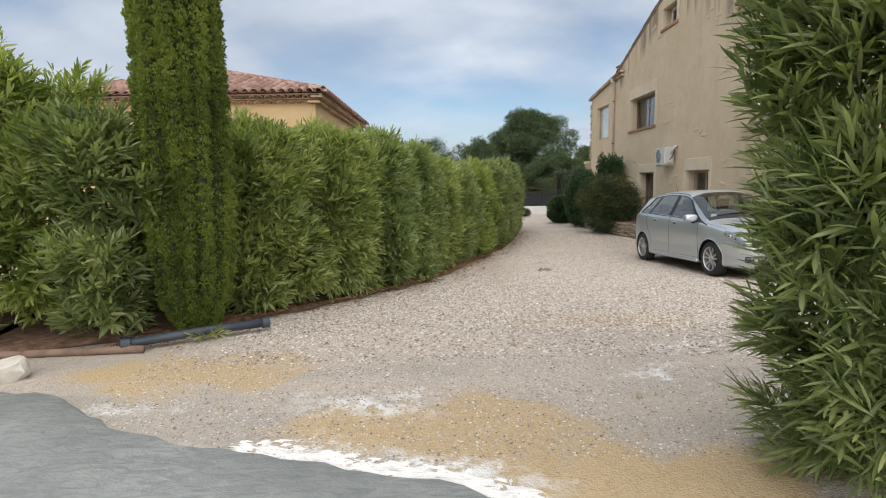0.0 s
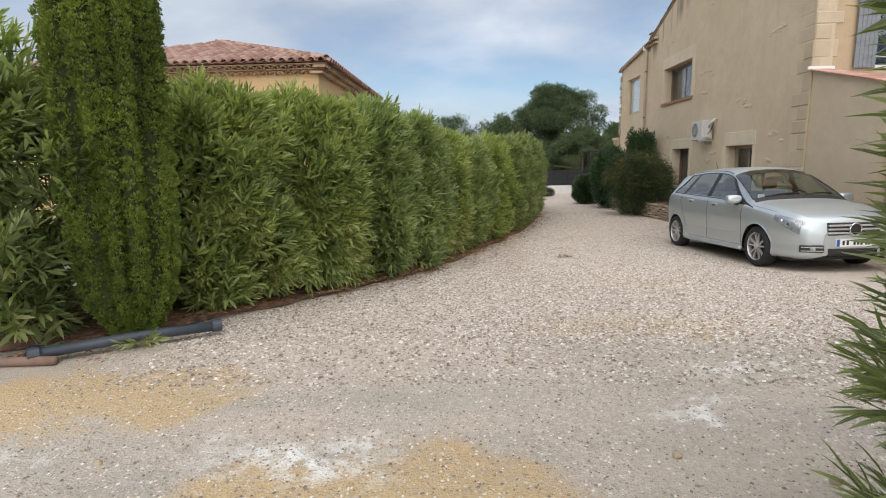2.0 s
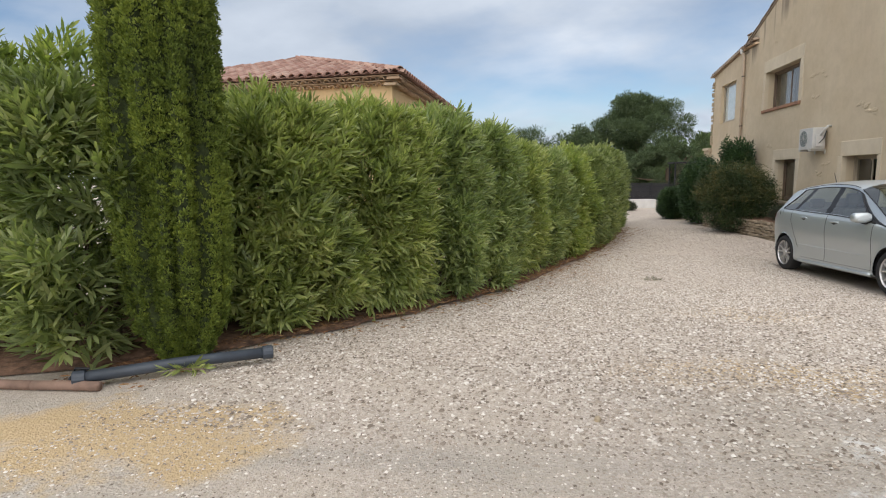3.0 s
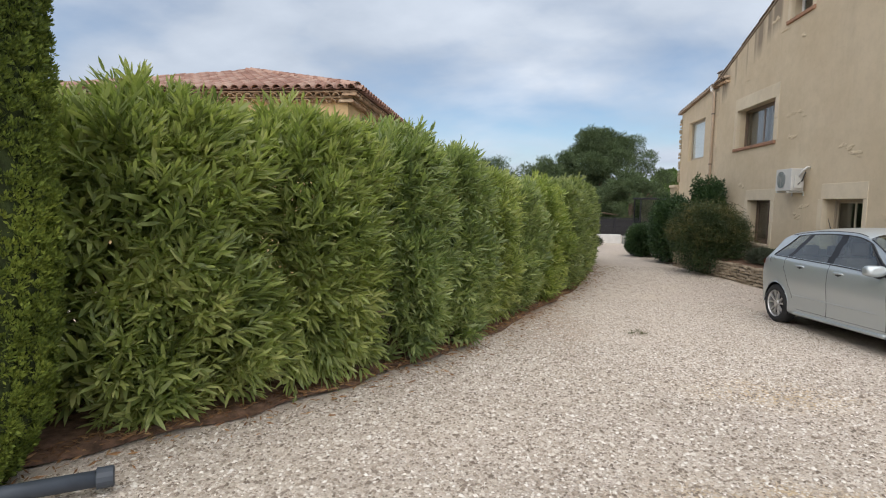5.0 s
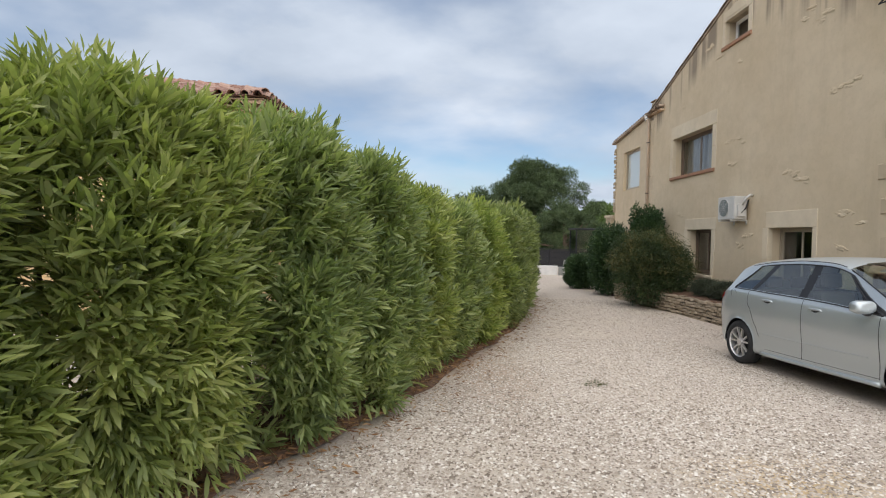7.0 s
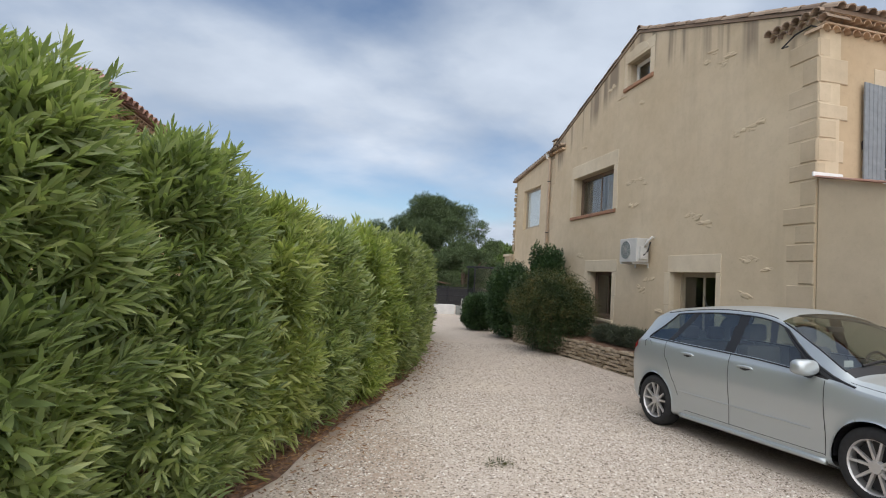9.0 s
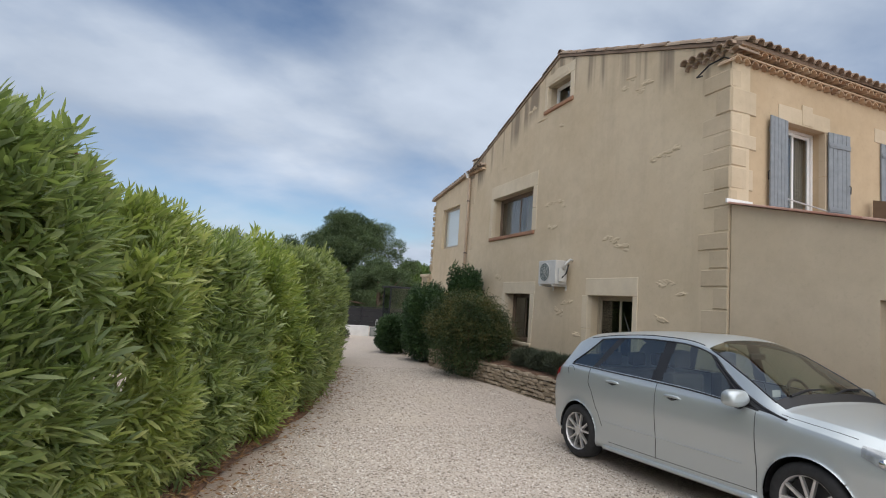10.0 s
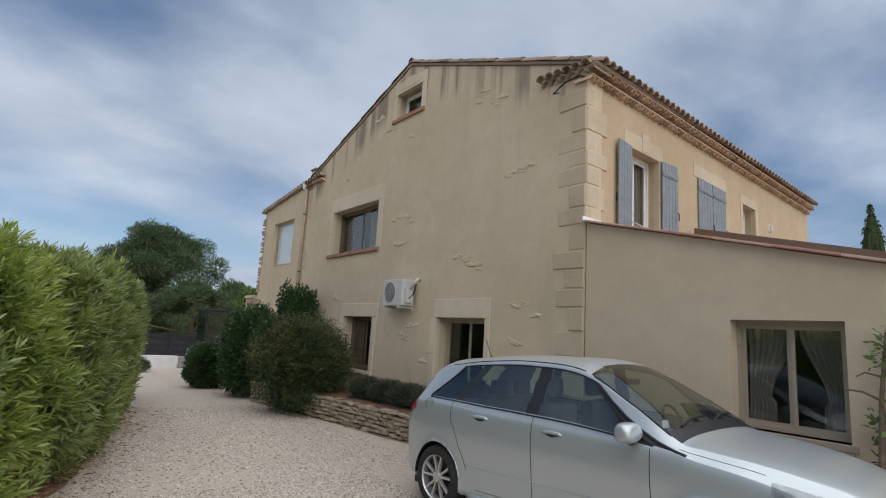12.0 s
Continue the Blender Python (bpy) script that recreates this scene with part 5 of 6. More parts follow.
                for k in range(4):
                    bm.faces.new((q[k], q2[k], q2[(k + 1) % 4], q[(k + 1) % 4]))
            bmesh.ops.create_cone(bm, cap_ends=True, segments=20, radius1=0.062, radius2=0.05, depth=0.04, matrix=Matrix.Translation((0, 0, 0.07)))
            bmesh.ops.recalc_face_normals(bm, faces=bm.faces)
            part("rim", bm, M["alloy"], wheel)
            # brake disc widened and blackened to carry the shade between the spokes
            bm = bmesh.new()
            bmesh.ops.create_cone(bm, cap_ends=True, segments=28, radius1=0.205, radius2=0.205, depth=0.02)
            part("brake_disc", bm, M["black_trim"], wheel)

    def on_side(y, v):
        """A place on the body's skin, y along and v rows up."""
        i = int(np.argmin(np.abs(ys - y)))
        f = v * sub
        j = int(f)
        return Vector(grid[i, j] * (1 - f + j) + grid[i, min(j + 1, nv - 1)] * (f - j))

    for side in (1, -1):
        flip = lambda p_: Vector((side * p_.x, p_.y, p_.z))
        out = Vector((side, 0, 0))
        # door gaps, as thin dark joints a hair above the skin
        for y0, lean in ((-0.98, 0.0), (0.13, 0.0), (0.92, 0.0)):
            if y0 > 0.9:
                pts = [flip(on_side(y0 + 0.26 - 0.26 * min(1, max(0, (3.4 - v) / 1.6)), v)) + out * 0.0005 for v in np.linspace(1.9, 4.1, 16)]
            else:
                pts = [flip(on_side(y0, v)) + out * 0.0005 for v in np.linspace(1.25, 4.1, 16)]
            part("door_gap", tube(pts, 0.0035, 5), M["black_trim"], ob)
        part("sill_gap", tube([flip(on_side(y, 1.3)) + out * 0.0005 for y in np.arange(-0.98, 0.92, 0.1)], 0.003, 5), M["black_trim"], ob)
        part("sill_panel", tube([flip(on_side(y, 0.9)) + out * 0.012 for y in np.arange(-0.98, 1.0, 0.09)], 0.03, 8), M["paint"], ob, smooth=True)
        part("side_moulding", tube([flip(on_side(y, 2.1)) + out * 0.002 for y in np.arange(-0.84, 0.94, 0.08)], 0.007, 6), M["paint"], ob)
        part("hood_gap", tube([flip(on_side(y, 4.5)) - Vector((0, 0, 0.001)) for y in np.arange(-1.72, -1.17, 0.06)], 0.003, 5), M["black_trim"], ob)
        part("window_trim", tube([flip(on_side(y, 4.1)) + out * 0.003 for y in np.arange(-1.0, 1.58, 0.08)], 0.008, 6), M["black_trim"], ob)
        part("roof_trim", tube([flip(on_side(y, 5.12)) + Vector((0, 0, 0.003)) for y in np.arange(-0.30, 1.5, 0.08)], 0.006, 6), M["black_trim"], ob)
        # black seals round the side glass
        part("window_seal", tube([flip(on_side(-1.02 + (v - 4.12) * 0.72 + 0.02, v)) + out * 0.003 for v in np.linspace(4.12, 4.93, 10)], 0.011, 6), M["black_trim"], ob)
        part("window_seal", tube([flip(on_side(1.57 - (v - 4.12) * 0.42, v)) + out * 0.003 for v in np.linspace(4.12, 4.93, 10)], 0.010, 6), M["black_trim"], ob)
        part("mirror_base_seal", tube([flip(on_side(-1.24 + (v - 4.12) * 0.97, v)) + out * 0.002 for v in np.linspace(4.12, 4.92, 12)], 0.012, 6), M["black_trim"], ob)
        part("window_seal", tube([flip(on_side(y, 4.93)) + out * 0.002 for y in np.arange(-0.46, 1.24, 0.08)], 0.008, 6), M["black_trim"], ob)
        part("windscreen_seal", tube([flip(on_side(y, 5.04)) + Vector((0, 0, 0.003)) for y in np.arange(-1.10, -0.36, 0.05)], 0.008, 6), M["black_trim"], ob)
        for y0 in (-0.10, 0.76):  # door handles
            p_ = flip(on_side(y0, 3.62))
            h_ = part("door_handle", tube([p_ + out * 0.004 + Vector((0, d, z)) for d, z in ((-0.11, -0.004), (-0.08, 0.008), (0, 0.012), (0.08, 0.01), (0.10, 0.0))], [0.006, 0.014, 0.016, 0.014, 0.007], 8), M["paint"], ob, smooth=True)
            part("handle_recess", tube([p_ + out * -0.012 + Vector((0, d, -0.012)) for d in (-0.09, 0, 0.08)], [0.012, 0.024, 0.012], 8), M["black_trim"], h_)
        # mirror
        p_ = flip(on_side(-0.84, 4.12)) + Vector((side * 0.11, -0.02, 0.05))
        bm = bmesh.new()
        bmesh.ops.create_uvsphere(bm, u_segments=18, v_segments=12, radius=1.0)
        for v_ in bm.verts:
            x, y, z = v_.co
            v_.co = p_ + Vector((max(-0.9, min(0.88, x * 1.15)) * 0.135, max(y, -0.75) * 0.085 if y < 0 else min(y, 0.45) * 0.10, min(z * 1.15, 0.92) * (0.085 if z > 0 else 0.06)))
        mir = part("mirror", bm, M["paint"], ob, smooth=True)
        part("mirror_arm", tube([p_ + Vector((side * -0.02, 0.01, -0.05)), p_ + Vector((side * -0.07, 0.02, -0.065)), p_ + Vector((side * -0.15, 0.03, -0.05))], [0.03, 0.028, 0.035], 8), M["black_trim"], mir)
        part("indicator_strip", tube([p_ + Vector((side * d, -0.058, -0.022)) for d in (-0.05, 0.03, 0.09)], 0.008, 6), M["lamp_glass"], mir)
        # headlight: pointed lens over a bright bowl
        bm = bmesh.new()
        V_ = []
        for y in np.linspace(-2.17, -1.75, 14):
            f_ = (y + 2.17) / 0.42
            V_.append([bm.verts.new(flip(on_side(y, 3.05 + 0.55 * f_ + (1.45 - 0.85 * f_) * u)) + Vector((side * 0.012, -0.014, 0.010))) for u in np.linspace(0, 1, 9)])
        for r0, r1 in zip(V_, V_[1:]):
            for a_, b_, c_, d_ in zip(r0, r0[1:], r1[1:], r1):
                bm.faces.new((a_, d_, c_, b_) if side > 0 else (a_, b_, c_, d_))
        tmp = bm.copy()
        hl = part("headlight", bm, M["lamp_glass"], ob, "clear headlight lens", smooth=True)
        hl.visible_shadow = False
        for v_ in tmp.verts:
            v_.co += Vector((-side * 0.006, 0.008, -0.006))
        part("lamp_bowl", tmp, M["lamp_bowl"], hl, smooth=True)
        bm = bmesh.new()
        bmesh.ops.create_uvsphere(bm, u_segments=14, v_segments=8, radius=0.042, matrix=Matrix.Translation(flip(on_side(-1.90, 3.72)) + Vector((-side * 0.016, 0.012, -0.008))))
        part("indicator_bulb", bm, M["chrome"], hl, smooth=True)
        bm = bmesh.new()
        bmesh.ops.create_uvsphere(bm, u_segments=14, v_segments=8, radius=0.05, matrix=Matrix.Translation(flip(on_side(-2.03, 3.75)) + Vector((-side * 0.028, 0.022, -0.02))))
        part("projector", bm, M["black_trim"], hl, smooth=True)
        # fog lamp recess and its chrome strips
        fog = pose(side * 0.56, -2.238, 0.37, 0, 0, side * 24)
        rec = part("fog_recess", boxes((-0.16, -0.03, -0.055, 0.14, 0.06, 0.055), bevel=0.022), M["black_trim"], ob)
        rec.matrix_local = fog
        for z in (0.024, -0.028):
            part("fog_strip", boxes((-0.15, -0.038, z - 0.006, 0.13, -0.026, z + 0.006)), M["chrome"], rec)
        bm = bmesh.new()
        bmesh.ops.create_cone(bm, cap_ends=True, segments=16, radius1=0.036, radius2=0.03, depth=0.03, matrix=Matrix.Translation((0, -0.034, 0)) @ Matrix.Rotation(radians(90), 4, "X"))
        part("fog_lamp", bm, M["lamp_bowl"], rec)
        # tail lamp wraps the rear corner
        bm = bmesh.new()
        V_ = []
        for y in np.linspace(1.80, 1.99, 7):
            V_.append([bm.verts.new(flip(on_side(y, 3.55 + 0.75 * u)) + Vector((side * 0.006, 0.006, 0.003))) for u in np.linspace(0, 1, 6)])
        for r0, r1 in zip(V_, V_[1:]):
            for a_, b_, cc_, d_ in zip(r0, r0[1:], r1[1:], r1):
                bm.faces.new((a_, d_, cc_, b_) if side > 0 else (a_, b_, cc_, d_))
        part("tail_lamp", bm, M["tail"], ob, "red tail lamp", smooth=True)
    # fuel flap on the visible rear flank
    c_ = on_side(1.55, 3.72)
    part("fuel_flap", tube([Vector((-c_.x - 0.001, c_.y + 0.065 * math.cos(t_), c_.z + 0.06 * math.sin(t_))) for t_ in np.linspace(0, 2 * math.pi, 25)], 0.0025, 5), M["black_trim"], ob)
    # grille with bars and a round badge
    part("grille", boxes((-0.38, -2.285, 0.555, 0.38, -2.13, 0.745), bevel=0.025), M["black_trim"], ob)
    for z in (0.595, 0.65, 0.705):
        part("grille_bar", boxes((-0.375, -2.30, z - 0.013, 0.375, -2.27, z + 0.013), bevel=0.006), M["alloy"], ob)
    bm = bmesh.new()
    ring_ = [Vector((0.085 * math.cos(t_), -2.312, 0.65 + 0.085 * math.sin(t_))) for t_ in np.linspace(0, 2 * math.pi, 29)]
    badge = part("badge", tube(ring_, 0.010, 8), M["chrome"], ob, "round chrome badge", smooth=True)
    bmesh.ops.create_cone(bm, cap_ends=True, segments=24, radius1=0.080, radius2=0.076, depth=0.014, matrix=Matrix.Translation((0, -2.304, 0.65)) @ Matrix.Rotation(radians(90), 4, "X"))
    part("badge_plate", bm, M["black_trim"], badge)
    part("bumper_intake", boxes((-0.36, -2.292, 0.27, 0.36, -2.1, 0.375), bevel=0.02), M["black_trim"], ob)
    plate = part("number_plate", boxes((-0.26, -2.305, 0.40, 0.26, -2.28, 0.51), bevel=0.004), M["pvc"], ob, "white plate with a blue band")
    part("plate_band", boxes((-0.257, -2.308, 0.404, -0.215, -2.3045, 0.506)), M["plate_blue"], plate)
    for x_ in (-0.16, -0.10, 0.0, 0.05, 0.10, 0.17, 0.21):
        part("plate_bar", boxes((x_ - 0.016, -2.3075, 0.425, x_ + 0.016, -2.3045, 0.485)), M["black_trim"], plate)
    bm = bmesh.new()
    bmesh.ops.create_cone(bm, cap_ends=True, segments=16, radius1=0.02, radius2=0.018, depth=0.008, matrix=Matrix.Translation((0, -2.06, 0.82)))
    part("hood_emblem", bm, M["chrome"], ob)
    # wipers, aerial
    for x0, x1 in ((-0.55, 0.05), (0.05, 0.6)):
        part("wiper", tube([(x0, -1.09, 1.10), ((x0 + x1) / 2, -1.04, 1.14), (x1, -1.02, 1.14)], 0.011, 6), M["black_trim"], ob)
    part("aerial", tube([(0, 1.40, 1.555), (0, 1.42, 1.59), (0, 1.50, 1.77)], [0.016, 0.006, 0.004], 6), M["black_trim"], ob)
    # inside: dashboard, seats, wheel
    part("dashboard", boxes((-0.70, -1.12, 0.70, 0.70, -0.6, 0.965), bevel=0.06), M["black_trim"], ob)
    part("parcel_shelf", boxes((-0.66, 1.30, 0.92, 0.66, 1.78, 0.98), bevel=0.02), M["seat"], ob)
    part("cabin_floor", boxes((-0.72, -0.6, 0.36, 0.72, 1.6, 0.45)), M["black_trim"], ob)
    for x in (-0.37, 0.37):
        seat = part("front_seat", boxes((x - 0.25, -0.35, 0.5, x + 0.25, 0.18, 0.68), (x - 0.24, 0.12, 0.6, x + 0.24, 0.28, 1.16), bevel=0.05), M["seat"], ob)
        part("headrest", boxes((x - 0.13, 0.20, 1.20, x + 0.13, 0.30, 1.40), bevel=0.045), M["seat"], seat)
    part("rear_seat", boxes((-0.62, 0.95, 0.5, 0.62, 1.4, 0.7), (-0.62, 1.2, 0.6, 0.62, 1.36, 1.12), bevel=0.05), M["seat"], ob)
    for x in (-0.4, 0, 0.4):
        part("headrest", boxes((x - 0.12, 1.22, 1.14, x + 0.12, 1.32, 1.31), bevel=0.04), M["seat"], ob)
    rim_ = [Vector((0.37 + 0.185 * math.cos(t_), -0.60 + 0.06 * math.sin(t_), 1.0 + 0.175 * math.sin(t_))) for t_ in np.linspace(0, 2 * math.pi, 25)]
    part("steering_wheel", tube(rim_, 0.015, 8), M["black_trim"], ob, smooth=True)
    part("inside_mirror", boxes((-0.11, -0.42, 1.36, 0.11, -0.39, 1.42), bevel=0.012), M["black_trim"], ob)
    # paper slips behind the windscreen
    part("parking_slip", boxes((-0.60, -0.96, 1.07, -0.49, -0.955, 1.13)), M["pvc"], ob, "white paper slip behind the windscreen")
    return ob


build_car(pose(5.995, 11.0, -0.397, -2.4, 0, 3.7))


# ---- neighbour ----
neighbour = thing("neighbour_house", "single-storey ochre house with a red hipped tile roof", "house", pose(0, 0, 0))
NX0, NX1, NY0, NY1, NE, NP = -11.5, -2.72, 14.25, 22.7, 3.86, 5.22
part("wall", boxes((NX0 + 0.3, NY0 + 0.3, -0.3, NX1 - 0.3, NY1 - 0.3, 3.72)), M["render_neighbour"], neighbour)
NR0, NR1 = Vector((-7.1, 18.4, NP)), Vector((-7.1, 18.6, NP))
bm = bmesh.new()
A = [bm.verts.new(p_) for p_ in ((NX0, NY0, NE), (NX1, NY0, NE), (NX1, NY1, NE), (NX0, NY1, NE))]
R = [bm.verts.new(NR0), bm.verts.new(NR1)]
bm.faces.new((A[0], A[1], R[0])), bm.faces.new((A[1], A[2], R[1], R[0])), bm.faces.new((A[2], A[3], R[1])), bm.faces.new((A[3], A[0], R[0], R[1])), bm.faces.new(A[::-1])
part("roof", bm, M["tile_red"], neighbour, "red hipped clay tile roof")
# corbelled tiles under both visible eaves
for row_, (dz, out_) in enumerate(((-0.235, 0.20), (-0.115, 0.10))):
    x = NX1 - out_
    while x > -8.6:
        lay("corbel_tile", GEN, pose(x, NY0 + out_ - 0.05, NE + dz - 0.02), neighbour)
        x -= 0.2
    y = NY0 + out_
    while y < NY1:
        lay("corbel_tile", GEN, pose(NX1 - out_ + 0.05, y, NE + dz - 0.02, 0, 0, 90), neighbour)
        y += 0.2
part("eave_fillet", boxes((NX0, NY0 + 0.16, NE - 0.155, NX1 - 0.16, NY0 + 0.5, NE - 0.13), (NX1 - 0.5, NY0 + 0.5, NE - 0.155, NX1 - 0.16, NY1, NE - 0.13), (NX0, NY0 + 0.04, NE - 0.055, NX1 - 0.04, NY0 + 0.5, NE - 0.03), (NX1 - 0.5, NY0 + 0.5, NE - 0.055, NX1 - 0.04, NY1, NE - 0.03)), M["genoise"], neighbour)
# cover tiles: columns up each visible slope
def tile_columns(p0, p1, apex0, apex1, step, limit):
    """Columns of tiles from the eave p0-p1 up to the ridge apex0-apex1 or its hips."""
    e = (p1 - p0)
    n_ = int(e.length / step)
    for i in range(n_):
        base = p0 + e * ((i + 0.5) / n_)
        ed = e.normalized()
        inward = Vector((-ed.y, ed.x, 0))
        run = (apex0 - p0).dot(inward)
        rise = apex0.z - p0.z
        up_ = (inward * run + Vector((0, 0, rise)))
        pos = (base - p0).dot(ed)
        l0, l1 = (apex0 - p0).dot(ed), (apex1 - p0).dot(ed)
        f = min(1.0, pos / max(l0, 1e-6), (e.length - pos) / max(e.length - l1, 1e-6))
        ln = up_.length * f
        d = 0.0
        while d < ln - 0.1 and d < limit:
            p_ = base + up_.normalized() * (d - 0.08) + Vector((0, 0, 0.02))
            rot = Matrix((ed, up_.normalized(), ed.cross(up_.normalized()))).transposed().to_4x4()
            yield Matrix.Translation(p_) @ rot
            d += 0.40


made = 0
cols, rest = [], []
for m in tile_columns(Vector((NX0, NY0, NE)), Vector((NX1, NY0, NE)), NR0, NR0, 0.235, 9):
    (cols if m.translation.x > -8.5 and len(cols) < 170 else rest).append(m)
for m in tile_columns(Vector((NX1, NY0, NE)), Vector((NX1, NY1, NE)), NR0, NR1, 0.235, 9):
    (cols if len(cols) < 290 else rest).append(m)
for m in cols:
    lay("roof_tile", TILE_RED, m, neighbour)
src = TILE_RED
sv = np.array([v_.co[:] for v_ in src.vertices])
sf = np.array([p_.vertices[:] for p_ in src.polygons])
co, fa = [], []
for i_, m in enumerate(rest):
    mm = np.array(m)
    co.append(sv @ mm[:3, :3].T + mm[:3, 3])
    fa.append(sf + i_ * len(sv))
if rest:
    raw_mesh("roof_tiling", np.concatenate(co), np.concatenate(fa), M["tile_red"], neighbour)["kind"] = "stuff"
hip = [(Vector((NX1, NY0, NE)), NR0)]
for a_, b_ in hip:
    d_ = (b_ - a_)
    for i_ in range(int(d_.length / 0.4)):
        p_ = a_ + d_.normalized() * (i_ * 0.4) + Vector((0, 0, 0.05))
        side_ = d_.normalized().cross(Vector((0, 0, 1))).normalized()
        lay("hip_tile", TILE_RED, Matrix.Translation(p_) @ Matrix((side_, d_.normalized(), side_.cross(d_.normalized()))).transposed().to_4x4(), neighbour)


# ---- plants ----
def cloud(name, parts, count, length, width, material, parent, seed, upward=0.3, shell=0.35):
    """Leaves over and in a set of clumps (x, y, z, rx, ry, rz)."""
    rng = np.random.default_rng(seed)
    area = np.array([p_[3] * p_[4] + p_[3] * p_[5] + p_[4] * p_[5] for p_ in parts])
    which = rng.choice(len(parts), count, p=area / area.sum())
    P = np.array(parts)[which]
    d = unit(rng.normal(size=(count, 3)))
    r = 1 - shell * rng.random(count) ** 1.6
    r *= 1 + 0.16 * np.sin(d[:, 0] * 7 + which) * np.cos(d[:, 2] * 6 + which * 2)
    base = P[:, :3] + d * P[:, 3:] * r[:, None]
    way = unit(d + np.array([0, 0, upward]) + rng.normal(0, 0.5, (count, 3)))
    ln = length * rng.uniform(0.6, 1.3, count)
    co, f = leaves(base, way, ln, ln * width, rng, fine=False)
    co[:, 2] = np.maximum(co[:, 2], 0.005)
    ob = raw_mesh(name, co, f, material, parent)
    ob["kind"] = "stuff"
    return ob


def clumps(rng, n, rx, ry, z0, z1, size, lean=0.0):
    out = []
    for _ in range(n):
        a, r, z = rng.uniform(0, 6.28), math.sqrt(rng.random()), rng.uniform(z0, z1)
        f = math.sin(math.pi * (0.12 + 0.80 * (z - z0) / (z1 - z0)))
        s = size * rng.uniform(0.6, 1.25)
        out.append((rx * r * f * math.cos(a) + lean * z, ry * r * f * math.sin(a), z, s, s, s * 0.7))
    return out


def cypress(x, y, h, r, count, seed, label, mat="cypress"):
    """A columnar cypress: upright plumes of scale leaves round a straight trunk."""
    rng = np.random.default_rng(seed)
    ob = thing("cypress_tree", label, "tree", pose(x, y, ground_z(x, y)), "cypresses")
    part("trunk", tube([(0, 0, -0.1), (0.02, 0.02, h * 0.5), (0, 0, h * 0.92)], [0.12, 0.08, 0.02], 10), M["bark"], ob)
    # upright ropes of growth make a fluted body
    ropes = 38
    mid = np.arange(ropes) * 2.39996 + rng.normal(0, 0.15, ropes)
    foot, head = rng.uniform(-0.3, 0.5, ropes) * h, rng.uniform(0.45, 1.1, ropes) * h
    bold = rng.uniform(0.7, 1.15, ropes)
    phase = rng.uniform(0, 6.28, ropes)

    def body(th, z):
        """Radius of the crown at a heading and height: rounded ropes with furrows between."""
        girth = np.interp(z / h, [0, 0.02, 0.06, 0.14, 0.30, 0.55, 0.85, 1.0], [0.22, 0.5, 0.80, 0.95, 1.0, 0.94, 0.55, 0.04])
        best = np.zeros_like(th)
        for q in range(ropes):
            gap = (th - mid[q] - 0.14 * np.sin(z * 1.15 + phase[q]) + math.pi) % (2 * math.pi) - math.pi
            span = np.clip((z - foot[q]) / 0.3, 0, 1) * np.clip((head[q] - z) / 0.5, 0, 1)
            best = np.maximum(best, np.sqrt(np.clip(1 - (gap / (0.17 * bold[q])) ** 2, 0, 1)) * bold[q] * span)
        return r * girth * (0.67 + 0.32 * best)

    # added core that blocks the view through, dark for the shade between tufts
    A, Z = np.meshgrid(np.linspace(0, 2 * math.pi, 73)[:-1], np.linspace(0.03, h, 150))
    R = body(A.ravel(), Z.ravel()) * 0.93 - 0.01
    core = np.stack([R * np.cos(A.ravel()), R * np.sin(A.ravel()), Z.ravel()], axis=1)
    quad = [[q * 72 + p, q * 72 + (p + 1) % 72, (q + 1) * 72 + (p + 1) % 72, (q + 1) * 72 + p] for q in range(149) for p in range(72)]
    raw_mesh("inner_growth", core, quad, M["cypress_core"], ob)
    k = 16
    tufts = count // k
    z = np.where(rng.random(tufts) < 0.82, rng.uniform(0.008, 0.64, tufts), rng.uniform(0.6, 1.0, tufts)) * h
    th = rng.uniform(0, 2 * math.pi, tufts)
    rr = body(th, z) * rng.uniform(0.93, 1.05, tufts) + 0.012 * np.sin(z * 41 + th * 9)
    heart = np.stack([rr * np.cos(th), rr * np.sin(th), z], axis=1)
    n = tufts * k
    size = 1.0 if h < 9 else 3.4
    out_ = np.repeat(np.stack([np.cos(th), np.sin(th), np.zeros(tufts)], axis=1), k, axis=0)
    spread = unit(rng.normal(size=(n, 3)) + out_ * 0.7 + np.array([0, 0, 0.4]))
    base = np.repeat(heart, k, axis=0) + spread * (rng.random(n) ** 0.6 * 0.020 * size)[:, None]
    base[:, 2] = np.clip(base[:, 2], 0.03, h)
    way = unit(spread * 0.9 + out_ * 0.25 + np.array([0, 0, 0.7]))
    ln = rng.uniform(0.015, 0.032, n) * size
    co, f = leaves(base, way, ln, ln * 0.42, rng, droop=-0.05, fine=False)
    raw_mesh("crown", co, f, M[mat], ob)["kind"] = "stuff"
    return ob


cypress(-2.22, 5.24, 6.2, 0.415, 320000, 3, "tall columnar Italian cypress growing through the hedge")
cypress(40.0, 16.2, 11.0, 0.9, 24000, 4, "dark cypress standing beyond the house", "shrub_green")


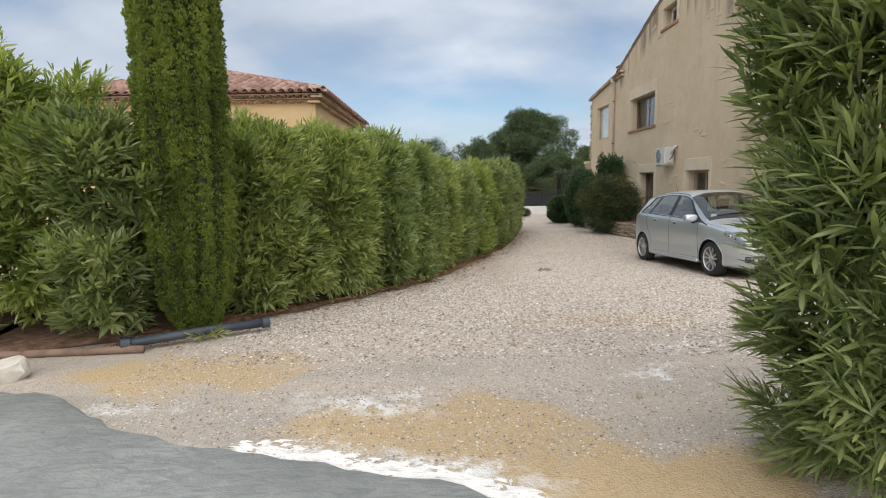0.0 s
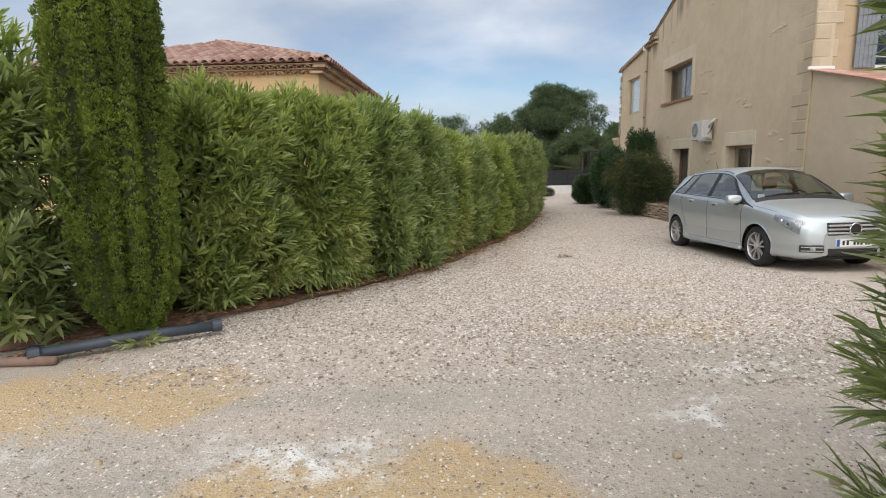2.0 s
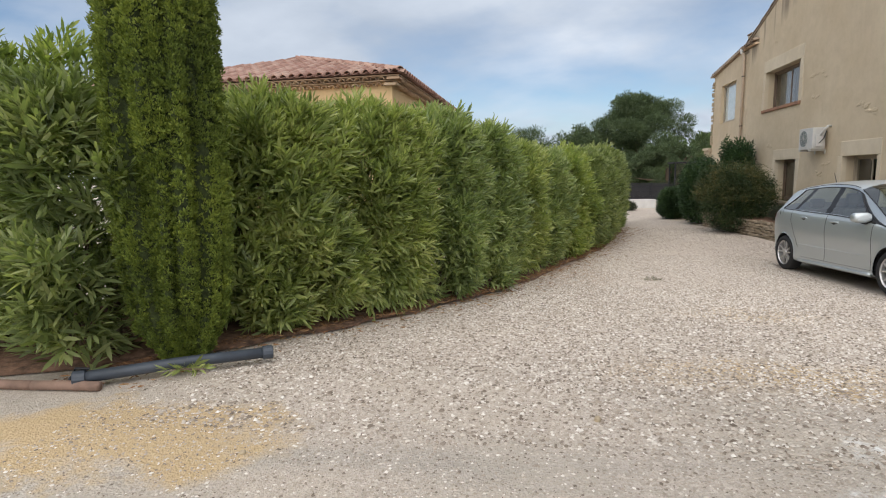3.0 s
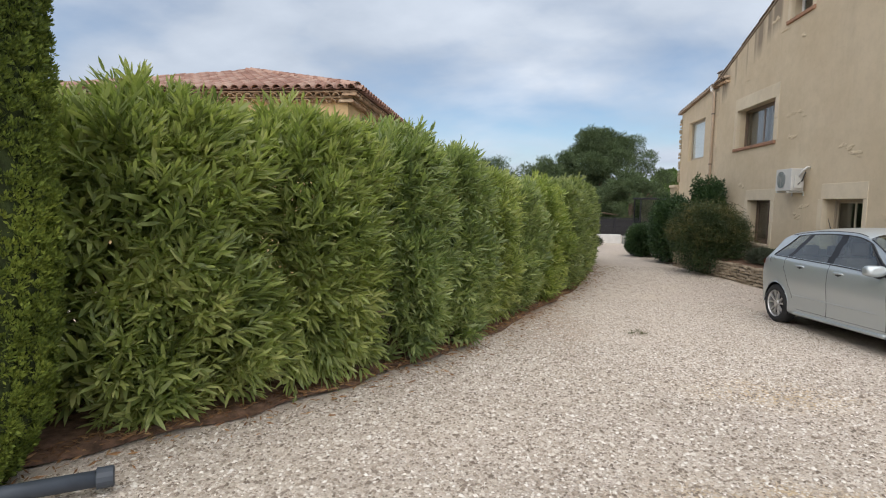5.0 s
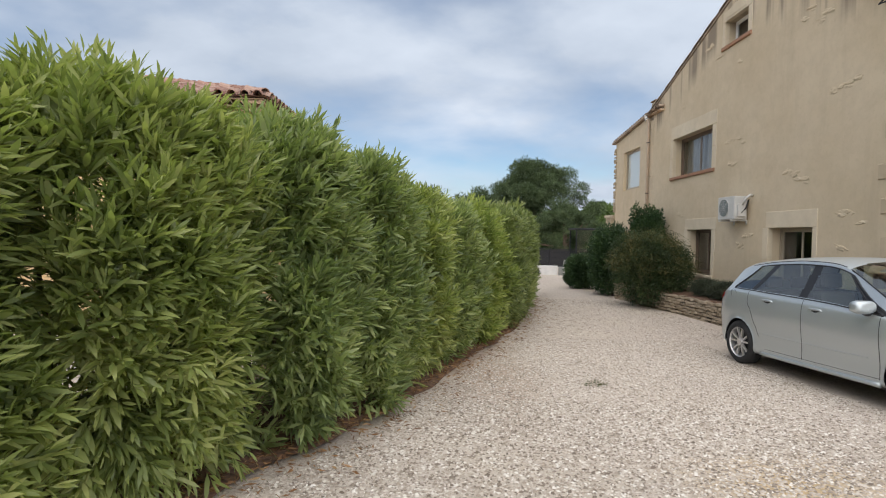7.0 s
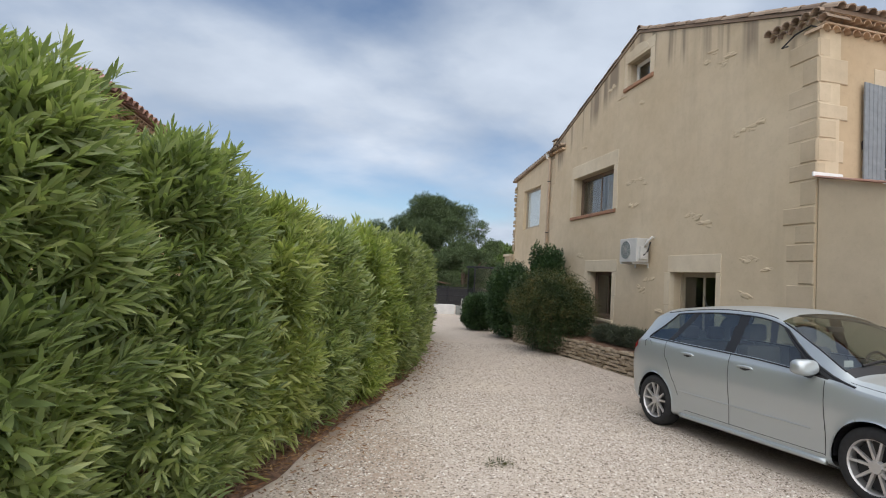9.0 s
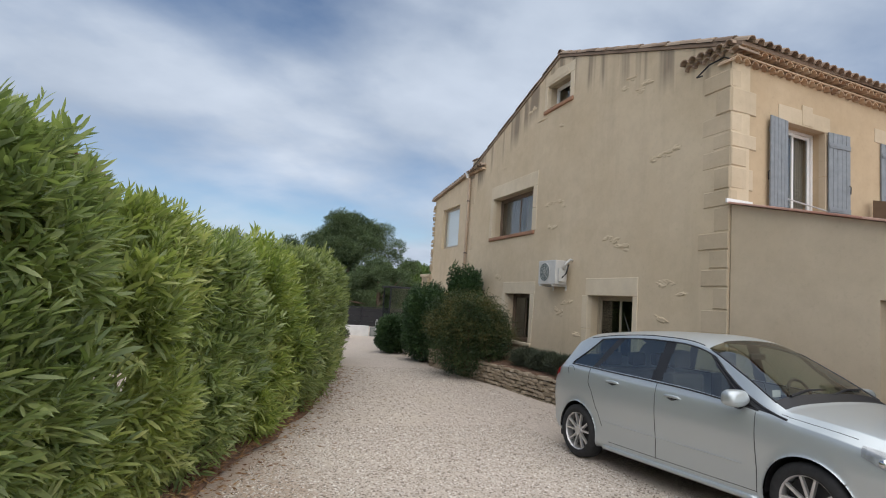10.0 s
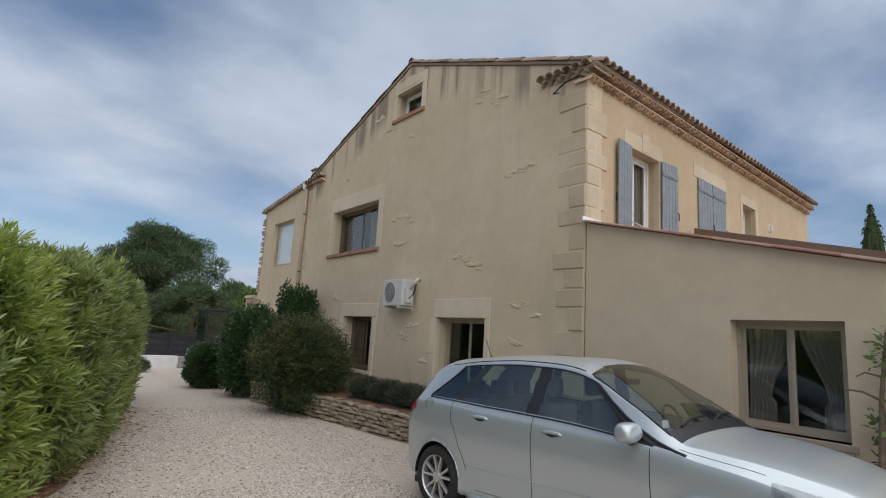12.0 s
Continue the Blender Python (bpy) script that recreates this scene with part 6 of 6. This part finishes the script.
def pine(x, y, h, rx, ry, seed, label, count, lean=0.0):
    rng = np.random.default_rng(seed)
    g = ground_z(x, y)
    ob = thing("pine_tree", label, "tree", pose(x, y, g), "trees beyond the drive")
    part("trunk", tube([(0, 0, -0.2), (0.1 + lean, 0, h * 0.35), (lean * h * 0.5, 0.1, h * 0.75)], [0.24, 0.18, 0.07], 10), M["bark"], ob)
    cl = clumps(rng, 90, rx, ry, h * 0.14, h * 0.95, min(rx, ry) * 0.24, lean * 0.1)
    for i in range(9):
        c = cl[i]
        part("limb", tube([(lean, 0, h * 0.3), (c[0] * 0.5, c[1] * 0.5, (h * 0.3 + c[2]) / 2), (c[0], c[1], c[2])], [0.10, 0.06, 0.02], 7), M["bark"], ob)
    cloud("crown", cl, count, 0.24, 0.15, M["pine"], ob, seed, 0.6, 0.8)
    return ob


pine(8.0, 46.0, 7.7, 5.0, 3.8, 21, "broad dark Aleppo pine behind the garden fence", 110000, 0.25)
pine(3.6, 44.0, 5.4, 2.6, 2.4, 22, "smaller dark pine rising behind the hedge", 20000)
pine(-0.5, 45.0, 5.3, 2.8, 2.4, 27, "dark pine crown showing over the hedge", 16000)
pine(9.0, 40.0, 3.6, 3.2, 1.6, 28, "low dark pine undergrowth behind the fence", 20000)
pine(5.0, 41.0, 3.4, 3.0, 1.6, 29, "low dark pine undergrowth behind the fence", 20000)


def round_shrub(name, x, y, z, rx, ry, h, count, leaf, width, material, seed, label, group="", n=16):
    rng = np.random.default_rng(seed)
    ob = thing(name, label, "shrub", pose(x, y, z), group)
    cl = [(0, 0, h * 0.45, rx * 0.92, ry * 0.92, h * 0.47)] * 4 + [(rx * 0.66 * math.cos(a), ry * 0.66 * math.sin(a), h * zz, rx * s, ry * s, h * s * 0.62) for a, zz, s in zip(rng.uniform(0, 6.28, n), rng.uniform(0.2, 0.82, n), rng.uniform(0.20, 0.34, n))]
    for i in range(5):
        c = cl[i + 4]
        part("stem", tube([(rng.uniform(-0.1, 0.1), rng.uniform(-0.1, 0.1), -0.05), (c[0] * 0.4, c[1] * 0.4, c[2] * 0.5), (c[0] * 0.9, c[1] * 0.9, c[2])], [0.03, 0.02, 0.01], 6), M["bark"], ob)
    cloud("foliage", cl, count, leaf, width, material, ob, seed, 0.35, 0.62)
    return ob


# shrubs along the house
berry = round_shrub("berry_shrub", 6.28, 18.7, -0.42, 1.12, 1.05, 2.08, 34000, 0.06, 0.36, M["shrub"], 31, "large rounded shrub with rust-tinged dark leaves", "shrubs by the house")
# arching sprays that break the shrub's outline
rng = np.random.default_rng(36)
n = 1500
d_ = unit(rng.normal(size=(n, 3)))
d_[:, 2] = np.abs(d_[:, 2]) * 1.0 - 0.1 * rng.random(n)
tips = np.array([0, 0, 0.95]) + d_ * np.array([1.16, 1.10, 1.10]) * rng.uniform(0.78, 1.14, n)[:, None]
ways = unit(d_ * np.array([1, 1, 0.55]) + np.array([0, 0, -0.15]) + rng.normal(0, 0.3, (n, 3)))
co, f = shoots(tips, ways, rng, 19, 0.46, 0.046, 0.012)
co[:, 2] = np.maximum(co[:, 2], 0.02)
raw_mesh("sprays", co, f, M["shrub_rust"], berry)["kind"] = "stuff"
round_shrub("shrub", 7.0, 20.9, -0.1, 0.52, 0.60, 2.62, 26000, 0.085, 0.45, M["shrub_green"], 32, "tall dark green shrub against the house wall", "shrubs by the house")
round_shrub("shrub", 6.1, 21.5, -0.42, 0.75, 0.8, 2.35, 26000, 0.085, 0.42, M["shrub_green"], 33, "dark green bushy shrub at the bed's edge", "shrubs by the house")
round_shrub("shrub", 5.6, 23.4, -0.45, 0.55, 0.55, 1.3, 18000, 0.08, 0.42, M["shrub_green"], 34, "low clipped green shrub at the bend of the drive", "shrubs by the house")
round_shrub("grass_tuft", 4.6, 28.2, -0.45, 0.5, 0.4, 0.4, 2500, 0.14, 0.12, M["lavender"], 35, "pale green herb tuft at the drive's far edge", n=6)
for i_, (x, y) in enumerate(((7.05, 17.2), (7.12, 16.55), (7.15, 15.9), (7.2, 15.25), (7.22, 14.6), (7.25, 13.95))):
    round_shrub("lavender", x, y, 0.02, 0.36, 0.40, 0.40, 5200, 0.10, 0.09, M["lavender"], 40 + i_, "grey-green lavender cushion planted in the raised bed", "lavender in the raised bed", 8)
# bright trees far beyond
for x, y, h, r, s in ((13.5, 58.0, 5.2, 2.6, 71), (17.5, 60.0, 6.0, 2.4, 72), (10.2, 62.0, 4.5, 3.0, 73)):
    rng = np.random.default_rng(s)
    t_ = thing("tree", "bright green broadleaf tree far beyond the garden", "tree", pose(x, y, -0.46), "trees beyond the drive")
    part("trunk", tube([(0, 0, -0.2), (0.1, 0, h * 0.6)], [0.2, 0.1], 8), M["bark"], t_)
    cloud("crown", clumps(rng, 30, r, r, h * 0.2, h * 0.9, r * 0.35), 9000, 0.34, 0.45, M["far_green"], t_, s, 0.3, 0.6)
# distant tree line that closes the view
far_row = []
rng = np.random.default_rng(77)
for i_ in range(46):
    x = -70 + i_ * 3.6
    far_row.append((x, 86 + rng.uniform(-4, 4), rng.uniform(1.0, 2.4), rng.uniform(2.4, 3.8), 2.5, rng.uniform(1.6, 3.2)))
wood = thing("far_trees", "line of distant trees closing the view", "trees", pose(0, 0, -0.46), kind="stuff")
cloud("foliage", far_row, 42000, 0.55, 0.5, M["pine"], wood, 78, 0.3, 0.6)
# tree rows beside and behind, beyond the borders
far_row = []
for i_ in range(30):
    far_row.append((-40 + rng.uniform(-3, 3), -60 + i_ * 5, rng.uniform(1.5, 3), 3.2, 3.2, rng.uniform(2, 4)))
    far_row.append((-55 + i_ * 5, -38 + rng.uniform(-3, 3), rng.uniform(1.5, 3), 3.2, 3.2, rng.uniform(2, 4)))
cloud("foliage", far_row, 16000, 0.8, 0.5, M["pine"], wood, 79, 0.3, 0.6)

# climbing plant on the annex
vine = thing("climbing_plant", "young climbing plant with a dark stem by the annex window", "plant", pose(7.35, 9.1, -0.3))
part("stem", tube([(-0.15, -0.05, 0), (-0.08, 0.0, 0.7), (0.05, 0.0, 1.3), (0.12, -0.05, 1.9)], [0.035, 0.03, 0.02, 0.012], 8), M["bark"], vine)
part("twig", tube([(0.04, 0.0, 1.3), (0.0, 0.12, 1.36), (-0.03, 0.24, 1.37)], [0.014, 0.011, 0.007], 6), M["bark"], vine)
part("twig", tube([(0.08, -0.02, 1.5), (0.03, 0.1, 1.53), (0.0, 0.16, 1.49)], [0.012, 0.009, 0.006], 6), M["bark"], vine)
cloud("foliage", [(0.1, -0.08, 1.1, 0.14, 0.2, 0.25), (0.1, -0.2, 1.7, 0.2, 0.25, 0.3), (0.05, -0.1, 0.8, 0.12, 0.16, 0.16)], 700, 0.07, 0.5, M["far_green"], vine, 81, 0.2, 0.9)

# ---- raised bed ----
BED = [(6.0, 20.6), (6.3, 18.6), (6.5, 17.4), (6.68, 15.9), (6.85, 14.6), (6.98, 13.4), (7.25, 12.75), (7.58, 12.6)]
bm = bmesh.new()
low_ = [bm.verts.new((x, y, -0.55)) for x, y in BED]
top_ = [bm.verts.new((x, y, 0.0)) for x, y in BED]
for i_ in range(len(BED) - 1):
    bm.faces.new((low_[i_], top_[i_], top_[i_ + 1], low_[i_ + 1]))
back_ = [bm.verts.new((7.6, y, 0.03)) for x, y in BED]
for i_ in range(len(BED) - 1):
    bm.faces.new((top_[i_], back_[i_], back_[i_ + 1], top_[i_ + 1]))
bmesh.ops.recalc_face_normals(bm, faces=bm.faces)
bed = thing("raised_bed", "low raised bed edged with dry-laid rubble stones", "planter", pose(0, 0, 0))
part("soil", bm, M["soil"], bed)


lumps = [lump(rnd, 0.16, 0.19, 0.062, M["rubble_v"]) for _ in range(8)]
made = 0
for (x0, y0), (x1, y1) in zip(BED, BED[1:]):
    ln = math.dist((x0, y0), (x1, y1))
    hd = math.degrees(math.atan2(y1 - y0, x1 - x0)) - 90
    for row_ in range(7):
        d = rnd.uniform(0, 0.1)
        while d < ln:
            s_ = rnd.uniform(0.65, 1.25)
            o = new("stone", rnd.choice(lumps))
            o.parent = bed
            f = d / ln
            o.matrix_local = pose(x0 + (x1 - x0) * f + rnd.uniform(-0.02, 0.02), y0 + (y1 - y0) * f, -0.47 + row_ * 0.072 + rnd.uniform(-0.012, 0.012), rnd.uniform(-5, 5), rnd.uniform(-5, 5), hd + rnd.uniform(-8, 8)) @ Matrix.Diagonal((1, s_, rnd.uniform(0.85, 1.15), 1))
            made += 1
            d += 0.19 * s_ * 0.98

# ---- far end of the drive ----
fw = thing("garden_wall", "low white rendered garden wall", "wall", pose(0, 0, 0), kind="structure")
part("wall", boxes((2.0, 29.9, -0.6, 6.3, 30.1, -0.02), (6.6, 30.4, -0.6, 8.4, 30.6, -0.22), bevel=0.015), M["white_wall"], fw)
blk = tagged(part("concrete_block", boxes((6.35, 29.7, -0.5, 6.55, 29.95, -0.06), bevel=0.015), M["pave"]), "small grey block at the end of the white wall", "block")
lad = thing("pool_ladder", "bright steel pool ladder rails beyond the wall", "ladder", pose(6.9, 30.8, -0.45))
for x in (0.0, 0.42):
    part("rail", tube([(x, 0, 0), (x, 0, 0.55), (x, 0.1, 0.66), (x, 0.28, 0.66), (x, 0.36, 0.55), (x, 0.36, -0.2)], 0.022, 8), M["alloy"], lad)
fence = thing("garden_fence", "dark horizontal-rail garden fence", "fence", pose(0, 36, -0.46))
for i_ in range(14):
    part("post", boxes((-4 + i_ * 1.6, -0.04, 0, -3.92 + i_ * 1.6, 0.04, 1.15)), M["iron"], fence)
for z in (0.3, 0.6, 0.9, 1.1):
    part("rail", boxes((-4, -0.02, z - 0.025, 16.9, 0.02, z + 0.025)), M["iron"], fence)
part("mesh_panel", boxes((-4, 0.03, 0.05, 16.9, 0.036, 1.05)), M["black_trim"], fence)
cab = thing("glazed_shelter", "dark metal framed glazed shelter behind the shrubs", "shelter", pose(7.2, 30.0, -0.46))
for x, y in ((0, 0), (1.3, 0), (0, 1.2), (1.3, 1.2)):
    part("post", boxes((x - 0.03, y - 0.03, 0, x + 0.03, y + 0.03, 2.2), bevel=0.008), M["iron"], cab)
part("roof", boxes((-0.1, -0.1, 2.2, 1.4, 1.3, 2.28), bevel=0.02), M["iron"], cab)
for nm, r_ in (("pane", (0.03, -0.004, 0.5, 1.27, 0.004, 2.2)), ("pane", (-0.004, 0.03, 0.5, 0.004, 1.17, 2.2))):
    part(nm, boxes(r_), M["car_glass"], cab)
for nm, r_ in (("panel", (0.03, -0.01, 0, 1.27, 0.01, 0.5)), ("panel", (-0.01, 0.03, 0, 0.01, 1.17, 0.5))):
    part(nm, boxes(r_), M["iron"], cab)
pil = thing("gate_pillar", "rough beige stone pillar beyond the shrubs", "pillar", pose(8.1, 27.0, -0.46))
part("shaft", boxes((-0.35, -0.35, 0, 0.35, 0.35, 2.7), bevel=0.03), M["rubble"], pil)
part("cap", boxes((-0.4, -0.4, 2.7, 0.4, 0.4, 2.8), bevel=0.02), M["stone"], pil)

# ---- gateway ----
def slab_edge(x):
    return float(np.interp(x, [-4.5, -2.55, -1.9, -1.14, -0.28, 0.41, 1.1], [3.9, 3.62, 3.15, 2.84, 2.57, 2.34, 2.0])) + 0.10 * noise.noise(Vector((x * 2.2, 0, 3)))


bm = bmesh.new()
xs_ = np.arange(-6.0, 1.11, 0.12)
fr = [bm.verts.new((x, slab_edge(x) + 0.03 * rnd.uniform(-1, 1), ground_z(x, 3) + 0.004)) for x in xs_]
tp = [bm.verts.new((x, v_.co.y - 0.05, ground_z(x, 3) + 0.035)) for x, v_ in zip(xs_, fr)]
mid_ = [bm.verts.new((x, v_.co.y - 0.6, 0.04)) for x, v_ in zip(xs_, fr)]
bk = [bm.verts.new((x, -4.0, 0.045)) for x in xs_]
for r0, r1 in ((fr, tp), (tp, mid_), (mid_, bk)):
    for i_ in range(len(xs_) - 1):
        bm.faces.new((r0[i_], r1[i_], r1[i_ + 1], r0[i_ + 1]))
bmesh.ops.recalc_face_normals(bm, faces=bm.faces)
tagged(part("pavement", bm, M["pave"], None, smooth=True), "freshly brushed grey-green concrete apron with a lime-splashed edge", "pavement", "", "structure")

# lime splashed along the apron's edge
bm = bmesh.new()
for i_ in range(420):
    x = rnd.uniform(-0.9, 0.72)
    y = slab_edge(x) + rnd.gauss(0.03, 0.05)
    a_, b_ = rnd.uniform(0.008, 0.07), rnd.uniform(0.006, 0.035)
    t0 = rnd.uniform(-0.6, 0.2)
    ring = []
    for t_ in np.linspace(0, 2 * math.pi, 15)[:-1]:
        r_ = rnd.uniform(0.3, 1.3)
        u_, v_ = a_ * r_ * math.cos(t_), b_ * r_ * math.sin(t_)
        ring.append(bm.verts.new((x + u_ * math.cos(t0) - v_ * math.sin(t0), y + u_ * math.sin(t0) + v_ * math.cos(t0), 0.010)))
    c_ = bm.verts.new((x, y, rnd.uniform(0.014, 0.022)))
    for q_, w_ in zip(ring, ring[1:] + ring[:1]):
        bm.faces.new((q_, w_, c_))
tagged(part("lime_splashes", bm, M["lime"], None), "ragged white splashes of dried lime beside the apron", "lime", "", "stuff")

# soil strip below the hedge
bm = bmesh.new()
L0, L1, L2 = [], [], []
pts_ = [(-6.5, 4.45), (-4.0, 4.55), (-2.6, 5.0)] + HEDGE
acc = []
for (x0, y0), (x1, y1) in zip(pts_, pts_[1:]):
    n_ = max(2, int(math.dist((x0, y0), (x1, y1)) / 0.25))
    for k_ in range(n_):
        f = k_ / n_
        acc.append((x0 + (x1 - x0) * f, y0 + (y1 - y0) * f, y1 - y0, x1 - x0))
for x, y, dy, dx in acc:
    l_ = math.hypot(dx, dy)
    ox, oy = dy / l_, -dx / l_
    w_ = 0.0 + 0.16 * noise.noise(Vector((x * 1.3, y * 1.3, 1)))
    L0.append(bm.verts.new((x + ox * w_, y + oy * w_, ground_z(x, y) + 0.016)))
    L1.append(bm.verts.new((x, y, ground_z(x, y) + 0.05)))
    L2.append(bm.verts.new((x - ox * 2.2, y - oy * 2.2, ground_z(x, y) + 0.07)))
for A_, B_ in ((L0, L1), (L1, L2)):
    for i_ in range(len(acc) - 1):
        bm.faces.new((A_[i_], A_[i_ + 1], B_[i_ + 1], B_[i_]))
bmesh.ops.recalc_face_normals(bm, faces=bm.faces)
tagged(part("border_soil", bm, M["soil"], None, smooth=True), "strip of reddish soil and leaf litter below the hedge", "soil", "", "structure")

# edging and the grey pipe
edging = thing("border_edging", "dusty reddish clay edging along the border", "edging", pose(0, 0, 0), kind="structure")
for i_ in range(5):
    a_ = (-4.9 + i_ * 0.5, 4.36 + i_ * 0.045)
    part("edging_bar", tube([(a_[0], a_[1], 0.03), (a_[0] + 0.24, a_[1] + 0.02, 0.035), (a_[0] + 0.49, a_[1] + 0.045, 0.03)], 0.036, 8), M["edging"], edging, smooth=True)
pp = thing("drain_pipe", "grey plastic pipe with collars lying by the hedge", "pipe", pose(0, 0, 0))
p0_, p1_ = Vector((-2.58, 4.60, 0.075)), Vector((-1.56, 5.33, 0.055))
part("pipe", tube([p0_, p0_.lerp(p1_, 0.5) + Vector((0, 0, 0.012)), p1_], 0.042, 14), M["pipe_grey"], pp, smooth=True)
dv = (p1_ - p0_).normalized()
for c_ in (p0_, p1_):
    part("collar", tube([c_ - dv * 0.04, c_ - dv * 0.035, c_ + dv * 0.035, c_ + dv * 0.04], [0.046, 0.054, 0.054, 0.046], 14), M["pipe_grey"], pp)
part("bracket", tube([p0_ + Vector((0, 0, -0.08)), p0_ + Vector((-0.06, -0.02, 0.0)), p0_ + Vector((-0.02, 0, 0.07)), p0_ + Vector((0.06, 0.03, 0.06))], 0.010, 6), M["iron"], pp)
bm = bmesh.new()
bmesh.ops.create_icosphere(bm, subdivisions=3, radius=1.0)
for v_ in bm.verts:
    d_ = 1 + 0.28 * noise.noise(v_.co * 1.6) + 0.12 * noise.noise(v_.co * 4.5)
    c_ = v_.co * d_
    v_.co = Vector((max(-0.8, min(0.8, c_.x)) * 0.20, max(-0.8, min(0.8, c_.y)) * 0.15, max(-0.7, min(0.65, c_.z)) * 0.11))
st = tagged(part("boulder", bm, M["pale_stone"]), "pale limestone boulder beside the concrete apron", "stone")
st.matrix_world = pose(-3.14, 3.95, 0.065, 8, -10, 35)
sprig = thing("fallen_sprig", "fallen green oleander sprig lying by the pipe", "plant", pose(-2.0, 4.92, 0.02))
co, f = shoots(np.array([[0.18, -0.02, 0.05], [0.02, 0.05, 0.05], [-0.08, -0.1, 0.05]]), unit(np.array([[1.0, -0.3, 0.12], [0.5, -1, 0.15], [-0.6, -0.9, 0.2]])), np.random.default_rng(9))
co[:, 2] = np.maximum(co[:, 2], 0.01)
raw_mesh("leaves", co, f, M["oleander"], sprig)["kind"] = "stuff"
part("twig", tube([(-0.1, 0.0, 0.02), (0.05, 0.0, 0.03), (0.18, -0.02, 0.04)], 0.006, 6), M["bark"], sprig)

# ---- loose gravel and litter ----
rng = np.random.default_rng(100)
OCT = np.array([[1, 0, 0], [0, 1, 0], [-1, 0, 0], [0, -1, 0], [0, 0, 1], [0, 0, -1]], dtype=float)
OF = np.array([[0, 1, 4], [1, 2, 4], [2, 3, 4], [3, 0, 4], [1, 0, 5], [2, 1, 5], [3, 2, 5], [0, 3, 5]])[:4]


def hedge_x(y):
    return np.interp(y, [q_[1] for q_ in HEDGE], [q_[0] for q_ in HEDGE])


def pebbles(name, n, ylo, yhi, xlo, xhi, smin, smax, material, label, hugging=False):
    y = rng.uniform(ylo, yhi, n)
    hx = np.where(y < 5.75, -2.6 + (y - 4.6) * 0.5, hedge_x(y))
    x = rng.uniform(0, 1, n) * (xhi - np.maximum(xlo, hx + 0.15)) + np.maximum(xlo, hx + 0.15)
    if hugging:
        x = hx + rng.gamma(1.6, 0.22, n) - 0.05
    keep = (y > np.array([slab_edge(v_) for v_ in x]) + 0.02)
    x, y = x[keep], y[keep]
    n = len(x)
    s = rng.uniform(smin, smax, n) * rng.uniform(0.7, 1.3, n)
    z = np.array([ground_z(a, b) + 0.02 * noise.noise(Vector((a * 0.5, b * 0.5, 0))) for a, b in zip(x, y)])
    a = rng.uniform(0, 6.28, n)
    sc = np.stack([s, s * rng.uniform(0.55, 0.95, n), s * rng.uniform(0.35, 0.65, n)], axis=1)
    P = OCT[None] * sc[:, None] * rng.uniform(0.75, 1.25, (n, 6, 1))
    ca, sa = np.cos(a)[:, None], np.sin(a)[:, None]
    Q = np.stack([P[:, :, 0] * ca - P[:, :, 1] * sa, P[:, :, 0] * sa + P[:, :, 1] * ca, P[:, :, 2]], axis=2)
    Q += np.stack([x, y, z + s * 0.12], axis=1)[:, None]
    f = (np.arange(n)[:, None, None] * 6 + OF[None]).reshape(-1, 3)
    tagged(raw_mesh(name, Q.reshape(-1, 3), f, material), label, "gravel", "", "stuff")


pebbles("gravel_stones", 42000, 2.6, 6.8, -2.2, 5.0, 0.004, 0.011, M["pebble"], "loose grey and cream gravel stones on the drive")
pebbles("gravel_stones", 88000, 5.0, 14.0, -2.0, 5.2, 0.006, 0.016, M["pebble"], "loose pale limestone gravel stones on the drive")
pebbles("gravel_stones", 16000, 14.0, 20.0, 1.5, 6.2, 0.008, 0.018, M["pebble"], "loose pale limestone gravel stones on the drive")
pebbles("gravel_stones", 26000, 4.2, 10.0, -1.8, 4.0, 0.009, 0.019, M["pebble"], "coarser loose gravel stones on the drive")
n = 5200
y = rng.uniform(4.6, 20, n)
hx = np.where(y < 5.75, -2.6 + (y - 4.6) * 0.5, hedge_x(y))
x = hx + rng.gamma(1.5, 0.14, n) - 0.2
z = np.array([ground_z(a, b) for a, b in zip(x, y)]) + 0.03
z += np.where(x < hx + 0.1, 0.03, 0)
way = unit(np.stack([rng.normal(size=n), rng.normal(size=n), rng.normal(0, 0.12, n)], axis=1))
ln = rng.uniform(0.03, 0.085, n)
co, f = leaves(np.stack([x, y, z], axis=1), way, ln, ln * 0.2, rng, 0.02, False)
tagged(raw_mesh("leaf_litter", co, f, M["dry_leaf"]), "dry brown oleander leaves scattered under the hedge", "leaves", "", "stuff")
# stray dark stones and debris near the gate
for i_, (x, y, s_) in enumerate(((-1.19, 3.3, 0.019), (-0.95, 3.95, 0.018), (0.6, 3.1, 0.015), (1.6, 3.4, 0.02), (-1.6, 4.4, 0.016), (0.9, 4.6, 0.02), (2.2, 3.2, 0.022))):
    bm = bmesh.new()
    bmesh.ops.create_icosphere(bm, subdivisions=2, radius=s_)
    for v_ in bm.verts:
        v_.co *= 1 + 0.35 * noise.noise(v_.co * 40 + Vector((i_, 0, 0)))
    q_ = tagged(part("loose_stone", bm, M["rubble"]), "loose stone lying on the packed gravel", "stone", "loose stones")
    q_.location = (x, y, ground_z(x, y) + s_ * 0.5)
tuft = thing("weed_tuft", "small flat dull-green weed growing in the gravel", "plant", pose(2.44, 10.83, ground_z(2.4, 10.8)))
cloud("leaves", [(0, 0, 0.02, 0.14, 0.08, 0.025)], 110, 0.04, 0.2, M["shrub_rust"], tuft, 90, 0.4, 0.9)
